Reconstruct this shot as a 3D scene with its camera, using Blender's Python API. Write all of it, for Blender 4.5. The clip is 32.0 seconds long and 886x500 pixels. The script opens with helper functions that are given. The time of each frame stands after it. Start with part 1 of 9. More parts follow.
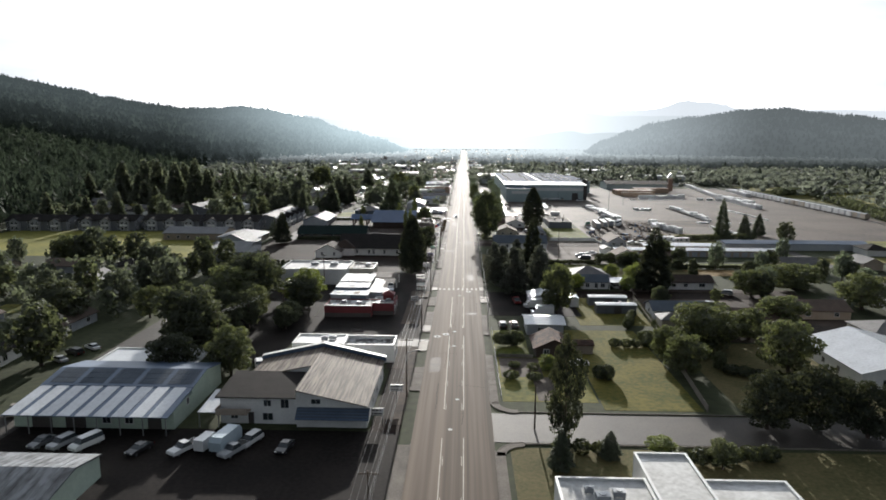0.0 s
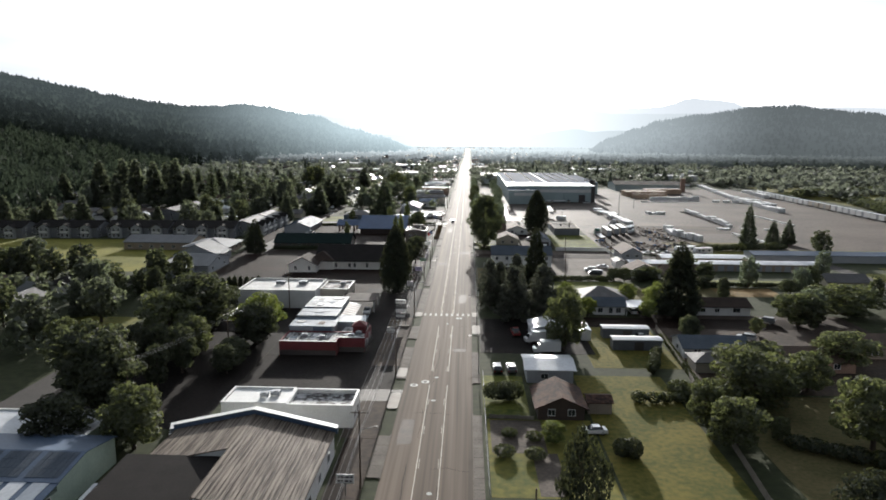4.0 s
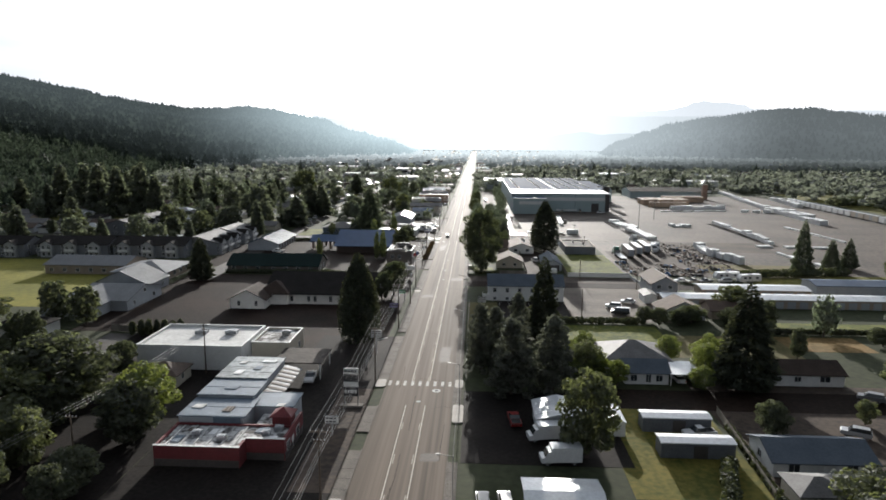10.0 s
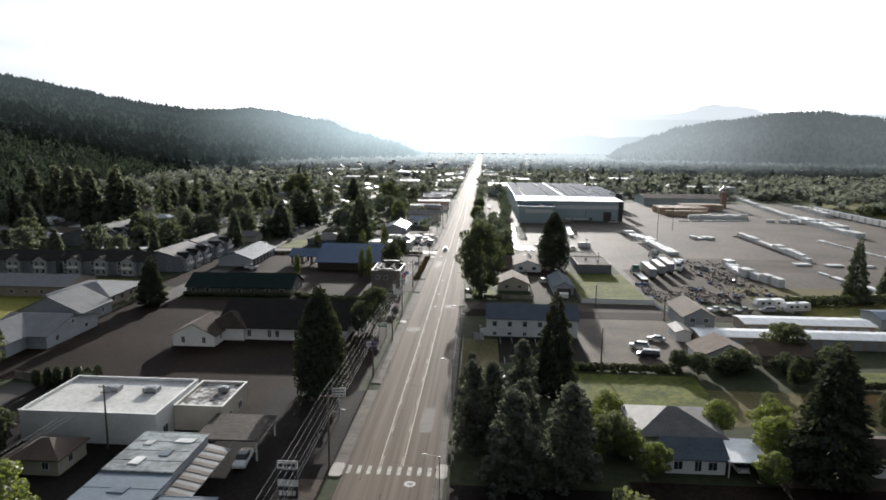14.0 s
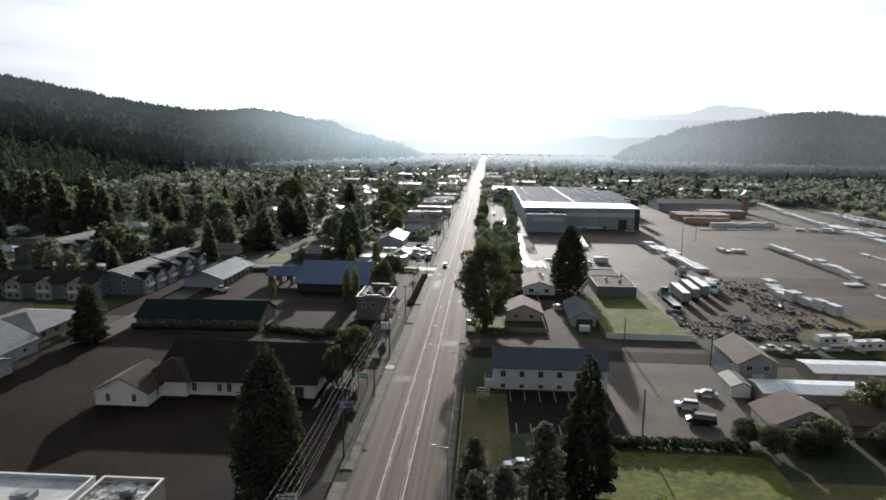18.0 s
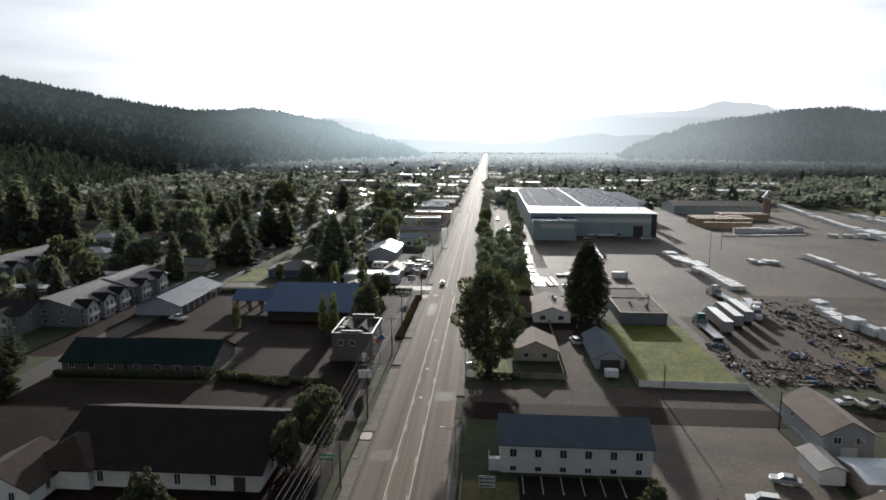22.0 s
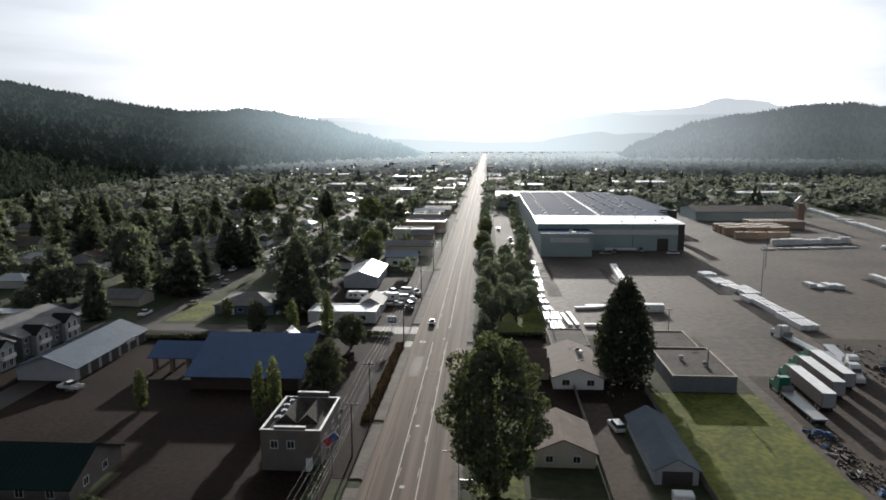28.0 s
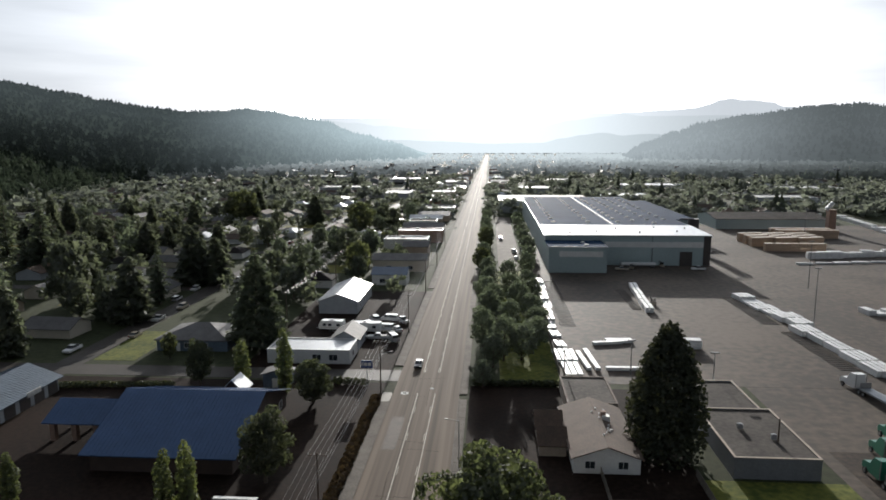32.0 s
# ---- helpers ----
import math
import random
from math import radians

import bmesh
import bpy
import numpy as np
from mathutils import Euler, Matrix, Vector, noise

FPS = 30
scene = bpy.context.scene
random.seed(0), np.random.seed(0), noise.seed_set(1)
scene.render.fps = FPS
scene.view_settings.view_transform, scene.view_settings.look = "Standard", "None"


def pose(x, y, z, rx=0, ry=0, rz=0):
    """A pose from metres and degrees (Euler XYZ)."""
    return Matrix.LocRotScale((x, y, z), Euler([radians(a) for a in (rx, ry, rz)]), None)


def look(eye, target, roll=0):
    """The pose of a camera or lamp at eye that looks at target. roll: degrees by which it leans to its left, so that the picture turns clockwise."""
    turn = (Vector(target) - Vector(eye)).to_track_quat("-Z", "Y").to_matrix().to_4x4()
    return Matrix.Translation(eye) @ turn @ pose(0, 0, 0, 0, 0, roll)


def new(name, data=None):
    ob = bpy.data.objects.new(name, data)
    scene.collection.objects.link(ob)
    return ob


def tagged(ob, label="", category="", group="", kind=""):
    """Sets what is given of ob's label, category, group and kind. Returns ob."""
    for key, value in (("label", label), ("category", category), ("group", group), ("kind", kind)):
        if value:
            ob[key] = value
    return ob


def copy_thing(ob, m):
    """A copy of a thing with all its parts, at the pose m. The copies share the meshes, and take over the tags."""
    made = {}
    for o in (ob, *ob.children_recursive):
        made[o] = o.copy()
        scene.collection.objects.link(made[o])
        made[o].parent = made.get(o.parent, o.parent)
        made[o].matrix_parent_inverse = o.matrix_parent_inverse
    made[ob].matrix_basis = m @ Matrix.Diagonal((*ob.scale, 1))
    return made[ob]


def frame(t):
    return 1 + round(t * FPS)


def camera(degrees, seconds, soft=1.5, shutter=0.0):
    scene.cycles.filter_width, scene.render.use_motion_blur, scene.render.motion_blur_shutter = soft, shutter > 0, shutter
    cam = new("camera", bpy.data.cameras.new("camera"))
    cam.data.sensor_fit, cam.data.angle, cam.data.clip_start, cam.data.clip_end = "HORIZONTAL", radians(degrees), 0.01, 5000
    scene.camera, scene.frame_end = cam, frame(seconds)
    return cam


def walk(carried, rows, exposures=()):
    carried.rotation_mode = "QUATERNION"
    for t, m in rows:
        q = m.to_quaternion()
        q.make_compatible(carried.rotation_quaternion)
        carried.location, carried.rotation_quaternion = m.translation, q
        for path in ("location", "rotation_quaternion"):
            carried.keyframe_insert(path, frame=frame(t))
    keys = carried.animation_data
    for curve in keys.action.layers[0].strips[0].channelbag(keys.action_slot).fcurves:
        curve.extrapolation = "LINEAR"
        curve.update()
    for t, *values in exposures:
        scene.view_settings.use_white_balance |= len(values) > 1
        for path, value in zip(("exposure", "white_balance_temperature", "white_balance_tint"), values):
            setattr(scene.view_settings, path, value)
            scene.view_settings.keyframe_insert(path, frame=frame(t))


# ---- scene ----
# ---- camera ----
cam = camera(68, 32.0, soft=1.75)
# seconds, place, yaw to the left, pitch, roll
PATH = [
    (0, 1.43, 11.12, 50.00, 1.766, -9.481, 0.261),
    (1, 2.67, 19.87, 50.11, 1.896, -9.564, 0.215),
    (2, 3.82, 28.69, 50.16, 2.010, -9.624, 0.192),
    (3, 4.85, 37.64, 50.08, 2.100, -9.643, 0.208),
    (4, 5.73, 46.70, 49.96, 2.190, -9.633, 0.238),
    (5, 6.50, 55.84, 49.87, 2.300, -9.611, 0.256),
    (6, 7.25, 64.92, 49.80, 2.410, -9.575, 0.274),
    (7, 8.04, 73.83, 49.71, 2.499, -9.523, 0.304),
    (8, 8.90, 82.66, 49.61, 2.586, -9.466, 0.326),
    (9, 9.84, 91.51, 49.52, 2.693, -9.420, 0.324),
    (10, 10.83, 100.43, 49.48, 2.812, -9.398, 0.323),
    (11, 11.82, 109.44, 49.53, 2.932, -9.400, 0.351),
    (12, 12.61, 118.42, 49.57, 3.060, -9.376, 0.410),
    (13, 13.07, 127.27, 49.55, 3.200, -9.287, 0.493),
    (14, 13.27, 136.08, 49.61, 3.338, -9.185, 0.579),
    (15, 13.34, 144.96, 49.85, 3.457, -9.131, 0.644),
    (16, 13.29, 153.79, 50.11, 3.551, -9.107, 0.661),
    (17, 13.12, 162.49, 50.27, 3.621, -9.095, 0.619),
    (18, 12.91, 171.15, 50.45, 3.674, -9.129, 0.565),
    (19, 12.75, 179.86, 50.78, 3.720, -9.231, 0.537),
    (20, 12.71, 188.55, 51.11, 3.776, -9.309, 0.468),
    (21, 12.79, 197.13, 51.27, 3.846, -9.286, 0.305),
    (22, 12.79, 205.65, 51.36, 3.909, -9.246, 0.153),
    (23, 12.54, 214.19, 51.51, 3.937, -9.261, 0.101),
    (24, 12.16, 222.75, 51.67, 3.936, -9.297, 0.112),
    (25, 11.83, 231.30, 51.77, 3.917, -9.307, 0.118),
    (26, 11.63, 239.90, 51.86, 3.887, -9.298, 0.055),
    (27, 11.67, 248.59, 51.95, 3.856, -9.286, -0.105),
    (28, 12.07, 257.41, 51.94, 3.828, -9.282, -0.285),
    (29, 12.81, 266.38, 51.83, 3.810, -9.300, -0.386),
    (30, 13.39, 275.40, 51.73, 3.836, -9.309, -0.394),
    (31, 13.34, 284.38, 51.74, 3.931, -9.269, -0.331),
    (32, 12.89, 293.33, 51.82, 4.066, -9.195, -0.229),

]
walk(cam, [(t, pose(x, y, z, 90 + pitch, 0, yaw) @ pose(0, 0, 0, 0, 0, roll)) for t, x, y, z, yaw, pitch, roll in PATH],
     exposures=[(0, 0.75, 6200, 10), (12, 0.80, 6200, 10), (20, 0.53, 6200, 10), (32, 0.43, 6200, 10)])

# ---- light ----
SUN_AZ, SUN_EL = -0.3, 12.2      # degrees to the right of the main road, and up
world = bpy.data.worlds.new("sky")
scene.world = world
world.use_nodes = True
wn = world.node_tree
sky = wn.nodes.new("ShaderNodeTexSky")
sky.sky_type = "NISHITA"
sky.sun_disc = False
sky.sun_elevation = radians(SUN_EL)
sky.sun_rotation = radians(SUN_AZ)
sky.air_density, sky.dust_density, sky.ozone_density = 1.0, 4.0, 1.0
# thin high cloud: it takes the colour out of the sky and breaks it up softly
wcoord = wn.nodes.new("ShaderNodeTexCoord")
wmap = wn.nodes.new("ShaderNodeMapping")
wmap.inputs["Scale"].default_value = (0.9, 0.9, 8.0)
wnoise = wn.nodes.new("ShaderNodeTexNoise")
wnoise.inputs["Scale"].default_value = 2.2
wnoise.inputs["Detail"].default_value = 5.0
wramp = wn.nodes.new("ShaderNodeMapRange")
wramp.inputs["From Min"].default_value, wramp.inputs["From Max"].default_value = 0.3, 0.7
wramp.inputs["To Min"].default_value, wramp.inputs["To Max"].default_value = 0.62, 1.30
wgrey = wn.nodes.new("ShaderNodeRGBToBW")
wmix = wn.nodes.new("ShaderNodeMixRGB")
wmix.inputs[0].default_value = 0.8
wtint = wn.nodes.new("ShaderNodeMixRGB")
wtint.blend_type = "MULTIPLY"
wtint.inputs[0].default_value = 1.0
wtint.inputs[2].default_value = (0.97, 1.0, 1.05, 1)
wcloud = wn.nodes.new("ShaderNodeMixRGB")
wcloud.blend_type = "MULTIPLY"
wcloud.inputs[0].default_value = 1.0
wbg = wn.nodes["Background"]
wbg.inputs["Strength"].default_value = 0.05
wn.links.new(wcoord.outputs["Generated"], wmap.inputs["Vector"])
wn.links.new(wmap.outputs[0], wnoise.inputs["Vector"])
wn.links.new(wnoise.outputs["Fac"], wramp.inputs["Value"])
wn.links.new(sky.outputs[0], wgrey.inputs[0])
wn.links.new(sky.outputs[0], wmix.inputs[1])
wn.links.new(wgrey.outputs[0], wmix.inputs[2])
wn.links.new(wmix.outputs[0], wtint.inputs[1])
wn.links.new(wtint.outputs[0], wcloud.inputs[1])
wn.links.new(wramp.outputs[0], wcloud.inputs[2])
wveil = wn.nodes.new("ShaderNodeMixRGB")      # an even veil of light from the cloud layer
wveil.blend_type = "ADD"
wveil.inputs[0].default_value = 1.0
wveil.inputs[2].default_value = (5.5, 5.95, 6.5, 1)
wsep = wn.nodes.new("ShaderNodeSeparateXYZ")     # brighter on the sun's side of the sky
wside = wn.nodes.new("ShaderNodeMapRange")
wside.inputs["From Min"].default_value, wside.inputs["From Max"].default_value = -0.2, 1.0
wside.inputs["To Min"].default_value, wside.inputs["To Max"].default_value = 0.22, 1.0
wn.links.new(wcoord.outputs["Generated"], wsep.inputs[0])
wn.links.new(wsep.outputs["Y"], wside.inputs["Value"])
wn.links.new(wside.outputs[0], wveil.inputs[0])
wn.links.new(wcloud.outputs[0], wveil.inputs[1])
sun_data = bpy.data.lights.new("sun", "SUN")
sun_data.energy, sun_data.angle, sun_data.color = 5.0, radians(0.6), (1.0, 0.93, 0.83)
sun = new("sun", sun_data)
sun_dir = Vector((math.sin(radians(SUN_AZ)) * math.cos(radians(SUN_EL)), math.cos(radians(SUN_AZ)) * math.cos(radians(SUN_EL)), math.sin(radians(SUN_EL))))
sun.matrix_world = look(sun_dir * 300, (0, 0, 0))
# the wide bright glow of thin cloud and haze round the sun
wdir = wn.nodes.new("ShaderNodeVectorMath")
wdir.operation = "NORMALIZE"
wdot = wn.nodes.new("ShaderNodeVectorMath")
wdot.operation = "DOT_PRODUCT"
wdot.inputs[1].default_value = sun_dir
wpos = wn.nodes.new("ShaderNodeMath")
wpos.operation = "MAXIMUM"
wpos.inputs[1].default_value = 0.0
wpow = wn.nodes.new("ShaderNodeMath")
wpow.operation = "POWER"
wpow.inputs[1].default_value = 30.0
wring = wn.nodes.new("ShaderNodeMixRGB")
wring.blend_type = "ADD"
wring.inputs[2].default_value = (48.0, 48.0, 47.0, 1)
wn.links.new(wcoord.outputs["Generated"], wdir.inputs[0])
wn.links.new(wdir.outputs[0], wdot.inputs[0])
wn.links.new(wdot.outputs["Value"], wpos.inputs[0])
wn.links.new(wpos.outputs[0], wpow.inputs[0])
wn.links.new(wpow.outputs[0], wring.inputs[0])
wn.links.new(wveil.outputs[0], wring.inputs[1])
wn.links.new(wring.outputs[0], wbg.inputs["Color"])

# ---- materials ----


def material(name, colour, rough=0.8, metal=0.0, second=None, big=0.15, fine=2.5, contrast=1.0, bump=0.15, bump_scale=None, spread=0.0,
             world_space=False, stretch=(1, 1, 1), specular=0.5, ribs=None):
    """A surface whose colour goes from colour to second at two scales (big, fine: noise scales per metre). spread: how much objects differ; ribs: (axis, per metre)."""
    m = bpy.data.materials.new(name)
    m.use_nodes = True
    nt = m.node_tree
    nodes, link = nt.nodes, nt.links.new
    bsdf = nodes["Principled BSDF"]
    second = second or tuple(c * 0.62 for c in colour)
    if world_space:
        geo = nodes.new("ShaderNodeNewGeometry")
        co = geo.outputs["Position"]
    else:
        tc = nodes.new("ShaderNodeTexCoord")
        co = tc.outputs["Object"]
    mp = nodes.new("ShaderNodeMapping")
    mp.inputs["Scale"].default_value = stretch
    link(co, mp.inputs["Vector"])
    n1 = nodes.new("ShaderNodeTexNoise")
    n1.inputs["Scale"].default_value = big
    n1.inputs["Detail"].default_value = 4
    n2 = nodes.new("ShaderNodeTexNoise")
    n2.inputs["Scale"].default_value = fine
    n2.inputs["Detail"].default_value = 3
    for n in (n1, n2):
        link(mp.outputs[0], n.inputs["Vector"])
    add = nodes.new("ShaderNodeMath")
    add.operation = "ADD"
    link(n1.outputs["Fac"], add.inputs[0])
    link(n2.outputs["Fac"], add.inputs[1])
    mr = nodes.new("ShaderNodeMapRange")
    mr.inputs["From Min"].default_value = 1.0 - 0.3 / contrast
    mr.inputs["From Max"].default_value = 1.0 + 0.3 / contrast
    link(add.outputs[0], mr.inputs["Value"])
    mix = nodes.new("ShaderNodeMixRGB")
    mix.inputs[1].default_value = (*second, 1)
    mix.inputs[2].default_value = (*colour, 1)
    link(mr.outputs[0], mix.inputs[0])
    out = mix.outputs[0]
    if spread:
        info = nodes.new("ShaderNodeObjectInfo")
        hsv = nodes.new("ShaderNodeHueSaturation")
        mv = nodes.new("ShaderNodeMapRange")
        mv.inputs["To Min"].default_value, mv.inputs["To Max"].default_value = 1 - spread, 1 + spread
        link(info.outputs["Random"], mv.inputs["Value"])
        link(mv.outputs[0], hsv.inputs["Value"])
        link(out, hsv.inputs["Color"])
        out = hsv.outputs[0]
    link(out, bsdf.inputs["Base Color"])
    bsdf.inputs["Roughness"].default_value = rough
    bsdf.inputs["Metallic"].default_value = metal
    bsdf.inputs["Specular IOR Level"].default_value = specular
    if bump:
        n3 = nodes.new("ShaderNodeTexNoise")
        n3.inputs["Scale"].default_value = bump_scale or fine * 2
        link(mp.outputs[0], n3.inputs["Vector"])
        height = n3.outputs["Fac"]
        if ribs:
            wv = nodes.new("ShaderNodeTexWave")
            wv.bands_direction = ribs[0]
            wv.inputs["Scale"].default_value = ribs[1] / 2
            link(co, wv.inputs["Vector"])
            sm = nodes.new("ShaderNodeMath")
            link(height, sm.inputs[0])
            link(wv.outputs["Fac"], sm.inputs[1])
            height = sm.outputs[0]
        bp = nodes.new("ShaderNodeBump")
        bp.inputs["Strength"].default_value = bump
        bp.inputs["Distance"].default_value = 0.05
        link(height, bp.inputs["Height"])
        link(bp.outputs[0], bsdf.inputs["Normal"])
    return m


def foliage(name, colour, second, glow=0.35, wax_share=0.035, wax_rough=0.5, vary=0.42, through_tint=(1.5, 1.42, 0.75, 1)):
    """Leaves: light comes through them as well as off them."""
    m = bpy.data.materials.new(name)
    m.use_nodes = True
    nt = m.node_tree
    nodes, link = nt.nodes, nt.links.new
    nodes.remove(nodes["Principled BSDF"])
    tc = nodes.new("ShaderNodeTexCoord")
    n1 = nodes.new("ShaderNodeTexNoise")
    n1.inputs["Scale"].default_value = 0.9
    link(tc.outputs["Object"], n1.inputs["Vector"])
    mr = nodes.new("ShaderNodeMapRange")
    mr.inputs["From Min"].default_value, mr.inputs["From Max"].default_value = 0.35, 0.65
    link(n1.outputs["Fac"], mr.inputs["Value"])
    mix = nodes.new("ShaderNodeMixRGB")
    mix.inputs[1].default_value, mix.inputs[2].default_value = (*second, 1), (*colour, 1)
    link(mr.outputs[0], mix.inputs[0])
    geo = nodes.new("ShaderNodeNewGeometry")
    info = nodes.new("ShaderNodeObjectInfo")
    rnd = nodes.new("ShaderNodeMath")
    link(geo.outputs["Random Per Island"], rnd.inputs[0])
    link(info.outputs["Random"], rnd.inputs[1])
    mv = nodes.new("ShaderNodeMapRange")
    mv.inputs["From Max"].default_value = 2.0
    mv.inputs["To Min"].default_value, mv.inputs["To Max"].default_value = 1 - vary, 1 + vary
    link(rnd.outputs[0], mv.inputs["Value"])
    hsv = nodes.new("ShaderNodeHueSaturation")
    link(mv.outputs[0], hsv.inputs["Value"])
    link(mix.outputs[0], hsv.inputs["Color"])
    dif = nodes.new("ShaderNodeBsdfDiffuse")
    tra = nodes.new("ShaderNodeBsdfTranslucent")
    link(hsv.outputs[0], dif.inputs["Color"])
    warm = nodes.new("ShaderNodeMixRGB")      # light through a leaf is yellower than light off it
    warm.blend_type = "MULTIPLY"
    warm.inputs[0].default_value = 1.0
    warm.inputs[2].default_value = through_tint
    link(hsv.outputs[0], warm.inputs[1])
    link(warm.outputs[0], tra.inputs["Color"])
    ms = nodes.new("ShaderNodeMixShader")
    ms.inputs[0].default_value = glow
    link(dif.outputs[0], ms.inputs[1])
    link(tra.outputs[0], ms.inputs[2])
    glo = nodes.new("ShaderNodeBsdfGlossy")
    glo.inputs["Roughness"].default_value = wax_rough
    wax = nodes.new("ShaderNodeMixShader")
    wax.inputs[0].default_value = wax_share
    link(ms.outputs[0], wax.inputs[1])
    link(glo.outputs[0], wax.inputs[2])
    link(wax.outputs[0], nodes["Material Output"].inputs["Surface"])
    return m


def glass(name, colour=(0.03, 0.035, 0.04), rough=0.06):
    m = bpy.data.materials.new(name)
    m.use_nodes = True
    b = m.node_tree.nodes["Principled BSDF"]
    b.inputs["Base Color"].default_value = (*colour, 1)
    b.inputs["Roughness"].default_value = rough
    b.inputs["Specular IOR Level"].default_value = 0.8
    return m


M = {}
M["ground"] = material("dry_grass_and_soil", (0.060, 0.068, 0.034), 0.92, second=(0.030, 0.036, 0.020), big=0.02, fine=0.6, bump=0.4, world_space=True, specular=0.1)
M["asphalt"] = material("road_asphalt", (0.188, 0.150, 0.118), 0.84, second=(0.092, 0.075, 0.060), big=0.35, fine=1.1, bump=0.2, bump_scale=22, world_space=True, stretch=(1, 0.012, 1), contrast=1.3, specular=0.06)
M["side_asphalt"] = material("side_street_asphalt", (0.065, 0.056, 0.048), 0.72, second=(0.032, 0.029, 0.026), big=0.12, fine=3.0, bump=0.25, bump_scale=15, world_space=True, specular=0.2)
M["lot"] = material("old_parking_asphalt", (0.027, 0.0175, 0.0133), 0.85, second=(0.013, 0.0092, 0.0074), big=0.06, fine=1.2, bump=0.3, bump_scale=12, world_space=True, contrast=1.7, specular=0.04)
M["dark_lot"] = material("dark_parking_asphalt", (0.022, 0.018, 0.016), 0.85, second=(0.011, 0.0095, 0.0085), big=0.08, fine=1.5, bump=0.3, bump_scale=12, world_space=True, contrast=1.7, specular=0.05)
M["yard"] = material("lumber_yard_asphalt", (0.115, 0.092, 0.073), 0.8, second=(0.060, 0.051, 0.044), big=0.03, fine=0.5, bump=0.2, bump_scale=9, world_space=True, contrast=1.5, specular=0.12)
M["gravel"] = material("worn_gravel_and_asphalt", (0.125, 0.102, 0.082), 0.92, second=(0.066, 0.054, 0.045), big=0.12, fine=1.6, bump=0.6, bump_scale=14, world_space=True, contrast=1.2, specular=0.2)
M["dirt"] = material("bare_dirt", (0.080, 0.060, 0.046), 0.95, second=(0.038, 0.031, 0.026), big=0.1, fine=1.0, bump=0.5, world_space=True, contrast=1.4, specular=0.15)
M["concrete"] = material("concrete", (0.19, 0.168, 0.143), 0.9, second=(0.10, 0.088, 0.075), big=0.3, fine=4.0, bump=0.15, world_space=True, specular=0.12)
M["lawn"] = material("mown_lawn", (0.15, 0.158, 0.034), 0.95, second=(0.06, 0.077, 0.02), specular=0.12, big=0.16, fine=0.9, contrast=1.5, bump=0.6, bump_scale=10, world_space=True)
M["dry_lawn"] = material("dry_lawn", (0.205, 0.18, 0.045), 0.95, specular=0.1, second=(0.075, 0.09, 0.026), big=0.09, fine=0.7, bump=0.6, bump_scale=10, world_space=True, contrast=1.2)
M["paint"] = material("white_road_paint", (0.52, 0.50, 0.46), 0.8, second=(0.26, 0.285, 0.26), big=0.6, fine=4.0, world_space=True, bump=0.1)
M["yellow_paint"] = material("yellow_road_paint", (0.62, 0.57, 0.47), 0.8, second=(0.34, 0.31, 0.26), big=0.6, fine=4.0, world_space=True, bump=0.1)
M["white_wall"] = material("white_painted_siding", (0.68, 0.68, 0.66), 0.7, second=(0.55, 0.55, 0.53), big=0.4, fine=3, bump=0.1, spread=0.08)
M["cream_wall"] = material("cream_siding", (0.52, 0.47, 0.38), 0.75, second=(0.42, 0.38, 0.31), big=0.4, fine=3, bump=0.1, spread=0.12)
M["grey_wall"] = material("grey_siding", (0.36, 0.38, 0.40), 0.75, second=(0.28, 0.295, 0.31), big=0.4, fine=3, bump=0.1, spread=0.15)
# siding darkened below the bay siding, so shade is part of its colour
M["flat_wall"] = material("grey_siding_shade_in_colour", (0.175, 0.182, 0.197), 0.8, second=(0.13, 0.137, 0.148), big=0.4, fine=3, bump=0.1, spread=0.1)
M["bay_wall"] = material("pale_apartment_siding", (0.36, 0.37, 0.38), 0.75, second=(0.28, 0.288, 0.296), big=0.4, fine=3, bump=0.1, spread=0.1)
M["tan_wall"] = material("tan_block_wall", (0.36, 0.30, 0.24), 0.85, second=(0.27, 0.22, 0.175), big=0.5, fine=3, bump=0.25, spread=0.12)
M["green_wall"] = material("pale_green_metal_wall", (0.42, 0.50, 0.42), 0.55, second=(0.33, 0.40, 0.34), big=0.3, fine=2, bump=0.2, ribs=("X", 3.0))
M["teal_wall"] = material("grey_green_metal_wall", (0.36, 0.44, 0.44), 0.6, second=(0.30, 0.37, 0.37), big=0.1, fine=1.5, bump=0.25, ribs=("X", 2.0))
M["red_wall"] = material("red_painted_block", (0.17, 0.028, 0.032), 0.8, second=(0.11, 0.02, 0.022), big=0.4, fine=3, bump=0.2)
M["shop_wall"] = material("grey_brown_stucco", (0.165, 0.143, 0.124), 0.9, second=(0.115, 0.10, 0.087), big=0.4, fine=3, bump=0.2)
M["brick_wall"] = material("brown_brick", (0.30, 0.20, 0.15), 0.9, second=(0.21, 0.14, 0.105), big=0.5, fine=5, bump=0.35)
M["trim"] = material("white_trim", (0.72, 0.72, 0.70), 0.6, second=(0.58, 0.58, 0.56), bump=0.05)
M["dark_trim"] = material("dark_trim", (0.07, 0.06, 0.055), 0.6, bump=0.05)
M["shingle"] = material("grey_asphalt_shingles", (0.135, 0.13, 0.127), 0.74, second=(0.07, 0.066, 0.064), big=0.35, fine=3.5, bump=0.5, bump_scale=7, spread=0.25)
M["dark_shingle"] = material("dark_asphalt_shingles", (0.024, 0.021, 0.020), 0.95, second=(0.014, 0.013, 0.012), big=0.35, fine=3.5, bump=0.5, bump_scale=7, spread=0.25, specular=0.1)
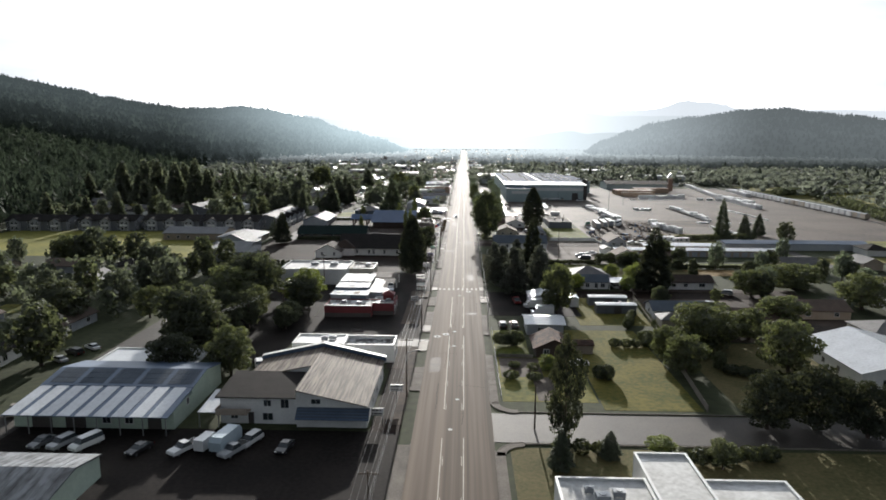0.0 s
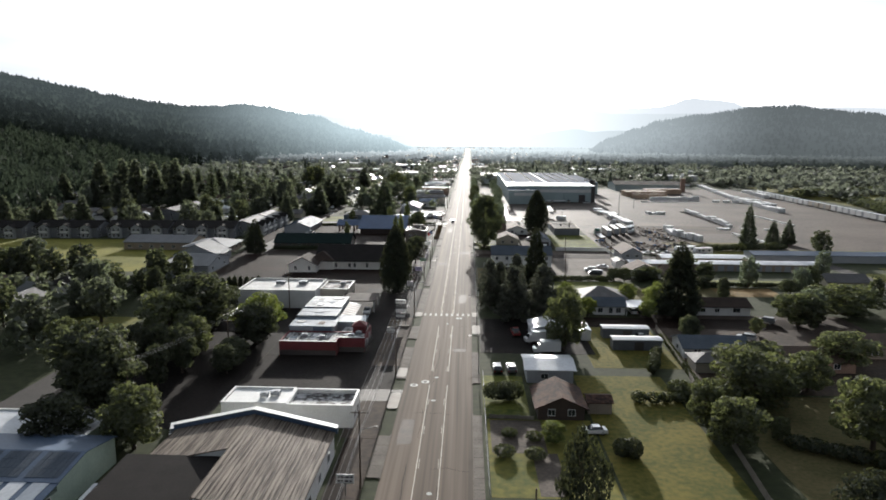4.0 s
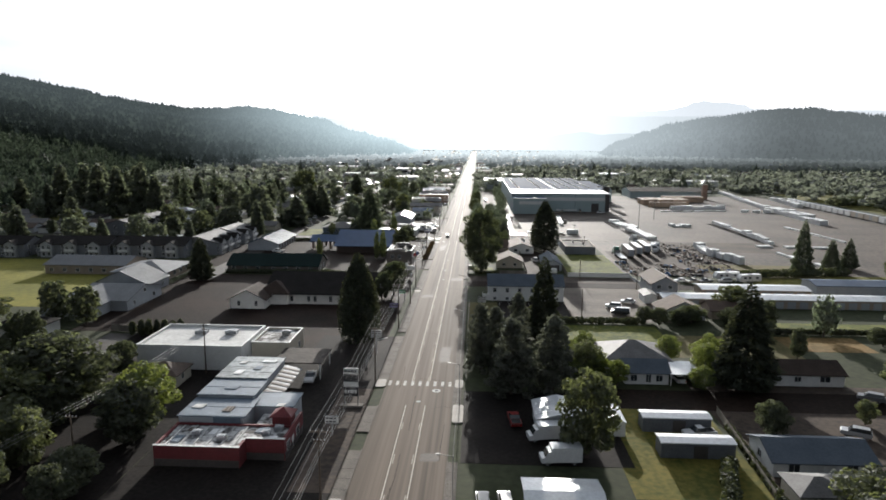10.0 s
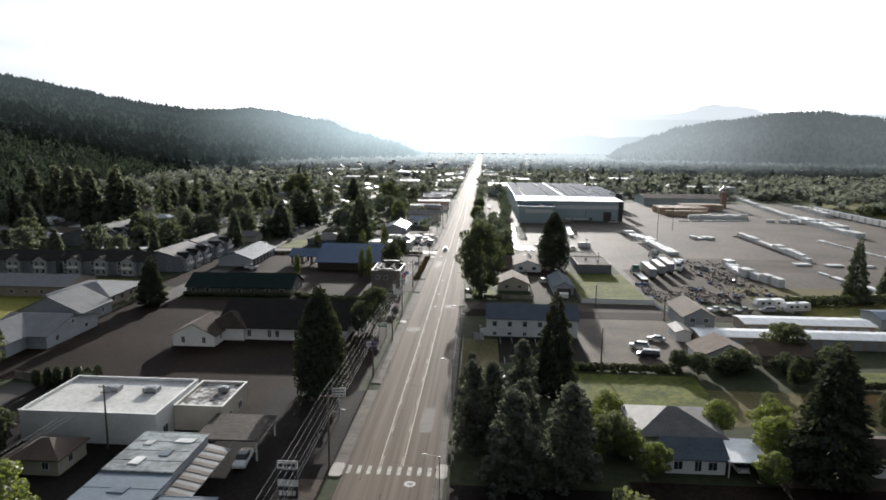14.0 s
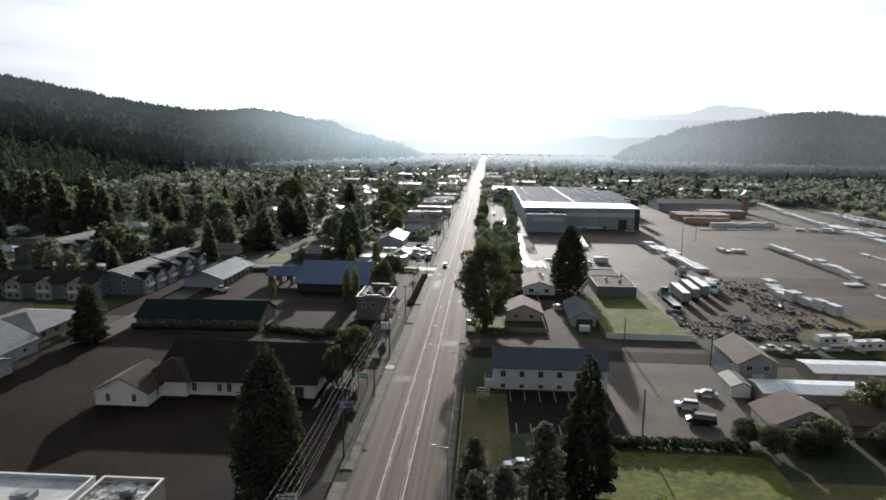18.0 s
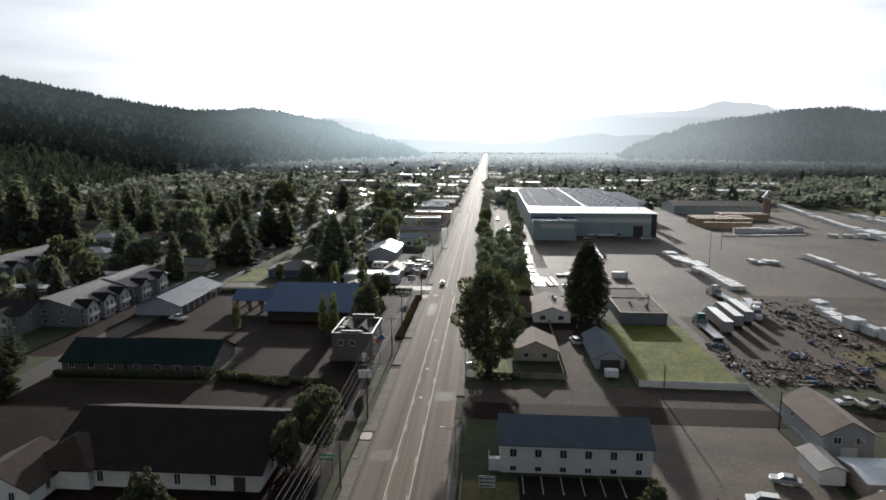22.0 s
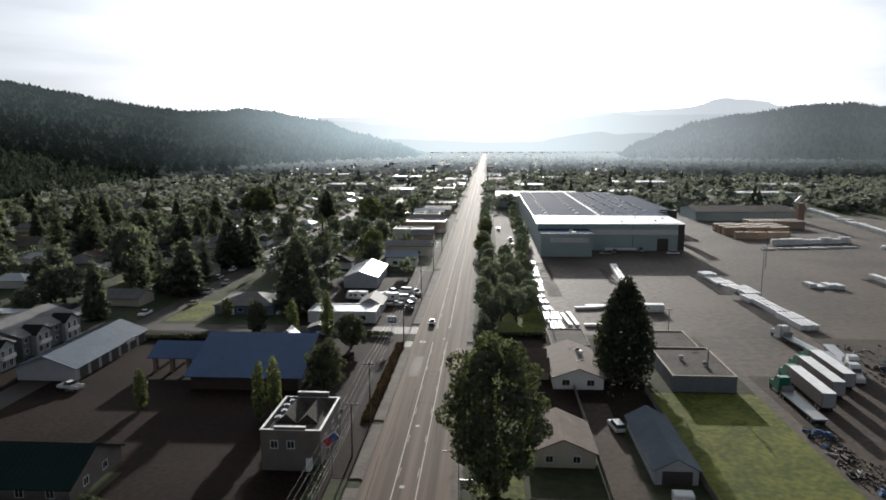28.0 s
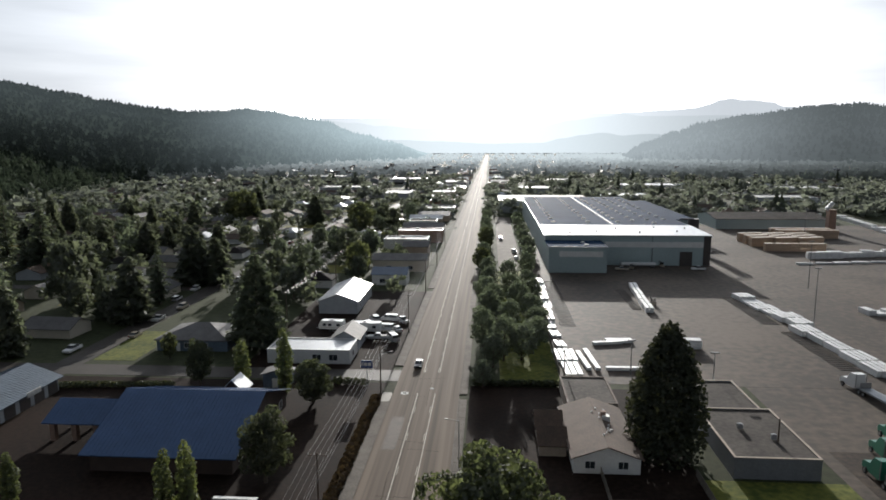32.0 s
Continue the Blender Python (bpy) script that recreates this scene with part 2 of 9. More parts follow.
M["brown_shingle"] = material("brown_asphalt_shingles", (0.115, 0.078, 0.056), 0.9, second=(0.06, 0.042, 0.032), big=0.35, fine=3.5, bump=0.5, bump_scale=7, spread=0.25)
M["tan_shingle"] = material("tan_asphalt_shingles", (0.20, 0.152, 0.122), 0.9, second=(0.115, 0.088, 0.07), big=0.35, fine=3.5, bump=0.5, bump_scale=7, spread=0.1, specular=0.2)
M["church_shingle"] = material("dark_brown_shingles", (0.055, 0.038, 0.030), 0.95, second=(0.028, 0.020, 0.016), big=0.35, fine=3.5, bump=0.5, bump_scale=7, specular=0.2)
M["rust_shingle"] = material("rusty_brown_patched_roof", (0.105, 0.058, 0.042), 0.9, second=(0.03, 0.02, 0.017), big=0.35, fine=1.5, bump=0.4, contrast=1.6, specular=0.15)
M["new_concrete"] = material("new_pale_concrete", (0.42, 0.385, 0.34), 0.85, second=(0.30, 0.275, 0.24), big=0.3, fine=4.0, bump=0.1, world_space=True)
M["white_metal"] = material("white_sheet_metal_roof", (0.62, 0.64, 0.66), 0.42, 0.1, specular=0.4, second=(0.46, 0.475, 0.49), big=0.25, fine=2, bump=0.12, spread=0.06)
M["bare_metal"] = material("galvanised_sheet_roof", (0.33, 0.345, 0.36), 0.45, 0.3, second=(0.245, 0.255, 0.265), big=0.3, fine=2.5, bump=0.15, spread=0.12)
M["rusty_metal"] = material("rust_streaked_sheet_roof", (0.215, 0.18, 0.145), 0.75, 0.0, second=(0.045, 0.034, 0.027), big=2.8, fine=6, bump=0.15, stretch=(1, 0.035, 1), contrast=2.0, specular=0.12)
M["pale_blue_metal"] = material("pale_blue_sheet_metal", (0.125, 0.165, 0.21), 0.6, 0.0, second=(0.085, 0.115, 0.15), big=0.3, fine=2, bump=0.12, specular=0.35)
M["patched_metal"] = material("dark_patched_sheet_roof", (0.20, 0.215, 0.23), 0.7, second=(0.055, 0.06, 0.065), big=0.5, fine=1.2, bump=0.15, stretch=(1, 0.25, 1), contrast=1.6)
M["dull_metal"] = material("dull_grey_sheet_roof", (0.175, 0.182, 0.19), 0.6, 0.0, second=(0.115, 0.12, 0.126), big=0.3, fine=2.5, bump=0.15, spread=0.12, specular=0.3)
M["aged_metal"] = material("aged_patchy_sheet_roof", (0.25, 0.285, 0.29), 0.55, 0.0, second=(0.09, 0.105, 0.11), big=0.3, fine=1.1, bump=0.15, contrast=1.5)
M["blue_metal"] = material("blue_grey_sheet_metal", (0.085, 0.125, 0.195), 0.5, 0.1, second=(0.055, 0.085, 0.135), big=0.3, fine=2, bump=0.12)
# for walls in deep shade: the shade is put into this dark colour
M["shade_wall"] = material("dark_brown_wall_with_shade", (0.075, 0.052, 0.043), 0.9, second=(0.05, 0.036, 0.03), big=0.5, fine=5, bump=0.2)
M["bank_blue"] = material("deep_blue_standing_seam", (0.055, 0.105, 0.215), 0.55, 0.0, second=(0.042, 0.082, 0.17), big=0.3, fine=2, bump=0.1, specular=0.3)
M["slate_blue"] = material("slate_blue_shingles", (0.105, 0.125, 0.15), 0.85, second=(0.07, 0.085, 0.105), big=0.3, fine=3, bump=0.4, specular=0.15)
M["green_roof"] = material("green_sheet_roof", (0.009, 0.024, 0.022), 0.8, 0.0, second=(0.006, 0.016, 0.015), big=0.2, fine=2, bump=0.15, specular=0.12)
# shed siding with the shade of the fronts mixed into its grey
M["shed_wall"] = material("grey_siding_darkened_for_shade", (0.13, 0.14, 0.15), 0.8, second=(0.085, 0.09, 0.10), big=0.4, fine=3, bump=0.15, spread=0.1)
M["stained_membrane"] = material("stained_white_roof", (0.55, 0.55, 0.54), 0.8, second=(0.07, 0.062, 0.058), big=0.35, fine=1.1, bump=0.2, contrast=2.2, specular=0.2)
M["membrane"] = material("white_roof_membrane", (0.62, 0.62, 0.60), 0.75, specular=0.25, second=(0.40, 0.395, 0.38), big=0.2, fine=1.2, bump=0.2, contrast=1.2, spread=0.1)
M["grey_membrane"] = material("grey_tar_roof", (0.09, 0.078, 0.068), 0.9, second=(0.04, 0.035, 0.031), big=0.2, fine=1.4, bump=0.3, contrast=1.3, spread=0.15, specular=0.12)
M["solar_roof"] = material("dark_blue_grey_roof_sheet", (0.026, 0.056, 0.110), 0.9, second=(0.016, 0.036, 0.075), big=0.06, fine=0.8, bump=0.1, specular=0.02)
M["worn_paint"] = material("worn_crosswalk_paint", (0.55, 0.52, 0.47), 0.85, second=(0.26, 0.24, 0.21), big=0.7, fine=5.0, world_space=True, bump=0.1, contrast=1.3, specular=0.2)
M["patch"] = material("asphalt_repair", (0.112, 0.090, 0.072), 0.8, second=(0.062, 0.052, 0.044), big=0.5, fine=2.5, bump=0.2, bump_scale=20, world_space=True, specular=0.18)
M["glass"] = glass("window_glass")
M["wood_pole"] = material("weathered_pole_timber", (0.12, 0.088, 0.062), 0.9, second=(0.07, 0.052, 0.04), big=1, fine=6, stretch=(4, 4, 0.4))
M["fence_wood"] = material("weathered_fence_boards", (0.2, 0.185, 0.15), 0.9, second=(0.13, 0.108, 0.09), big=0.6, fine=4, spread=0.2)
M["steel"] = material("galvanised_steel", (0.30, 0.30, 0.30), 0.5, 0.5, bump=0.05)
M["black"] = material("black_rubber", (0.02, 0.02, 0.02), 0.75, bump=0.1)
M["wire"] = material("aluminium_cable", (0.34, 0.33, 0.31), 0.4, 0.5, bump=0)
M["bark"] = material("grey_brown_bark", (0.10, 0.078, 0.06), 0.95, second=(0.055, 0.043, 0.035), big=1, fine=5, bump=0.6, stretch=(3, 3, 0.6))
M["wrap"] = material("white_lumber_wrap", (0.80, 0.80, 0.79), 0.5, second=(0.58, 0.58, 0.565), big=0.6, fine=3, bump=0.2, spread=0.09)
M["lumber"] = material("fresh_sawn_lumber", (0.47, 0.35, 0.25), 0.8, second=(0.34, 0.245, 0.17), big=0.6, fine=6, bump=0.3, stretch=(1, 1, 4), spread=0.12)
M["leaf"] = foliage("broad_leaf", (0.112, 0.126, 0.066), (0.072, 0.083, 0.045), 0.54, 0.04, 0.65, 0.28, (1.35, 1.34, 0.82, 1))
M["leaf_pale"] = foliage("pale_broad_leaf", (0.135, 0.165, 0.055), (0.085, 0.108, 0.038), 0.52)
M["leaf_dark"] = foliage("dark_broad_leaf", (0.075, 0.085, 0.053), (0.05, 0.058, 0.038), 0.5, 0.03, 0.65, 0.28, (1.3, 1.3, 0.85, 1))
M["needle"] = foliage("conifer_needles", (0.105, 0.125, 0.088), (0.07, 0.085, 0.06), 0.48, 0.03, 0.65, 0.35, (1.25, 1.25, 0.9, 1))
M["needle_dark"] = foliage("dark_evergreen_needles", (0.056, 0.064, 0.046), (0.034, 0.04, 0.03), 0.26, 0.010, 0.7, 0.3)
M["needle_soft"] = foliage("soft_grey_green_needles", (0.105, 0.112, 0.086), (0.066, 0.071, 0.056), 0.5, 0.04, 0.7, 0.35, (1.2, 1.2, 1.0, 1))
# paler, greyer leaf: haze over the distant town is put into its colour
M["far_leaf"] = foliage("distant_leaf_haze_paled", (0.16, 0.175, 0.14), (0.11, 0.12, 0.098), 0.55, 0.08, 0.7, 0.25, (1.1, 1.12, 1.0, 1))
M["garden_leaf"] = foliage("shaded_garden_leaf", (0.11, 0.123, 0.088), (0.07, 0.08, 0.058), 0.54, 0.045, 0.65, 0.26, (1.2, 1.22, 0.92, 1))
M["poplar_pale"] = foliage("poplar_leaf", (0.125, 0.145, 0.065), (0.075, 0.09, 0.042), 0.5, 0.03, 0.6, 0.35, (1.3, 1.3, 0.8, 1))
M["poplar_leaf"] = foliage("grey_green_tall_leaf", (0.088, 0.102, 0.058), (0.05, 0.06, 0.036), 0.5, 0.03, 0.6, 0.4, (1.3, 1.3, 0.8, 1))
M["town_leaf"] = foliage("garden_tree_leaf", (0.13, 0.15, 0.102), (0.085, 0.1, 0.068), 0.55, 0.07, 0.65, 0.32, (1.12, 1.18, 0.95, 1))
M["forest"] = foliage("shaded_conifer_forest", (0.048, 0.062, 0.044), (0.028, 0.038, 0.027), 0.35, 0.006, 0.5, 0.35, (1.0, 1.0, 0.9, 1))
M["brown_shrub"] = foliage("dry_brown_shrub", (0.075, 0.052, 0.036), (0.042, 0.032, 0.024), 0.3, 0.01, 0.7)
M["shrub"] = foliage("hedge_leaf", (0.056, 0.066, 0.034), (0.032, 0.04, 0.022), 0.38)

# ---- building kit ----


class Geo:
    """A mesh in the making."""

    def __init__(self):
        self.v, self.f = [], []

    def box(self, x0, x1, y0, y1, z0, z1):
        n = len(self.v)
        self.v += [(x0, y0, z0), (x1, y0, z0), (x1, y1, z0), (x0, y1, z0), (x0, y0, z1), (x1, y0, z1), (x1, y1, z1), (x0, y1, z1)]
        self.f += [tuple(n + i for i in q) for q in ((3, 2, 1, 0), (4, 5, 6, 7), (0, 1, 5, 4), (1, 2, 6, 5), (2, 3, 7, 6), (3, 0, 4, 7))]
        return self

    def prism(self, face, along):
        """A closed polygon (counter-clockwise seen against along) swept by the vector along."""
        n, k = len(self.v), len(face)
        self.v += [tuple(p) for p in face] + [tuple(a + b for a, b in zip(p, along)) for p in face]
        self.f += [tuple(range(n + k - 1, n - 1, -1)), tuple(range(n + k, n + 2 * k))]
        self.f += [(n + i, n + (i + 1) % k, n + k + (i + 1) % k, n + k + i) for i in range(k)]
        return self

    def slab(self, a, b, c, d, thick):
        """A sheet with four corners and a thickness, downwards."""
        n = len(self.v)
        self.v += [tuple(p) for p in (a, b, c, d)] + [(p[0], p[1], p[2] - thick) for p in (a, b, c, d)]
        self.f += [(n, n + 1, n + 2, n + 3), (n + 7, n + 6, n + 5, n + 4)] + [(n + (i + 1) % 4, n + i, n + 4 + i, n + 4 + (i + 1) % 4) for i in range(4)]
        return self

    def poly(self, *pts):
        n = len(self.v)
        self.v += [tuple(p) for p in pts]
        self.f.append(tuple(range(n, n + len(pts))))
        return self

    def tube(self, p0, p1, r0, r1=None, n=8, caps=True):
        r1 = r0 if r1 is None else r1
        p0, p1 = Vector(p0), Vector(p1)
        d = (p1 - p0).normalized()
        u = d.cross(Vector((0, 0, 1)) if abs(d.z) < 0.9 else Vector((1, 0, 0))).normalized()
        w = d.cross(u)
        k = len(self.v)
        for p, r in ((p0, r0), (p1, r1)):
            for i in range(n):
                a = 2 * math.pi * i / n
                self.v.append(tuple(p + u * (r * math.cos(a)) + w * (r * math.sin(a))))
        self.f += [(k + i, k + (i + 1) % n, k + n + (i + 1) % n, k + n + i) for i in range(n)]
        if caps:
            self.f += [tuple(range(k + n - 1, k - 1, -1)), tuple(range(k + n, k + 2 * n))]
        return self

    def mesh(self, name, mat, smooth=False):
        me = bpy.data.meshes.new(name)
        me.from_pydata(self.v, [], self.f)
        if mat:
            me.materials.append(mat)
        if smooth:
            me.polygons.foreach_set("use_smooth", [True] * len(me.polygons))
        me.update()
        return me


def part(name, geo, mat, parent, label="", at=None):
    """One mesh object under a thing or a part."""
    me = geo if isinstance(geo, bpy.types.Mesh) else geo.mesh(name, mat)
    ob = new(name, me)
    ob.parent = parent
    if at is not None:
        ob.matrix_basis = at
    return tagged(ob, label)


def thing(name, label, category, at=None, group="", kind=""):
    """An Empty at the base of a thing."""
    ob = new(name)
    ob.empty_display_size = 0.5
    if at is not None:
        ob.matrix_basis = at
    return tagged(ob, label, category, group, kind)


def single(name, geo, mat, label, category, at=None, group="", kind=""):
    """A thing that is one mesh."""
    ob = new(name, geo if isinstance(geo, bpy.types.Mesh) else geo.mesh(name, mat))
    if at is not None:
        ob.matrix_basis = at
    return tagged(ob, label, category, group, kind)


WINDOWS = {}


def window_meshes(w, h):
    key = (round(w, 2), round(h, 2))
    if key not in WINDOWS:
        g = Geo()
        b = 0.09
        g.box(-w / 2 - b, -w / 2, -0.07, 0, -b, h + b).box(w / 2, w / 2 + b, -0.07, 0, -b, h + b)
        g.box(-w / 2, w / 2, -0.07, 0, -b, 0).box(-w / 2, w / 2, -0.07, 0, h, h + b)
        g.box(-0.025, 0.025, -0.05, 0, 0, h)
        WINDOWS[key] = (g.mesh("window", M["trim"]), Geo().box(-w / 2, w / 2, -0.02, 0, 0, h).mesh("pane", M["glass"]))
    return WINDOWS[key]


SIDES = {"S": 0, "E": 90, "N": 180, "W": 270}


def face_pose(side, along, z, x0, x1, y0, y1):
    """The pose of something on an outer wall: along is metres from the wall's left end, seen from outside."""
    if side == "S":
        return pose(x0 + along, y0, z, 0, 0, 0)
    if side == "N":
        return pose(x1 - along, y1, z, 0, 0, 180)
    if side == "E":
        return pose(x1, y0 + along, z, 0, 0, 90)
    return pose(x0, y1 - along, z, 0, 0, 270)


def add_windows(owner, spots, x0, x1, y0, y1):
    """spots: (side, along, sill height, width, height)."""
    for side, along, z, w, h in spots:
        frame_mesh, pane_mesh = window_meshes(w, h)
        ob = part("window", frame_mesh, None, owner, at=face_pose(side, along, z, x0, x1, y0, y1))
        part("pane", pane_mesh, None, ob, "dark glass pane")


DOORS = {}


def add_doors(owner, spots, x0, x1, y0, y1, mat="trim"):
    """spots: (side, along, width, height)."""
    for side, along, w, h in spots:
        key = (w, h, mat)
        if key not in DOORS:
            g = Geo().box(-w / 2, w / 2, -0.05, 0, 0, h)
            for i in range(max(1, int(h / 0.6))):
                g.box(-w / 2 + 0.1, w / 2 - 0.1, -0.07, -0.05, 0.12 + i * 0.6, 0.6 + i * 0.6)
            DOORS[key] = g.mesh("door", M[mat])
        part("door", DOORS[key], None, owner, at=face_pose(side, along, 0.02, x0, x1, y0, y1))


def gable_roof(x0, x1, y0, y1, h, rise, axis, over=0.5, thick=0.18):
    """Two pitches with eaves, one folded sheet. axis: the ridge's direction."""
    g = Geo()
    if axis == "y":
        xm = (x0 + x1) / 2
        ze = h - rise / (xm - x0) * over
        g.prism([(x0 - over, y0 - over, ze), (xm, y0 - over, h + rise), (x1 + over, y0 - over, ze), (x1 + over, y0 - over, ze + thick), (xm, y0 - over, h + rise + thick), (x0 - over, y0 - over, ze + thick)], (0, y1 - y0 + 2 * over, 0))
    else:
        t = gable_roof(y0, y1, -x1, -x0, h, rise, "y", over, thick)
        g.v, g.f = [(-p[1], p[0], p[2]) for p in t.v], t.f
    return g


def roof_seams(x0, x1, y0, y1, h, rise, axis, step, over=0.5, thick=0.18):
    """The raised seams of a sheet metal roof."""
    g = Geo()
    if axis == "y":
        xm = (x0 + x1) / 2
        ze = h - rise / (xm - x0) * over + thick
        n = int((y1 - y0 + 2 * over) / step)
        for xe in (x0 - over, x1 + over):
            for i in range(n + 1):
                y = y0 - over + i * (y1 - y0 + 2 * over - 0.06) / n
                q = [(xe, y, ze + 0.05), (xe, y + 0.06, ze + 0.05), (xm, y + 0.06, h + rise + thick + 0.05), (xm, y, h + rise + thick + 0.05)]
                g.slab(*(q if xe > xm else q[::-1]), 0.06)
    else:
        t = roof_seams(y0, y1, -x1, -x0, h, rise, "y", step, over, thick)
        g.v, g.f = [(-p[1], p[0], p[2]) for p in t.v], t.f
    return g


def hip_roof(x0, x1, y0, y1, h, rise, over=0.5, thick=0.18):
    g = Geo()
    x0, x1, y0, y1 = x0 - over, x1 + over, y0 - over, y1 + over
    w, d = x1 - x0, y1 - y0
    z = h + thick
    if w >= d:
        r0, r1 = (x0 + d / 2, (y0 + y1) / 2, z + rise), (x1 - d / 2, (y0 + y1) / 2, z + rise)
        a, b, c, e = (x0, y0, z), (x1, y0, z), (x1, y1, z), (x0, y1, z)
    else:
        r0, r1 = ((x0 + x1) / 2, y0 + w / 2, z + rise), ((x0 + x1) / 2, y1 - w / 2, z + rise)
        a, b, c, e = (x1, y0, z), (x1, y1, z), (x0, y1, z), (x0, y0, z)
    g.poly(a, b, r1, r0).poly(b, c, r1).poly(c, e, r0, r1).poly(e, a, r0)
    g.box(x0, x1, y0, y1, h, h + thick)
    return g


def gable_walls(x0, x1, y0, y1, h, rise, axis):
    g = Geo()
    if axis == "y":
        xm = (x0 + x1) / 2
        g.prism([(x0, y0, 0), (x1, y0, 0), (x1, y0, h), (xm, y0, h + rise), (x0, y0, h)], (0, y1 - y0, 0))
    else:
        ym = (y0 + y1) / 2
        g.prism([(x0, y0, 0), (x0, y0, h), (x0, ym, h + rise), (x0, y1, h), (x0, y1, 0)], (x1 - x0, 0, 0))
    return g


def house(label, x0, x1, y0, y1, h=2.7, rise=2.0, roof="gable", axis="x", wall="white_wall", top="shingle", windows=(), doors=(), over=0.5, name="house", category="house", ribs=0.0,
          chimney=None, turn=0, group="", door_mat="trim"):
    """A building with pitched roof; x0..y1 in world metres."""
    cx, cy = (x0 + x1) / 2, (y0 + y1) / 2
    ob = thing(name, label, category, pose(cx, cy, 0, 0, 0, turn), group)
    a, b, c, d = x0 - cx, x1 - cx, y0 - cy, y1 - cy
    if roof == "hip":
        part("wall", Geo().box(a, b, c, d, 0, h), M[wall], ob)
        part("roof", hip_roof(a, b, c, d, h, rise, over), M[top], ob)
    else:
        part("wall", gable_walls(a, b, c, d, h, rise, axis), M[wall], ob)
        part("roof", gable_roof(a, b, c, d, h, rise, axis, over), M[top], ob)
        if ribs:
            tagged(part("roof_seams", roof_seams(a, b, c, d, h, rise, axis, ribs, over), M[top], ob), kind="stuff")
    add_windows(ob, windows, a, b, c, d)
    add_doors(ob, doors, a, b, c, d, door_mat)
    if chimney:
        part("chimney", Geo().box(chimney[0] - cx - 0.4, chimney[0] - cx + 0.4, chimney[1] - cy - 0.4, chimney[1] - cy + 0.4, h, h + rise + 0.9), M["brick_wall"], ob)
    return ob


def roof_unit(g_owner, x, y, z, w=1.6, d=1.2, h=0.9):
    """A rooftop air unit on curbs."""
    g = Geo().box(x - w / 2, x + w / 2, y - d / 2, y + d / 2, z + 0.2, z + h)
    g.box(x - w / 2 + 0.1, x - w / 2 + 0.25, y - d / 2, y + d / 2, z, z + 0.2).box(x + w / 2 - 0.25, x + w / 2 - 0.1, y - d / 2, y + d / 2, z, z + 0.2)
    g.tube((x, y, z + h), (x, y, z + h + 0.12), min(w, d) * 0.38, n=12)
    return part("air_unit", g, M["bare_metal"], g_owner, "grey rooftop air unit")


def flat_building(label, x0, x1, y0, y1, h, wall="white_wall", top="membrane", parapet=0.5, name="commercial_building", category="building", units=(), windows=(), doors=(), cap="trim", group=""):
    cx, cy = (x0 + x1) / 2, (y0 + y1) / 2
    ob = thing(name, label, category, pose(cx, cy, 0), group)
    a, b, c, d = x0 - cx, x1 - cx, y0 - cy, y1 - cy
    t = 0.3
    g = Geo().box(a, b, c, c + t, 0, h).box(a, b, d - t, d, 0, h).box(a, a + t, c + t, d - t, 0, h).box(b - t, b, c + t, d - t, 0, h)
    part("wall", g, M[wall], ob)
    part("roof", Geo().box(a + t, b - t, c + t, d - t, h - parapet - 0.25, h - parapet), M[top], ob)
    g = Geo().box(a - 0.06, b + 0.06, c - 0.06, c + t + 0.04, h, h + 0.1).box(a - 0.06, b + 0.06, d - t - 0.04, d + 0.06, h, h + 0.1)
    g.box(a - 0.06, a + t + 0.04, c + t + 0.04, d - t - 0.04, h, h + 0.1).box(b - t - 0.04, b + 0.06, c + t + 0.04, d - t - 0.04, h, h + 0.1)
    part("coping", g, M[cap], ob)
    for ux, uy, uw in units:
        roof_unit(ob, ux - cx, uy - cy, h - parapet, uw, uw * 0.75)
    add_windows(ob, windows, a, b, c, d)
    add_doors(ob, doors, a, b, c, d)
    return ob

# ---- ground ----


SHEETS = []


def ground_z(x, y):
    """The height of the paving or turf under a point."""
    return max([z for a, b, c, d, z in SHEETS if a <= x <= b and c <= y <= d] + [0.0])


def sheet(name, x0, x1, y0, y1, z, mat, label, category="ground", lip=0.3):
    """A slab of paving or turf, its top at z."""
    SHEETS.append((x0, x1, y0, y1, z))
    return single(name, Geo().box(x0, x1, y0, y1, z - lip, z), M[mat], label, category, kind="structure")


def ring_ground():
    g = Geo()
    n = 48
    rings = [0, 300, 900, 1800, 3000, 4900]
    g.v.append((0, 300, 0))
    for r in rings[1:]:
        for i in range(n):
            a = 2 * math.pi * i / n
            g.v.append((r * math.cos(a), 300 + r * math.sin(a), 0))
    for i in range(n):
        g.f.append((0, 1 + i, 1 + (i + 1) % n))
    for k in range(len(rings) - 2):
        o, p = 1 + k * n, 1 + (k + 1) * n
        for i in range(n):
            g.f.append((o + i, p + i, p + (i + 1) % n, o + (i + 1) % n))
    return g


single("ground", ring_ground(), M["ground"], "dry grass and bare soil over a wide valley floor", "ground", kind="structure")

ROAD_L, ROAD_R = -7.0, 7.0
sheet("road", ROAD_L, ROAD_R, -60, 3400, 0.06, "asphalt", "straight five lane asphalt main road with polished wheel tracks", "road")
sheet("road", 7, 150, 114.8, 126.6, 0.055, "side_asphalt", "grey asphalt side street meeting the main road", "road")
sheet("road", 7, 110, 323, 331, 0.055, "lot", "asphalt access road beside the gravel lot", "road")
sheet("road", -91, -84, 330, 900, 0.055, "side_asphalt", "narrow residential street under trees", "road")
sheet("road", -230, -7, 431, 438, 0.05, "side_asphalt", "residential cross street", "road")
sheet("road", -83, -76, 60, 260, 0.05, "side_asphalt", "gravelly back street between shops and houses", "road")
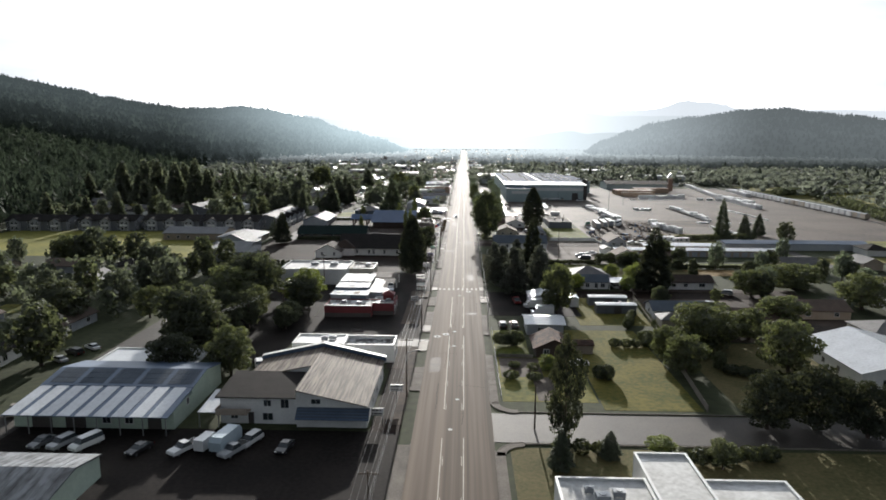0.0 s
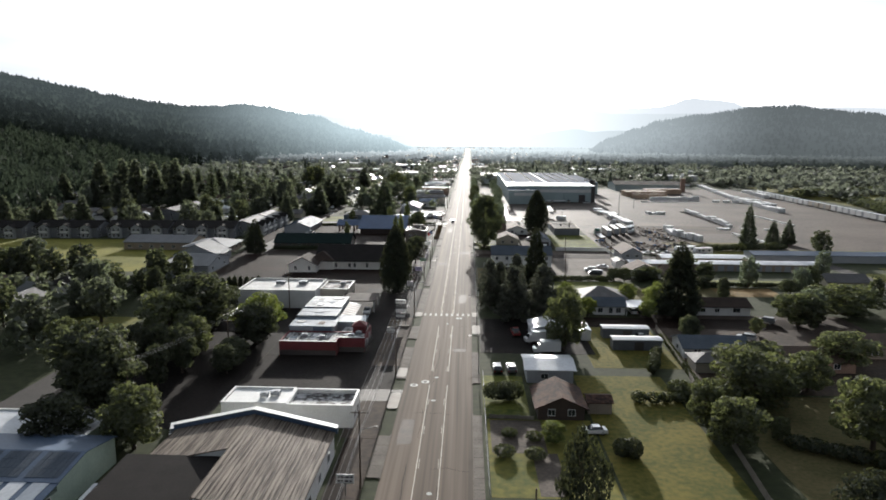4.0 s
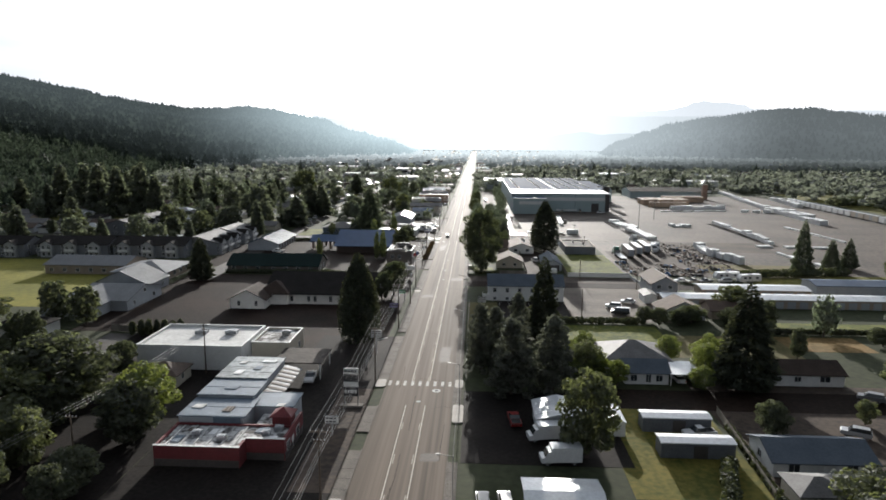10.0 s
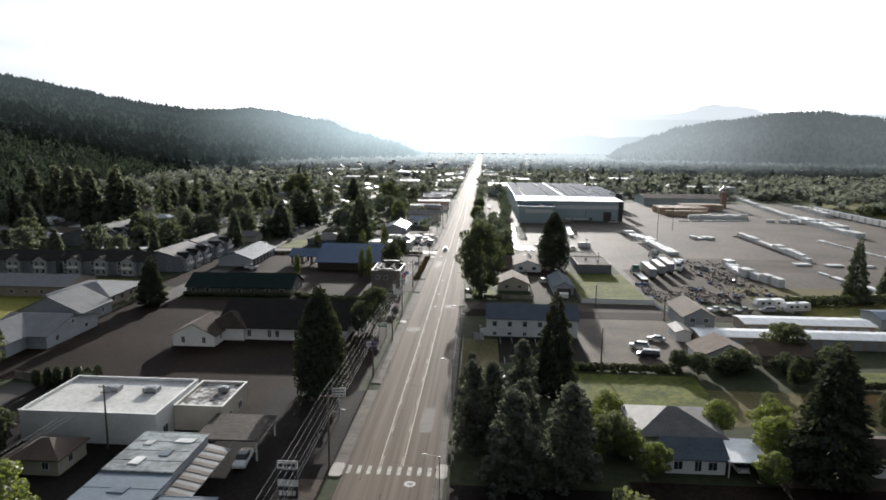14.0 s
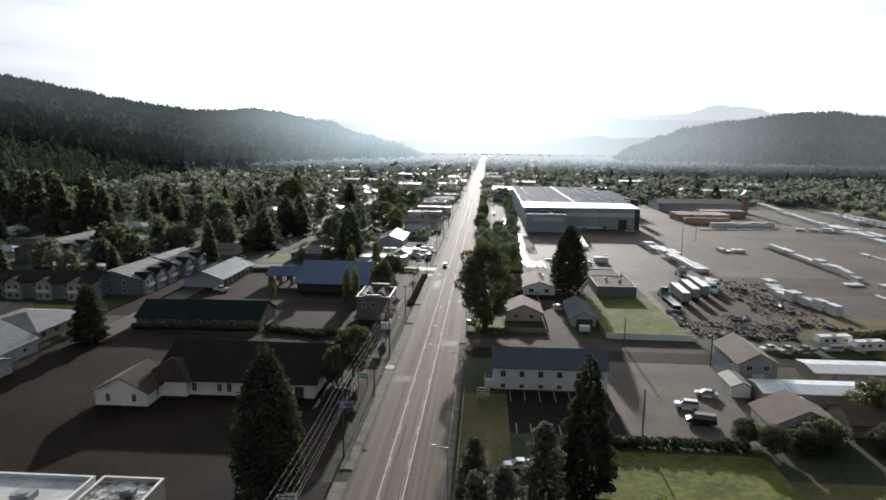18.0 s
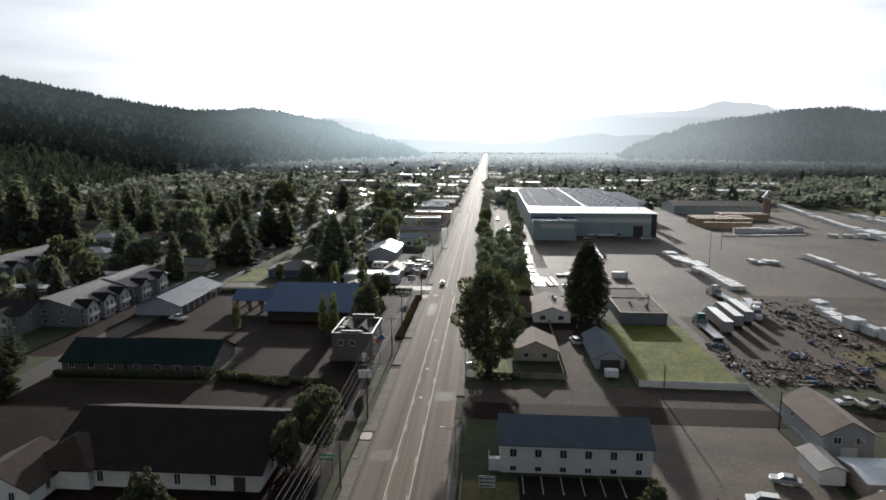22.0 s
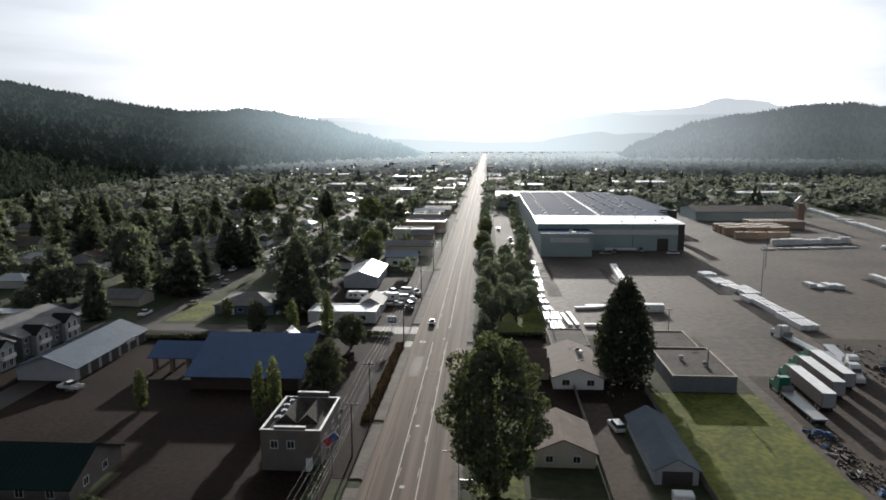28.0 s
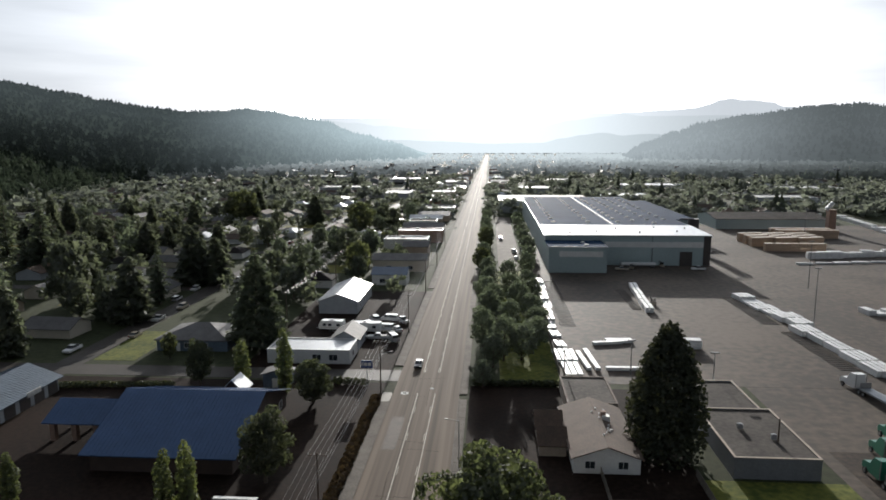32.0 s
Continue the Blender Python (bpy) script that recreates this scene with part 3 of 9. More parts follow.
sheet("road", -40, -7, 166, 172, 0.05, "side_asphalt", "side lane behind the white flat shop", "road")


def markings():
    g = Geo()
    y = -40
    for x in (-1.83, 1.83):
        for a, b in ((-40, 116), (128, 175), (183, 218), (231, 424), (437, 690), (705, 1500)):
            g.box(x - 0.07, x + 0.07, a, b, 0.05, 0.066)
            y = a
            while y < b - 3:
                xi = x + (0.32 if x < 0 else -0.32)
                g.box(xi - 0.045, xi + 0.045, y, y + 3, 0.05, 0.066)
                y += 12.2
    return g


single("lane_line", markings(), M["yellow_paint"], "faded yellow centre turn lane lines, solid and dashed", "road marking", kind="structure")


def crosswalk(y, mat="worn_paint"):
    for i in range(9):
        x = -6.3 + i * 1.55
        single("crosswalk_bar", Geo().box(x - 0.3, x + 0.3, y - 1.3, y + 1.3, 0.05, 0.068), M[mat], "worn white crosswalk bar on asphalt", "road marking", group="crosswalk bars")


crosswalk(229.5)


def disc(r, z0, z1, n=20):
    return Geo().tube((0, 0, z0), (0, 0, z1), r, n=n)


ring_mesh = disc(0.85, 0.04, 0.069).mesh("manhole_collar", M["paint"])
lid_mesh = disc(0.42, 0.05, 0.074).mesh("lid", M["side_asphalt"])
small_mesh = disc(0.42, 0.04, 0.069, 14).mesh("valve_cover", M["paint"])
for x, y, big in ((3.5, 225.7, 1), (0.4, 220.0, 0), (0.6, 133, 0), (-0.5, 119.4, 0), (-2.8, 176.6, 1), (-0.6, 166.8, 0), (-0.6, 179.2, 0), (-5.0, 174.6, 1), (-0.6, 350, 0), (-0.5, 371.9, 0), (-0.4, 332.7, 0), (0.9, 427, 0), (-4.6, 424, 1)):
    if big:
        ob = single("manhole", ring_mesh, None, "iron manhole in a round pale concrete collar", "manhole", pose(x, y, 0), group="manholes in the road")
        part("lid", lid_mesh, None, ob, "dark iron lid")
    else:
        single("valve_cover", small_mesh, None, "small pale round valve cover in the road", "manhole", pose(x, y, 0), group="valve covers in the road")

# sidewalks with kerbs, broken where driveways and streets come in
LEFT_WALKS = ((-60, 113), (137, 151), (178, 199), (206, 217), (228, 262), (266, 312), (316, 349), (352, 372), (374, 421), (441, 520), (525, 690), (702, 1400))
RIGHT_WALKS = ((-60, 111), (131, 160), (176, 196), (215, 228), (231, 320), (334, 421), (424, 560), (565, 690), (702, 1400))


def walks(x0, x1, spans, kerb_x):
    for a, b in spans:
        ob = sheet("pavement", x0, x1, a, b, 0.17, "concrete", "cracked concrete sidewalk with a kerb", "pavement")
        n = min(40, int((b - a) / 3))
        if 100 < a < 350:
            for i in range(1, n):
                yy = a + (b - a) * i / n
                part("joint", Geo().box(x0, x1, yy - 0.03, yy + 0.03, 0.165, 0.1745), M["lot"], ob, "dark sidewalk joint")
        single("kerb", Geo().box(kerb_x - 0.1, kerb_x + 0.1, a - 0.5, b + 0.5, -0.1, 0.2), M["concrete"], "grey concrete kerb", "kerb", kind="structure")


walks(-9.1, -7.12, LEFT_WALKS, -7.0)
walks(7.12, 8.6, RIGHT_WALKS, 7.0)
# curved corner kerbs at the first side street
for cx, cy, a0 in ((12.0, 109.8, 90), (12.0, 131.6, 180)):
    g = Geo()
    for i in range(8):
        for r0, r1, z in ((4.8, 5.0, 0.2), (3.4, 4.8, 0.17)):
            p = [radians(a0 + 90 * j / 8) for j in (i, i + 1)]
            q = [(cx + r * math.cos(t), cy + r * math.sin(t)) for t in p for r in (r0, r1)]
            g.slab((*q[0], z), (*q[1], z), (*q[3], z), (*q[2], z), 0.3)
    single("kerb", g, M["concrete"], "curved concrete corner kerb and sidewalk", "kerb", kind="structure")
for a, b, y in ((12, 120, 127.2), (12, 120, 114.2)):
    single("kerb", Geo().box(a, b, y - 0.12, y + 0.12, -0.1, 0.2), M["concrete"], "straight concrete kerb of the side street", "kerb", kind="structure")

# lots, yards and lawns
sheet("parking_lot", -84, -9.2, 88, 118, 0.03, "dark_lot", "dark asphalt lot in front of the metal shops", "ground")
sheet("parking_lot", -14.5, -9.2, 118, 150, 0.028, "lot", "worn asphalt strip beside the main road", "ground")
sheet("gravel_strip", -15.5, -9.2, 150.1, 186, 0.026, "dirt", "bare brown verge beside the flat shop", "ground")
# two near-black sheets paint the shade on the ground around the trees
sheet("yard", -76, -41.1, 152, 262, 0.024, "dark_lot", "bare ground under trees behind the shops, darkened for shade", "ground")
sheet("yard", -41, -27.6, 192.1, 246, 0.024, "dark_lot", "bare ground beside the red shop, darkened for shade", "ground")
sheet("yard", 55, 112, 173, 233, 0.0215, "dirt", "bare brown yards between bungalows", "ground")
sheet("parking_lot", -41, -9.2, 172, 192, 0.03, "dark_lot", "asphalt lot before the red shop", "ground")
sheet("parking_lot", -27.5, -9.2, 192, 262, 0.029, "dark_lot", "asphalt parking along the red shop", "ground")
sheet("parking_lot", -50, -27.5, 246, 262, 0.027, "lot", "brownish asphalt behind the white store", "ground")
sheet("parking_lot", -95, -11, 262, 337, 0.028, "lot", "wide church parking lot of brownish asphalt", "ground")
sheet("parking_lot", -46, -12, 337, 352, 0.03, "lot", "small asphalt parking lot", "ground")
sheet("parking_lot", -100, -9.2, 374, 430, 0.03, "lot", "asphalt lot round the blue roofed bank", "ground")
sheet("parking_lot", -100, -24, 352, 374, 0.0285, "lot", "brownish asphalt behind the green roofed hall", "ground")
sheet("gravel_strip", 9, 70, 322.9, 341, 0.022, "dirt", "bare brown strip along the cross street", "ground")
sheet("gravel_strip", -14.5, -9.2, -60, 88, 0.027, "dirt", "bare brown verge beside the sidewalk", "ground")
sheet("parking_lot", -24, -9.2, 352, 374, 0.029, "lot", "asphalt beside the brick shop", "ground")
sheet("parking_lot", -45, -9.2, 438, 520, 0.03, "lot", "pale asphalt vehicle lot", "ground")
sheet("gravel_lot", 38.9, 66, 280, 322.8, 0.03, "gravel", "pale gravel lot behind the white hall", "ground")
sheet("gravel_lot", 15, 38.8, 314, 322.8, 0.031, "gravel", "gravel strip behind the white hall", "ground")
sheet("parking_lot", 18, 38.8, 282, 302, 0.032, "dark_lot", "small asphalt lot before the white hall", "ground")
sheet("yard", 29, 270, 432, 720, 0.028, "yard", "huge brownish asphalt lumber yard", "ground")
sheet("yard", 68, 270, 350, 431.9, 0.026, "yard", "asphalt and dirt yard edge", "ground")
sheet("yard", 9, 36, 196, 226, 0.03, "dark_lot", "dark gravel drive beside delivery vans", "ground")
sheet("driveway", 31, 36.5, 341, 391, 0.03, "dirt", "narrow dirt driveway between two houses", "ground")
sheet("driveway", 15.5, 30, 431, 560, 0.027, "lawn", "green strip under young trees", "ground")
sheet("driveway", 17, 27, 560, 760, 0.035, "concrete", "pale concrete drive beside the warehouse", "ground")
sheet("parking_lot", 9, 46, 376, 429, 0.024, "lot", "dark asphalt yard round small houses", "ground")
sheet("lane", 36, 95, 219, 229, 0.028, "lot", "worn asphalt lane between bungalows", "ground")
M["field"] = material("playing_field_grass", (0.23, 0.21, 0.045), 0.95, second=(0.12, 0.125, 0.032), big=0.05, fine=0.6, bump=0.4, world_space=True, specular=0.08)
M["bare_plot"] = material("dry_brown_plot", (0.26, 0.17, 0.07), 0.95, second=(0.13, 0.095, 0.04), big=0.12, fine=0.9, bump=0.6, bump_scale=8, world_space=True, contrast=1.3, specular=0.1)
M["rough"] = material("rough_grass", (0.15, 0.125, 0.06), 0.95, second=(0.075, 0.075, 0.032), big=0.1, fine=1.4, bump=0.6, bump_scale=8, world_space=True, contrast=1.2, specular=0.08)
M["meadow"] = material("olive_summer_grass", (0.165, 0.14, 0.034), 0.95, second=(0.07, 0.078, 0.02), big=0.12, fine=1.0, bump=0.6, bump_scale=10, world_space=True, contrast=1.4, specular=0.08)
sheet("lawn", 28.5, 47, 129, 182, 0.03, "meadow", "sunlit mown field beside bushes", "lawn")
sheet("lawn", 9, 17.5, 160, 181, 0.031, "lawn", "front lawn with parked cars", "lawn")
sheet("driveway", 10, 19, 146, 158.5, 0.036, "gravel", "grey gravel parking patch on the corner lawn", "ground")
sheet("driveway", 16.5, 20.5, 133, 146, 0.037, "gravel", "grey gravel driveway to the side street", "ground")
sheet("lawn", 9.5, 28, 132.5, 159, 0.026, "dry_lawn", "patchy corner lawn", "lawn")
sheet("lawn", 54, 112, 129, 172, 0.024, "rough", "rough brown grass between thickets", "lawn")
sheet("lawn", 9.5, 90, 96, 113, 0.022, "rough", "rough grass beside the side street", "lawn")
sheet("lawn", 34, 54, 187, 219, 0.027, "meadow", "grass round the long sheds", "lawn")
sheet("lawn", 30, 60, 258, 276, 0.03, "lawn", "bright lawn behind a hedge", "lawn")
sheet("lawn", 88, 108, 256.5, 268.5, 0.026, "bare_plot", "dry brown garden plot behind a bungalow", "lawn")
sheet("lawn", 91, 126, 273, 282, 0.026, "lawn", "sunlit grass plot before the storage rows", "lawn")
sheet("lawn", 58, 88, 250, 268, 0.022, "rough", "rough shaded grass behind bungalows", "lawn")
sheet("lawn", 45.8, 68, 343, 391, 0.03, "lawn", "sunlit green lawn beside the flat roofed building", "lawn")
sheet("lawn", -245, -112, 285, 362, 0.025, "field", "long playing field of yellowing grass", "lawn")
sheet("lawn", -83.6, -73, 441, 466, 0.03, "lawn", "bright verge beside the street", "lawn")
sheet("lawn", 11, 18, 345, 358, 0.027, "lawn", "small front lawn under a tall tree", "lawn")
# rough grass replaces lawn here to paint in the tall tree's shade
sheet("lawn", 9, 18, 262, 300, 0.027, "rough", "lawn beside the road in duller grass for tree shade", "lawn")
sheet("lawn", 110, 330, 330, 425, 0.02, "dry_lawn", "rough grass beyond the yard", "lawn")
sheet("lawn", 300, 420, 520, 760, 0.02, "dry_lawn", "sunlit far meadow", "lawn")

# ---- hills ----


def ease(points, x):
    """Smooth curve through (x, y) points."""
    if x <= points[0][0]:
        return points[0][1]
    for (a, p), (b, q) in zip(points, points[1:]):
        if x <= b:
            s = (x - a) / (b - a)
            return p + (q - p) * s * s * (3 - 2 * s)
    return points[-1][1]


# azimuth in degrees from the road, crest height in metres
LEFT_CREST = [(-75, 400), (-50, 390), (-37, 282), (-35, 262), (-33.2, 250), (-30.8, 228), (-28.2, 203), (-25.5, 184), (-22.5, 170), (-20.2, 173), (-18.6, 184), (-16.8, 172), (-13.3, 145), (-9.7, 91), (-7.4, 62), (-4.5, 12), (-3, -20)]
RIGHT_CREST = [(9, -20), (10, 14), (11.8, 58), (13.8, 92), (15.8, 125), (19, 145), (22.7, 167), (25.1, 171), (27.4, 155), (29.4, 144), (33, 122), (40, 90), (52, 60), (60, -20)]


LEFT_FOOT = [(-75, 320), (-40, 430), (-35, 490), (-29, 700), (-25, 1050), (-20, 1400), (-10, 1900), (-3, 2400)]


def left_crest_distance(az):
    return ease([(-75, 3400), (-20, 3500), (-12, 3200), (-4, 2700)], az)


def left_height(x, y):
    """The hill beside the town, rising from the forest edge to a far crest."""
    az, r = math.degrees(math.atan2(x, y - 11)), math.hypot(x, y - 11)
    foot = ease(LEFT_FOOT, az)
    far = left_crest_distance(az)
    s = (r - foot) / (far - foot)
    if s <= 0:
        return 0.0
    s = min(s, 1.0)
    return ((ease(LEFT_CREST, az) - 50) * far / 2700 + 44) * s ** 1.25 * (1 + 0.09 * noise.noise((x / 330, y / 330, 1.0)) * math.sin(math.pi * s))


def right_height(x, y):
    az, r = math.degrees(math.atan2(x, y - 11)), math.hypot(x, y - 11)
    s = (r - 1900) / 750
    if s <= 0:
        return 0.0
    s = min(s, 1.0)
    return (ease(RIGHT_CREST, az) - 12) * s * s * (3 - 2 * s) * (1 + 0.10 * noise.noise((x / 260, y / 260, 4.0)) * math.sin(math.pi * s))


def hill(height, az0, az1, r0, r1, na, nr):
    g = Geo()
    for j in range(nr + 1):
        for i in range(na + 1):
            a, r = radians(az0 + (az1 - az0) * i / na), r0 + (r1 - r0) * j / nr
            x, y = r * math.sin(a), 11 + r * math.cos(a)
            g.v.append((x, y, height(x, y) - 0.5))
    for j in range(nr):
        for i in range(na):
            n = j * (na + 1) + i
            g.f.append((n, n + 1, n + na + 2, n + na + 1))
    return g




def painted_haze(m, near, far, s0, s1, reach):
    """Haze painted on a far backdrop as emission, none within 1.2 km and full at reach: strength near at slope s0, far
    at slope s1 off the valley's axis.
    """
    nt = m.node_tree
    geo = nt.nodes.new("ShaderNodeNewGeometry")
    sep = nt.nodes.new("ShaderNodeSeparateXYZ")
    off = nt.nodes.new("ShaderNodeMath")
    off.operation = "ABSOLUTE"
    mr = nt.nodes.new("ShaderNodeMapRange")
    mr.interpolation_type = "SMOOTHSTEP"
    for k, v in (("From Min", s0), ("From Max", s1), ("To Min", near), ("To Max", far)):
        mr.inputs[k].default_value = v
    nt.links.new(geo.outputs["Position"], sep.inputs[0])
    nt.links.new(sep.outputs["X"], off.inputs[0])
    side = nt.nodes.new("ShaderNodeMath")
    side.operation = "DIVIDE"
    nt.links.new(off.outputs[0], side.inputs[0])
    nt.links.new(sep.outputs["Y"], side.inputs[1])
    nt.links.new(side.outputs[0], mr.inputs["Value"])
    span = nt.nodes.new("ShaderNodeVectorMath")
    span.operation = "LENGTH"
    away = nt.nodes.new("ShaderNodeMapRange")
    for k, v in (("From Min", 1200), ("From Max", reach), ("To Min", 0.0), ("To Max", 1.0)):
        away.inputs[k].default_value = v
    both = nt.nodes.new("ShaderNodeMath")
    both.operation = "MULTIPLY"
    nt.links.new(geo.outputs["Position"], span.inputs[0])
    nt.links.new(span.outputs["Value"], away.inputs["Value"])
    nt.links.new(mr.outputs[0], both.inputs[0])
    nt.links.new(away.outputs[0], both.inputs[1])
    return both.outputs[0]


# a slope or tree surface with haze put into its emission
def hazed_slope(name, colour, near, far, s0, s1, glow=(0.80, 0.94, 0.98), reach=2300):
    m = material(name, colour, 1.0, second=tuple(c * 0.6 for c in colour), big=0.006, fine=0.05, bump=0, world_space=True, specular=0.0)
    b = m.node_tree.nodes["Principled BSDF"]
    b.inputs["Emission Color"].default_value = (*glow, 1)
    m.node_tree.links.new(painted_haze(m, near, far, s0, s1, reach), b.inputs["Emission Strength"])
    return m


# the hills glow: their haze is painted into the materials, stronger with distance
M["hill"] = hazed_slope("forest_slope_haze_glow", (0.036, 0.046, 0.034), 0.52, 0.046, 0.08, 0.46, (0.80, 0.96, 1.0), 2900)
M["hill_tree"] = hazed_slope("forest_trees_haze_glow", (0.034, 0.044, 0.030), 0.50, 0.044, 0.08, 0.46, (0.80, 0.96, 1.0), 2900)
M["right_hill_tree"] = hazed_slope("woods_trees_haze_glow", (0.045, 0.06, 0.036), 0.34, 0.085, 0.17, 0.46, (0.87, 0.96, 1.0))
M["right_hill"] = hazed_slope("wooded_slope_haze_glow", (0.05, 0.065, 0.045), 0.36, 0.092, 0.17, 0.46, (0.87, 0.96, 1.0))
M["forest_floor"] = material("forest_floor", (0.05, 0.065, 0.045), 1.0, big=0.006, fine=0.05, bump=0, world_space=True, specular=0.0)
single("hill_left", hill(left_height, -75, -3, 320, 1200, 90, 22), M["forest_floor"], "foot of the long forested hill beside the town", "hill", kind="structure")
single("backdrop_4", hill(left_height, -75, -3, 1200, 3520, 90, 50), M["hill"], "long forested hill with painted haze beyond the town", "backdrop", kind="structure")
single("backdrop_5", hill(right_height, 9, 60, 1880, 2720, 60, 20), M["right_hill"], "rounded wooded hill with painted haze across the valley", "backdrop", kind="structure")


def backdrop(name, label, r, crest, colour, near, far, seed):
    """A far range, a curved wall of slopes whose pale haze is painted in as glow."""
    g = Geo()
    az0, az1 = crest[0][0], crest[-1][0]
    n = 200
    for i in range(n + 1):
        az = az0 + (az1 - az0) * i / n
        a = radians(az)
        top = r * math.tan(radians(ease(crest, az))) + 51 + r * 0.0009 * noise.noise((az * 0.9, seed, 0)) + r * 0.0004 * noise.noise((az * 4, seed, 3))
        for z in (-20, top):
            g.v.append((r * math.sin(a), 180 + r * math.cos(a), z))
    for i in range(n):
        g.f.append((2 * i, 2 * i + 2, 2 * i + 3, 2 * i + 1))
    single(name, g, hazed_slope(name, (0.05, 0.06, 0.06), near, far, 0.035, 0.34, colour), label, "backdrop", kind="structure")


backdrop("backdrop_1", "mountain range paled by painted haze on the horizon", 4640, [(-14, 2.15), (-10, 2.15), (-6.2, 2.25), (-2.4, 2.2), (1.5, 2.1), (4.8, 2.2), (7.2, 2.4), (10.9, 2.44), (14.6, 2.58), (16.2, 2.66), (17.4, 2.93), (18, 3.22), (18.9, 3.33), (19.9, 3.18), (21.7, 3.0), (22.5, 2.62), (25, 2.42), (29.3, 2.4), (34, 2.2), (50, 1.8)], (0.93, 0.97, 1.0), 0.92, 0.50, 1.0)
backdrop("backdrop_2", "pale blue hills with painted haze", 4200, [(-14, 1.98), (-11.5, 1.76), (-9.1, 1.5), (-5.3, 1.25), (-2.8, 1.37), (0, 1.1), (2, 0.75), (4.2, 1.32), (6.9, 1.87), (9.4, 2.14), (11, 2.32), (12.5, 2.12), (16.6, 2.1), (30, 1.6), (50, 1.2)], (0.92, 0.98, 1.0), 0.84, 0.44, 5.0)
backdrop("backdrop_3", "low wooded rise with painted haze across the valley floor", 3700, [(-12, 0.5), (-7.2, 0.33), (-4.3, 0.2), (0.5, 0.0), (4.4, 0.05), (6, 0.38), (7.7, 0.66), (9.3, 0.84), (11.2, 0.6), (12.8, 0.74), (14.6, 0.6), (20, 0.5), (45, 0.4)], (0.90, 0.98, 1.0), 0.70, 0.34, 9.0)

# ---- buildings beside the first stretch, left of the road ----


def row_windows(side, length, n, z, w, h, start=None, end=None):
    a, b = (start if start is not None else length / n / 2), (end if end is not None else length - length / n / 2)
    return [(side, a + (b - a) * i / max(1, n - 1), z, w, h) for i in range(n)]


house("pale green metal shed with a weathered sheet roof", -75, -52.5, 88.5, 101, 3.4, 1.2, axis="x", wall="green_wall", top="patched_metal", name="metal_shed", category="shed", over=0.3, ribs=1.2)


def long_shop():
    x0, x1 = -77.0, -48.6
    ob = thing("metal_shop", "long metal workshop with striped translucent lean-to roof", "workshop", pose(0, 0, 0))
    part("wall", Geo().box(x0, x1, 117.5, 140, 0, 3.4).prism([(x1, 125.6, 3.4), (x1, 140, 3.4), (x1, 140, 4.2), (x1, 132.3, 5.6), (x1, 125.6, 4.5)], (x0 - x1, 0, 0)), M["green_wall"], ob)
    # lean-to: pale sheets between dark battens
    n = 9
    for i in range(n):
        a, b = x0 + (x1 - x0) * i / n, x0 + (x1 - x0) * (i + 0.72) / n
        part("roof_panel", Geo().slab((a, 114.6, 3.5), (b, 114.6, 3.5), (b, 125.6, 4.62), (a, 125.6, 4.62), 0.06), M["white_metal"], ob, "pale sheet metal roof panel")
    part("lower_roof", Geo().slab((x0 - 0.2, 114.5, 3.42), (x1 + 0.3, 114.5, 3.42), (x1 + 0.3, 125.6, 4.54), (x0 - 0.2, 125.6, 4.54), 0.1), M["blue_metal"], ob, "dark blue-grey lower roof")
    part("upper_roof", Geo().slab((x0 - 0.2, 125.5, 4.66), (x1 + 0.3, 125.5, 4.66), (x1 + 0.3, 132.4, 5.75), (x0 - 0.2, 132.4, 5.75), 0.12).slab((x0 - 0.2, 132.4, 5.75), (x1 + 0.3, 132.4, 5.75), (x1 + 0.3, 140.3, 4.3), (x0 - 0.2, 140.3, 4.3), 0.12), M["blue_metal"], ob, "blue-grey upper roof")
    for i in range(5):
        a = x0 + 1 + i * 5.6
        for j in range(6):
            for k in range(3):
                u, v = a + j * 0.78, 126.4 + k * 1.9
                z = 4.66 + (v - 125.5) * 1.09 / 6.9 + 0.06
                part("roof_sheet", Geo().slab((u, v, z), (u + 0.72, v, z), (u + 0.72, v + 1.8, z + 0.284), (u, v + 1.8, z + 0.284), 0.04), M["slate_blue"], ob)
    for i in range(8):
        x = x0 + 0.4 + i * (x1 - x0 - 0.6) / 7
        part("post", Geo().box(x - 0.08, x + 0.08, 114.7, 114.86, 0, 3.4), M["steel"], ob)
    add_windows(ob, [("S", 16.5, 1.0, 1.4, 1.4), ("S", 20.5, 1.0, 1.4, 1.4), ("E", 6, 2.2, 0.9, 1.3)], x0, x1, 117.5, 140)
    add_doors(ob, [("S", 5, 3.6, 3.0), ("S", 11, 3.6, 3.0), ("S", 25, 2.4, 2.6)], x0, x1, 117.5, 140, "dark_trim")


long_shop()
flat_building("low workshop annex with a pale sheet roof", -76, -54, 141, 151, 3.6, "green_wall", "white_metal", 0.1)


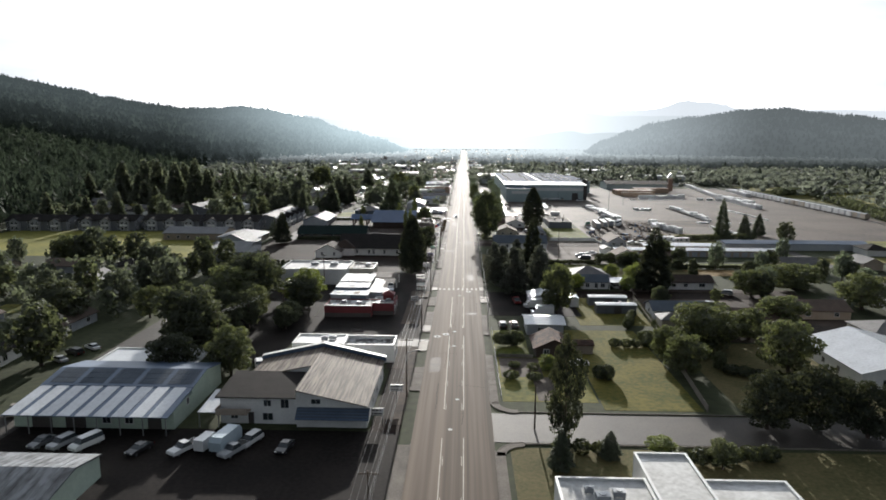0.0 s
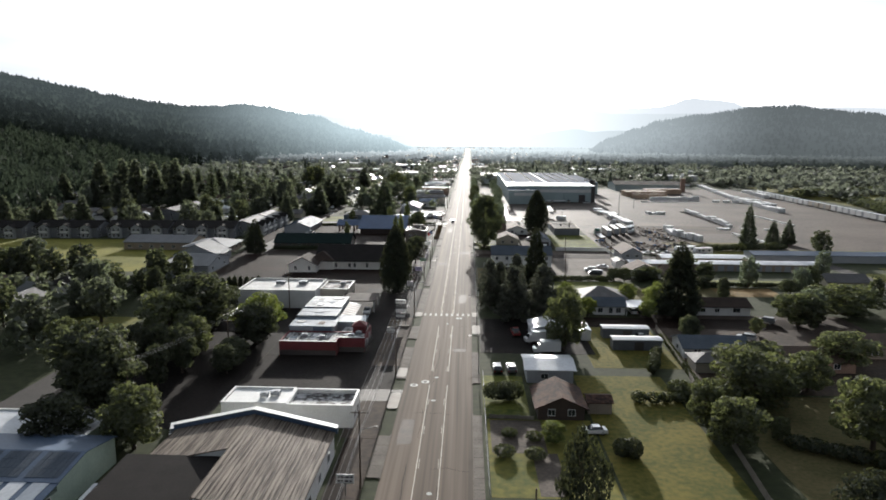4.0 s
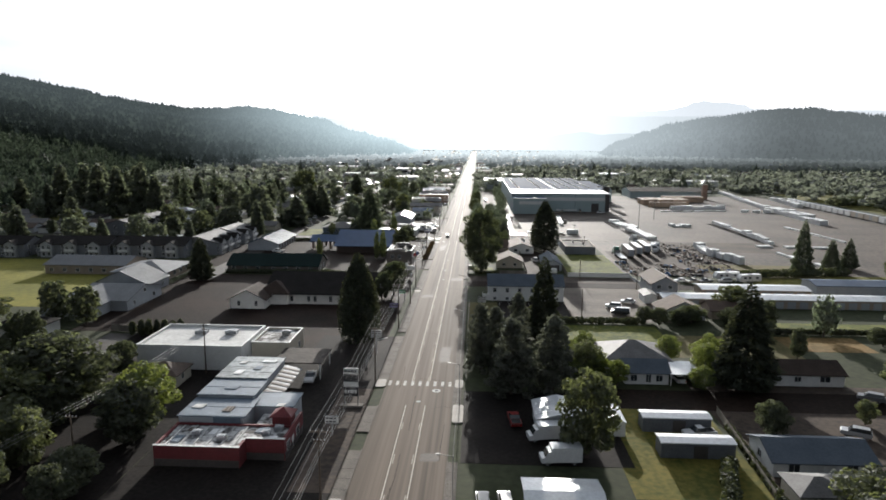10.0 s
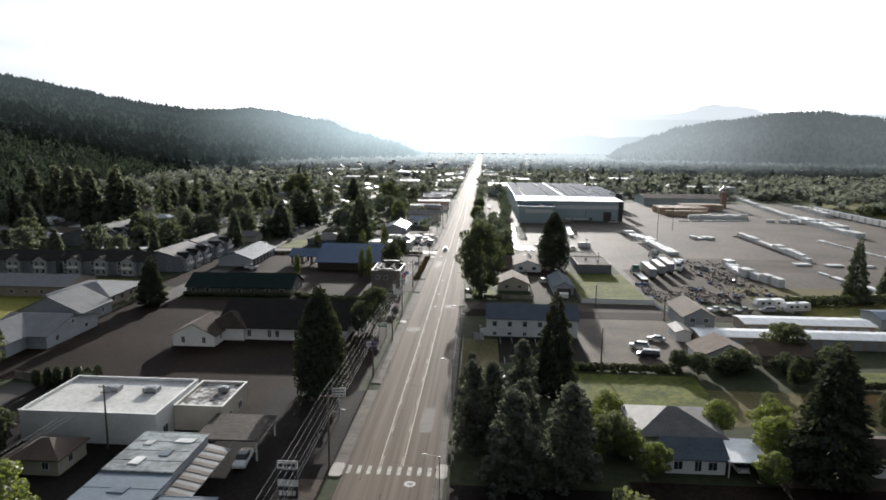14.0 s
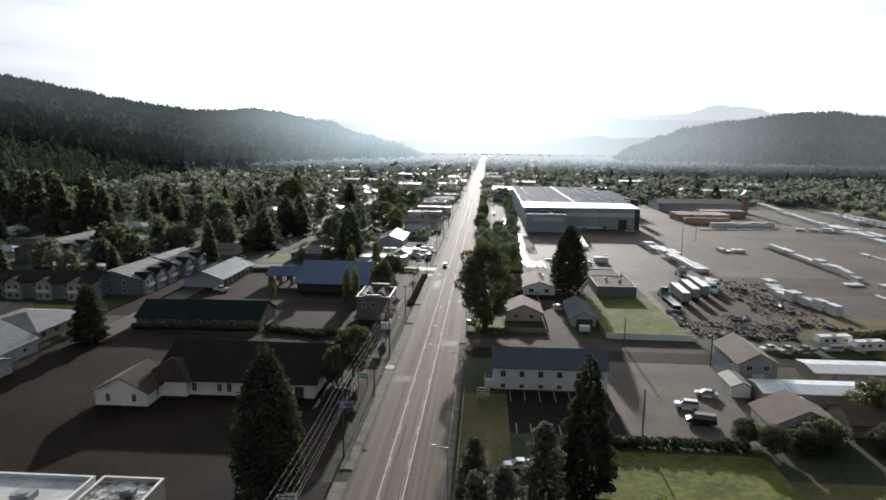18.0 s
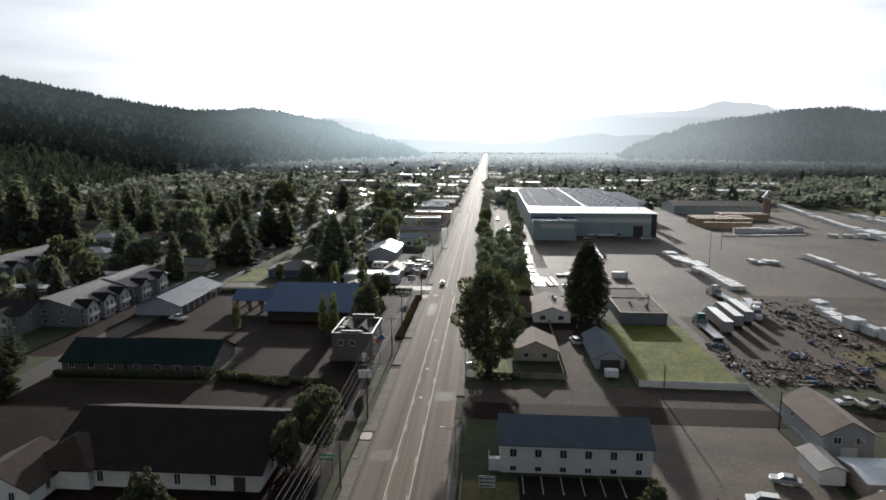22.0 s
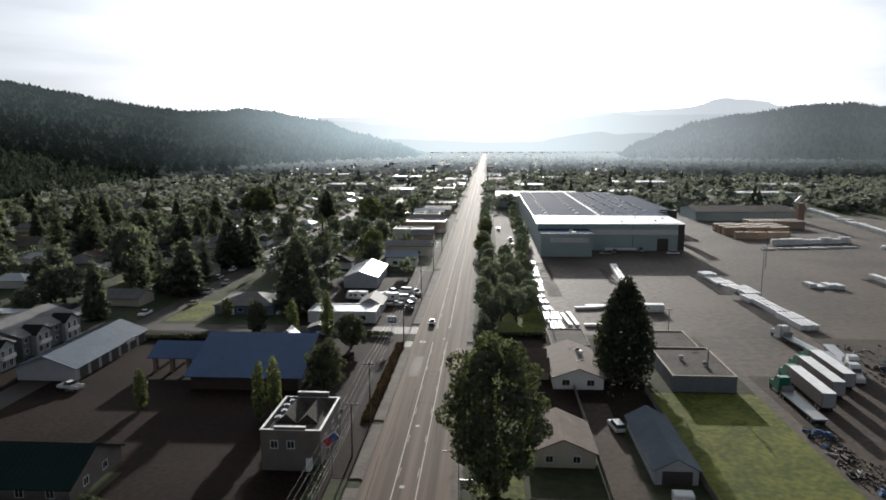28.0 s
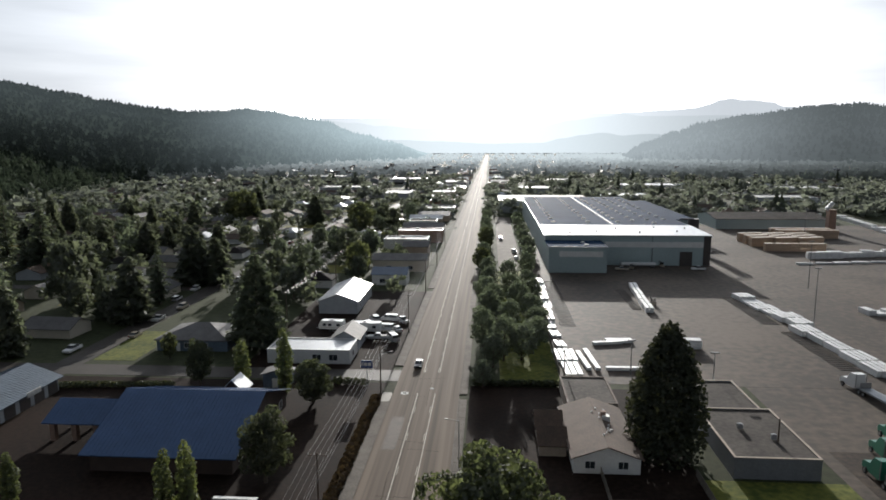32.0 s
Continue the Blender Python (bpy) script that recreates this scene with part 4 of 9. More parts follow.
def streaked_hall():
    ob = thing("roadside_hall", "white roadside hall with a rust streaked metal roof", "building", pose(0, 0, 0))
    # right half reaches further to the front than the left
    k = (7.0 - 4.3) / 12.5
    part("wall", Geo().prism([(-27.6, 119.5, 0), (-15.2, 119.5, 0), (-15.2, 119.5, 4.2), (-27.6, 119.5, 6.85)], (0, 24.3, 0))
         .prism([(-40.0, 131.7, 0), (-27.61, 131.7, 0), (-27.61, 131.7, 6.85), (-40.0, 131.7, 4.2)], (0, 12.1, 0)), M["white_wall"], ob)
    g = Geo().slab((-14.8, 118.8, 4.25), (-14.8, 143.2, 4.25), (-27.6, 143.2, 7.05), (-27.6, 118.8, 7.05), 0.16)
    g.slab((-27.6, 131.6, 7.05), (-27.6, 143.2, 7.05), (-40.4, 143.2, 4.25), (-40.4, 131.6, 4.25), 0.16)
    part("roof", g, M["rusty_metal"], ob, "rust streaked corrugated roof")
    for i in range(22):
        x, z = -27.5 + 0.6 * i, 7.03 - 0.131 * i
        part("roof_rib", Geo().box(x - 0.05, x + 0.05, 118.85, 143.1, z, z + 0.09), M["rusty_metal"], ob)
    g = Geo().slab((-14.5, 143.2, 4.9), (-14.5, 144.2, 4.9), (-27.6, 144.2, 7.8), (-27.6, 143.2, 7.8), 0.9)
    g.slab((-27.6, 143.2, 7.8), (-27.6, 144.2, 7.8), (-40.7, 144.2, 4.9), (-40.7, 143.2, 4.9), 0.9)
    part("fascia", g, M["blue_metal"], ob, "blue-grey gable fascia")
    g = Geo().slab((-14.5, 143.1, 5.0), (-14.5, 144.3, 5.0), (-27.6, 144.3, 7.9), (-27.6, 143.1, 7.9), 0.1)
    g.slab((-27.6, 143.1, 7.9), (-27.6, 144.3, 7.9), (-40.7, 144.3, 5.0), (-40.7, 143.1, 5.0), 0.1)
    part("coping", g, M["trim"], ob)
    part("annex_wall", Geo().box(-41.5, -27.8, 120.6, 131.5, 0, 5.0), M["white_wall"], ob)
    part("annex_roof", Geo().slab((-42.2, 120.0, 5.1), (-27.2, 120.0, 5.1), (-27.2, 131.8, 5.75), (-42.2, 131.8, 5.75), 0.2), M["dark_shingle"], ob, "dark felt annex roof")
    part("balcony", Geo().box(-41.5, -36, 118.2, 120.6, 2.5, 2.7).box(-41.5, -36, 118.2, 118.3, 2.7, 3.6).box(-41.5, -41.4, 118.3, 120.6, 2.7, 3.6), M["tan_wall"], ob)
    part("awning", Geo().slab((-27.4, 117.5, 2.3), (-14.6, 117.5, 2.3), (-14.6, 119.5, 3.7), (-27.4, 119.5, 3.7), 0.15), M["blue_metal"], ob, "blue shingled awning")
    for i in range(4):
        z = 2.5 + i * 0.33
        y = 117.7 + i * 0.47
        part("awning_band", Geo().slab((-27.4, y, z + 0.09), (-14.6, y, z + 0.09), (-14.6, y + 0.18, z + 0.215), (-27.4, y + 0.18, z + 0.215), 0.06), M["slate_blue"], ob)
    add_windows(ob, [("S", 8.5, 3.3, 1.3, 1.1), ("S", 11.6, 3.0, 1.4, 1.6), ("S", 2.5, 0.9, 1.2, 1.2), ("S", 8.5, 0.7, 1.8, 1.3)], -41.5, -27.8, 120.6, 131.5)
    add_windows(ob, [("S", 3.5, 4.3, 1.6, 0.9), ("E", 8, 1.2, 1.4, 1.2), ("E", 14, 1.2, 1.4, 1.2), ("E", 20, 1.2, 1.4, 1.2)], -27.6, -15.2, 119.5, 143.8)
    add_doors(ob, [("S", 5.5, 1.0, 2.1)], -41.5, -27.8, 120.6, 131.5, "dark_trim")


streaked_hall()
ob = thing("canopy", "light blue sheet metal canopy on steel posts", "canopy", pose(-42.6, 123, 0))
part("roof", Geo().slab((-2.2, -4.6, 2.9), (1.6, -4.6, 2.9), (1.6, 4.6, 3.5), (-2.2, 4.6, 3.5), 0.1), M["white_metal"], ob)
for x in (-2, 1.4):
    for y in (-4.3, 4.2):
        part("post", Geo().box(x - 0.07, x + 0.07, y - 0.07, y + 0.07, 0, 3.0), M["steel"], ob)

ob = flat_building("white flat roofed roadside shop with rooftop units", -37.3, -25.8, 154.3, 161.6, 4.2, "white_wall", "white_wall", 0.2, units=[(-30.5, 157.5, 1.4), (-28.7, 158.3, 1.6)], windows=[("E", 3, 1, 1.2, 1.2)])
ob = flat_building("cream flat roofed shop wing with a recessed grey roof", -25.75, -14.0, 154.0, 161.4, 4.1, "white_wall", "stained_membrane", 0.7, windows=[("E", 2, 1, 1.6, 1.4), ("E", 5, 1, 1.6, 1.4)], doors=[("S", 9, 1.0, 2.1)])


def red_shop():
    ob = thing("red_shop", "low red painted shop with cluttered stepped roofs", "shop", pose(0, 0, 0))
    g = Geo().box(-38, -24.6, 192.4, 192.8, 0, 3.3).box(-38, -37.6, 192.8, 201, 0, 3.3).box(-24.6, -18.4, 195.2, 195.6, 0, 3.5).box(-18.8, -18.4, 195.6, 206, 0, 3.5).box(-25, -24.6, 192.8, 195.2, 0, 3.3)
    g.box(-37.6, -18.8, 200.6, 201, 0, 3.3)
    part("wall", g, M["red_wall"], ob)
    # thin dark panels added to paint the shade along the foot of the walls
    part("shopfront", Geo().box(-37.9, -24.7, 192.33, 192.4, 0, 1.2), M["dark_trim"], ob, "dark strip for the shade at the wall foot")
    part("shopfront", Geo().box(-24.5, -18.5, 195.13, 195.2, 0, 1.2), M["dark_trim"], ob, "dark strip for the shade at the wall foot")
    part("shopfront", Geo().box(-18.4, -18.33, 195.4, 205.8, 0, 1.2), M["dark_trim"], ob, "dark strip for the shade at the wall foot")
    part("roof", Geo().box(-37.6, -25, 192.8, 200.6, 2.8, 3.0).box(-24.99, -18.8, 195.6, 205.9, 2.8, 3.0), M["stained_membrane"], ob, "stained pale flat roof")
    part("wall_panel", Geo().box(-32.0, -27.4, 200.95, 201.12, 3.0, 4.3), M["pale_blue_metal"], ob, "pale blue raised wall panel")
    part("coping", Geo().box(-38.05, -24.55, 192.35, 192.85, 3.3, 3.38), M["trim"], ob, "pale worn roof edge")
    part("coping", Geo().box(-24.5, -18.35, 195.15, 195.65, 3.5, 3.58), M["trim"], ob, "pale worn roof edge")
    for i in range(6):
        x = -36.5 + i * 2.1
        part("roof_pipe", Geo().box(x, x + 0.22, 193.4, 200.2, 3.0, 3.2), M["membrane"], ob, "pale roof duct")
    for x, y in ((-33, 197), (-28.5, 195.5), (-22, 197.5), (-20.5, 199.4)):
        roof_unit(ob, x, y, 3.0, 1.3, 1.1, 0.8)
    part("tower", Geo().box(-22.2, -19.2, 201.3, 204.3, 0, 4.4), M["red_wall"], ob)
    part("tower_roof", hip_roof(-22.2, -19.2, 201.3, 204.3, 4.4, 1.1, 0.35), M["red_wall"], ob, "small red pyramid roof")
    steps = ((-38, -27, 201.1, 209, 4.4, "pale_blue_metal"), (-38, -28, 209, 217, 4.9, "pale_blue_metal"), (-38, -28.2, 217, 229.5, 5.1, "aged_metal"), (-27.8, -20.4, 206.6, 213.3, 4.0, "pale_blue_metal"))
    for x0, x1, y0, y1, h, mt in steps:
        part("rear_wall", Geo().box(x0 + 0.1, x1 - 0.1, y0 + 0.1, y1 - 0.1, 0, h - 0.15), M["grey_wall"], ob)
        part("rear_roof", Geo().box(x0 - 0.15, x1 + 0.3, y0, y1 - 0.01, h - 0.15, h), M[mt], ob, "stepped sheet metal roof")
        n = int((y1 - y0) / 2.4)
        for i in range(n):
            y = y0 + 0.2 + i * (y1 - y0 - 0.5) / max(1, n - 1)
            part("roof_rib", Geo().box(x0 - 0.15, x1 + 0.3, y, y + 0.06, h, h + 0.035), M[mt], ob)
    part("awning", Geo().slab((-28, 213.9, 3.6), (-24.5, 213.9, 2.9), (-24.5, 229, 2.9), (-28, 229, 3.6), 0.1), M["dull_metal"], ob, "striped side awning")
    for i in range(7):
        y = 214.2 + i * 2.1
        part("awning_stripe", Geo().slab((-28, y, 3.66), (-24.5, y, 2.96), (-24.5, y + 0.9, 2.96), (-28, y + 0.9, 3.66), 0.04), M["shop_wall"], ob)
    # wind-blown tarps and boards lying on the roofs
    tarp_rng = random.Random(8)
    for i, (x, y, z, mt) in enumerate(((-34.5, 220, 5.1, "wrap"), (-31.5, 222.5, 5.1, "pale_blue_metal"), (-35.5, 225.5, 5.1, "membrane"), (-30.5, 226.5, 5.1, "wrap"), (-33, 212.5, 4.9, "pale_blue_metal"), (-36, 205, 4.4, "membrane"), (-30.5, 204, 4.4, "rusty_metal"), (-22.5, 207.2, 4.0, "membrane"), (-34.6, 199.0, 3.0, "rusty_metal"), (-30.4, 198.2, 3.0, "wrap"), (-21, 196.6, 3.0, "wrap"), (-35.6, 195.4, 3.0, "pale_blue_metal"), (-27.6, 197.6, 3.0, "membrane"), (-23.2, 199.2, 3.0, "pale_blue_metal"), (-20.6, 204.6, 3.0, "membrane"))):
        w, d = tarp_rng.uniform(0.7, 1.6), tarp_rng.uniform(0.5, 1.2)
        q = [(x - w, y - d * 0.8, z + 0.1), (x + w * 0.8, y - d, z + 0.12), (x + w, y + d * 0.9, z + 0.2), (x - w * 0.7, y + d, z + 0.1)]
        part("roof_tarp", Geo().slab(*q, 0.09), M[mt], ob, "crumpled tarp or board on the roof")
    add_doors(ob, [("E", 4.5, 1.2, 2.1)], -38, -18.4, 195.2, 206)
    add_windows(ob, [("E", 2, 1, 1.6, 1.4), ("E", 7.5, 1, 1.6, 1.4)], -38, -18.4, 195.2, 206)


red_shop()
ob = thing("carport", "dark flat carport roof on posts", "canopy", pose(-26, 235.5, 0))
part("roof", Geo().box(-5.3, 5, -4.8, 5, 3.3, 3.55), M["grey_membrane"], ob)
for x in (-5, 4.7):
    for y in (-4.5, 4.6):
        part("post", Geo().box(x - 0.1, x + 0.1, y - 0.1, y + 0.1, 0, 3.3), M["white_wall"], ob)
flat_building("white block store with a flat white roof and two air units", -62.6, -39.3, 234.8, 251.2, 5.4, "white_wall", "membrane", 0.45, units=[(-52.5, 245.5, 2.6), (-45.5, 245.8, 2.6)], windows=[("E", 3, 1, 1.6, 1.4)])
flat_building("lower wing with a stained white roof", -39.2, -30.6, 241, 253, 4.5, "cream_wall", "stained_membrane", 0.4, units=[(-33.5, 249, 1.8)], windows=[("E", 3, 1, 1.6, 1.4), ("E", 8, 1, 1.6, 1.4)])
house("small cottage with a tan hip roof", -57, -49, 224, 231, 2.5, 1.7, "hip", wall="cream_wall", top="brown_shingle", windows=[("S", 2, 1, 1, 1.1), ("S", 6, 1, 1, 1.1), ("E", 3, 1, 1, 1.1)])

# church
house("white church wing with a brown gable roof", -61.7, -51.3, 287.4, 297.5, 3.0, 2.7, axis="y", wall="white_wall", top="church_shingle", name="church_wing", category="church", over=0.7, windows=[("S", 2.6, 0.9, 0.8, 1.5), ("S", 7.8, 0.9, 0.8, 1.5), ("E", 4, 0.9, 0.8, 1.5)])
house("white church hall under a broad dark roof", -53, -20.5, 294.2, 317, 3.4, 4.4, axis="x", wall="white_wall", top="dark_shingle", name="church", category="church", over=0.9,
      windows=[("S", 8, 0.8, 0.9, 1.7), ("S", 13.2, 0.8, 0.9, 1.7), ("S", 15.2, 0.8, 0.9, 1.7), ("S", 20, 0.8, 0.9, 1.7), ("S", 25.5, 0.8, 0.9, 1.7), ("E", 6, 0.8, 0.9, 1.7), ("E", 15, 0.8, 0.9, 1.7)], doors=[("S", 29.5, 1.8, 2.3)], door_mat="dark_trim")
house("church entrance link with a hipped brown roof", -56, -46, 293, 304, 3.2, 3.0, "hip", wall="white_wall", top="church_shingle", name="church_porch", category="church", over=0.7)

# community hall with light metal roofs
house("hall wing with a pale metal gable towards the lot", -111.6, -95.2, 275, 292, 3.2, 2.6, axis="y", wall="grey_wall", top="dull_metal", name="hall_wing", category="hall", ribs=1.0, windows=[("S", 3.5, 1, 1.4, 1.2), ("S", 8.2, 1, 1.4, 1.2), ("S", 13, 1, 1.4, 1.2)])
house("hall cross wing with a pale metal gable roof", -106, -90.2, 282, 303, 3.1, 2.7, axis="x", wall="grey_wall", top="dull_metal", name="hall_wing", category="hall", ribs=1.0, windows=[("E", 4, 1, 1.2, 1.2), ("E", 10.5, 3.6, 1.2, 1.0), ("E", 16, 1, 1.2, 1.2)])
house("rear hall under a tall pale metal gable roof", -113, -94.8, 303.5, 318, 3.2, 4.2, axis="y", wall="grey_wall", top="dull_metal", name="community_hall", category="hall", ribs=1.0, windows=[("E", 4, 1, 1.2, 1.2), ("E", 10, 1, 1.2, 1.2)])
house("long low building with a light grey metal roof", -149, -118.6, 333, 350, 3.4, 2.2, axis="x", wall="tan_wall", top="dull_metal", name="long_hall", category="hall", ribs=1.2, windows=row_windows("S", 30, 6, 1, 1.3, 1.2))
house("open sided hall end with a hipped light grey roof", -117.4, -98.8, 323.5, 344, 3.0, 2.5, "hip", wall="tan_wall", top="dull_metal", name="long_hall", category="hall", over=1.2, windows=row_windows("E", 20, 4, 1, 1.6, 1.4))


# two-storey apartments with gabled bays
def apartments(x0, x1, y0, y1, axis, bays, label="two-storey white apartments with dark gable roofs", top="dark_shingle"):
    h, rise = 5.4, 2.6
    cx, cy = (x0 + x1) / 2, (y0 + y1) / 2
    ob = thing("apartment_building", label, "apartment building", pose(cx, cy, 0), "apartment rows")
    a, b, c, d = x0 - cx, x1 - cx, y0 - cy, y1 - cy
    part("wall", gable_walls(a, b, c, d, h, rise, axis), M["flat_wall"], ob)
    part("roof", gable_roof(a, b, c, d, h, rise, axis, 0.6), M[top], ob)
    spots = []
    if axis == "x":
        step = (b - a) / bays
        for i in range(bays):
            u = a + (i + 0.5) * step
            g = gable_walls(u - 2.6, u + 2.6, c - 1.4, c + 3, h, 1.6, "y")
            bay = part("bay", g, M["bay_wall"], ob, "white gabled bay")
            part("bay_roof", gable_roof(u - 2.6, u + 2.6, c - 1.4, c + 3, h, 1.6, "y", 0.4), M["dark_shingle"], bay)
            part("balcony", Geo().box(u - 2.0, u + 2.0, c - 2.3, c - 1.4, 2.6, 2.75).box(u - 2.0, u + 2.0, c - 2.3, c - 2.25, 2.75, 3.6), M["trim"], bay)
            spots += [("S", (u - a) - step * 0.38, z, 1.2, 1.2) for z in (1.0, 3.7)]
            add_windows(ob, [("S", (u - a) + o, z, 1.1, 1.5) for o in (-1.2, 1.2) for z in (0.6, 3.3)], a, b, c - 1.4, d)
        spots += [("E", o, z, 1.1, 1.2) for o in (3, 8) for z in (1, 3.7)]
    else:
        step = (d - c) / bays
        for i in range(bays):
            v = c + (i + 0.5) * step
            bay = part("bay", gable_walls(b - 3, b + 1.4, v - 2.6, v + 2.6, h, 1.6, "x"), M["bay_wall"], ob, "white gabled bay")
            part("bay_roof", gable_roof(b - 3, b + 1.4, v - 2.6, v + 2.6, h, 1.6, "x", 0.4), M["dark_shingle"], bay)
            part("balcony", Geo().box(b + 1.4, b + 2.3, v - 2.0, v + 2.0, 2.6, 2.75).box(b + 2.25, b + 2.3, v - 2.0, v + 2.0, 2.75, 3.6), M["trim"], bay)
            spots += [("E", (v - c) - step * 0.38, z, 1.2, 1.2) for z in (1.0, 3.7)]
            add_windows(ob, [("E", (v - c) + o, z, 1.1, 1.5) for o in (-1.2, 1.2) for z in (0.6, 3.3)], a, b + 1.4, c, d)
        spots += [("S", o, z, 1.1, 1.2) for o in (3, 8, 13) for z in (1, 3.7)]
    add_windows(ob, spots, a, b, c, d)


apartments(-176, -145, 368, 382, "x", 3)
apartments(-143, -112, 369, 383, "x", 3)
apartments(-212, -180, 366, 380, "x", 3)
apartments(-250, -216, 362, 376, "x", 3)
apartments(-119, -101, 377, 402, "y", 3, top="shingle")
apartments(-119, -101, 405, 428, "y", 2, top="shingle")
apartments(-185, -165, 432, 476, "y", 4, top="shingle")
for x0, y0 in ((-160, 395), (-160, 415), (-142, 440)):
    ob = thing("carport", "long open carport with a pale flat roof", "canopy", pose(x0, y0, 0), "apartment carports")
    part("roof", Geo().box(0, 26, -2.8, 2.8, 2.6, 2.75), M["white_metal"], ob)
    for i in range(5):
        part("post", Geo().box(0.3 + i * 6.3, 0.45 + i * 6.3, -2.6, -2.45, 0, 2.6), M["steel"], ob)

house("long low building with a dark green sheet roof", -83.4, -68.6, 342.6, 356.4, 2.4, 3.3, axis="x", wall="shop_wall", top="green_roof", name="green_roofed_hall", category="building", ribs=0.9, windows=row_windows("S", 14, 3, 0.9, 1.2, 1.1))
house("second half of the green roofed building beside a small lot", -68, -48.4, 342.4, 356.2, 2.5, 3.5, axis="x", wall="shop_wall", top="green_roof", name="green_roofed_hall", category="building", ribs=0.9, windows=row_windows("S", 19, 4, 0.9, 1.2, 1.1) + [("E", 4, 1, 1.2, 1.2), ("E", 9, 1, 1.2, 1.2)])
ob = house("long car wash shed with a pale blue metal roof", -92.3, -78.6, 391, 421, 3.2, 2.5, axis="y", wall="grey_wall", top="pale_blue_metal", name="car_wash", category="shed", ribs=0.8, over=0.8, doors=[("E", 3 + i * 4.2, 3.0, 2.6) for i in range(7)], door_mat="dark_trim")
part("sign_panel", Geo().box(7.55, 7.72, 4.6, 8.6, 2.5, 3.5), M["membrane"], ob, "white banner panel on the eave")

# bank
house("low bank under a big steep deep blue metal roof", -51, -27.5, 388, 416, 3.4, 5.0, axis="x", wall="shade_wall", top="bank_blue", name="bank", category="bank", over=1.1, ribs=0.7, windows=row_windows("E", 28, 4, 0.9, 1.6, 1.5))
house("small white roofed porch behind the bank", -41, -36.4, 416.6, 421, 2.6, 2.2, axis="y", wall="shade_wall", top="white_metal", name="porch", category="porch", over=0.3)
ob = thing("drive_through_canopy", "blue roofed drive-through canopy on brick posts", "canopy", pose(-58.5, 403, 0))
part("roof", gable_roof(-6.5, 6.8, -5.2, 5.2, 3.6, 2.2, "x", 0.5), M["bank_blue"], ob)
tagged(part("roof_seams", roof_seams(-6.5, 6.8, -5.2, 5.2, 3.6, 2.2, "x", 0.7, 0.5), M["bank_blue"], ob), kind="stuff")
part("ceiling", Geo().box(-6.4, 6.7, -5.1, 5.1, 3.3, 3.6), M["white_wall"], ob)
for x in (-5.6, -1.6, 2.4):
    for y in (-4.6, 4.6):
        part("post", Geo().box(x - 0.45, x + 0.45, y - 0.45, y + 0.45, 0, 3.3), M["brick_wall"], ob)
house("small blue sided shed beside the cross street", -35.5, -30, 425.5, 429.5, 3.0, 0.9, axis="y", wall="pale_blue_metal", top="shingle", name="garden_shed", category="shed", doors=[("S", 2.6, 1.2, 2.1)])
house("grey roofed corner house with a pale blue front", -71.4, -53, 449.2, 464, 2.8, 2.6, roof="hip", wall="pale_blue_metal", top="shingle", windows=[("S", 3, 0.9, 1.5, 1.2), ("S", 8, 0.9, 1.5, 1.2), ("S", 12.5, 0.9, 1.5, 1.2)], doors=[("S", 5.6, 1, 2.1)])


def parapet_shop():
    x0, x1, y0, y1, h = -23.8, -14.0, 354, 368, 6.9
    ob = flat_building("two-storey grey-brown corner shop with a white-edged parapet", x0, x1, y0, y1, h, "shop_wall", "grey_membrane", 1.1, name="corner_shop", category="shop",
                       windows=[("S", 2.2, 3.9, 1.1, 1.2), ("S", 4.9, 3.9, 1.1, 1.2), ("E", 3, 3.9, 1.1, 1.2), ("E", 8, 3.9, 1.1, 1.2), ("E", 13, 3.9, 1.1, 1.2), ("E", 4, 0.7, 2.4, 1.8), ("E", 11, 0.7, 2.4, 1.8)], doors=[("S", 7.8, 1.1, 2.2)])
    cx, cy = (x0 + x1) / 2, (y0 + y1) / 2
    part("raised_parapet", Geo().box(-2.6, 2.9, 6.7, 7.06, h, h + 0.9), M["shop_wall"], ob)
    part("parapet_cap", Geo().box(-2.7, 3.0, 6.6, 7.15, h + 0.9, h + 1.05), M["trim"], ob)
    part("raised_parapet", Geo().box(-2.6, 2.4, -7.03, -6.72, h, h + 0.55), M["shop_wall"], ob)
    part("parapet_cap", Geo().box(-2.7, 2.5, -7.12, -6.62, h + 0.55, h + 0.67), M["trim"], ob)
    for x in (-2.2, 1.4):
        part("roof_peak", Geo().prism([(x - 1.9, -2, h - 1.1), (x + 1.9, -2, h - 1.1), (x, -2, h + 0.55)], (0, 7.5, 0)), M["grey_membrane"], ob, "small grey roof ridge")
    for i, (x, y) in enumerate(((-3.6, -1.5), (-3.4, 1.2), (-3.7, 3.6), (-3.2, 5.6))):
        roof_unit(ob, x, y, h - 1.1, 1.2, 1.0, 1.0)


parapet_shop()
house("white garage with a bright metal roof", -39.5, -27.5, 488, 513, 4, 2.2, axis="y", wall="grey_wall", top="white_metal", name="garage", category="garage", ribs=0.9, windows=[("E", 5, 1.2, 1.4, 1.2), ("E", 12, 1.2, 1.4, 1.2), ("E", 19, 1.2, 1.4, 1.2)])
flat_building("white vehicle shop with a pale sheet roof", -40, -20, 441.5, 451, 3.4, "white_wall", "bare_metal", 0.1, windows=[("S", 12, 0.9, 2, 1.4), ("S", 16, 0.9, 2, 1.4), ("E", 4, 0.9, 2, 1.4)], doors=[("S", 4, 3, 2.6)])
house("small gabled office with a grey roof", -27, -20, 452, 462, 3, 2, axis="y", wall="grey_wall", top="shingle", name="office", category="office", windows=[("S", 3.5, 1, 1.4, 1.2), ("E", 5, 1, 1.4, 1.2)])

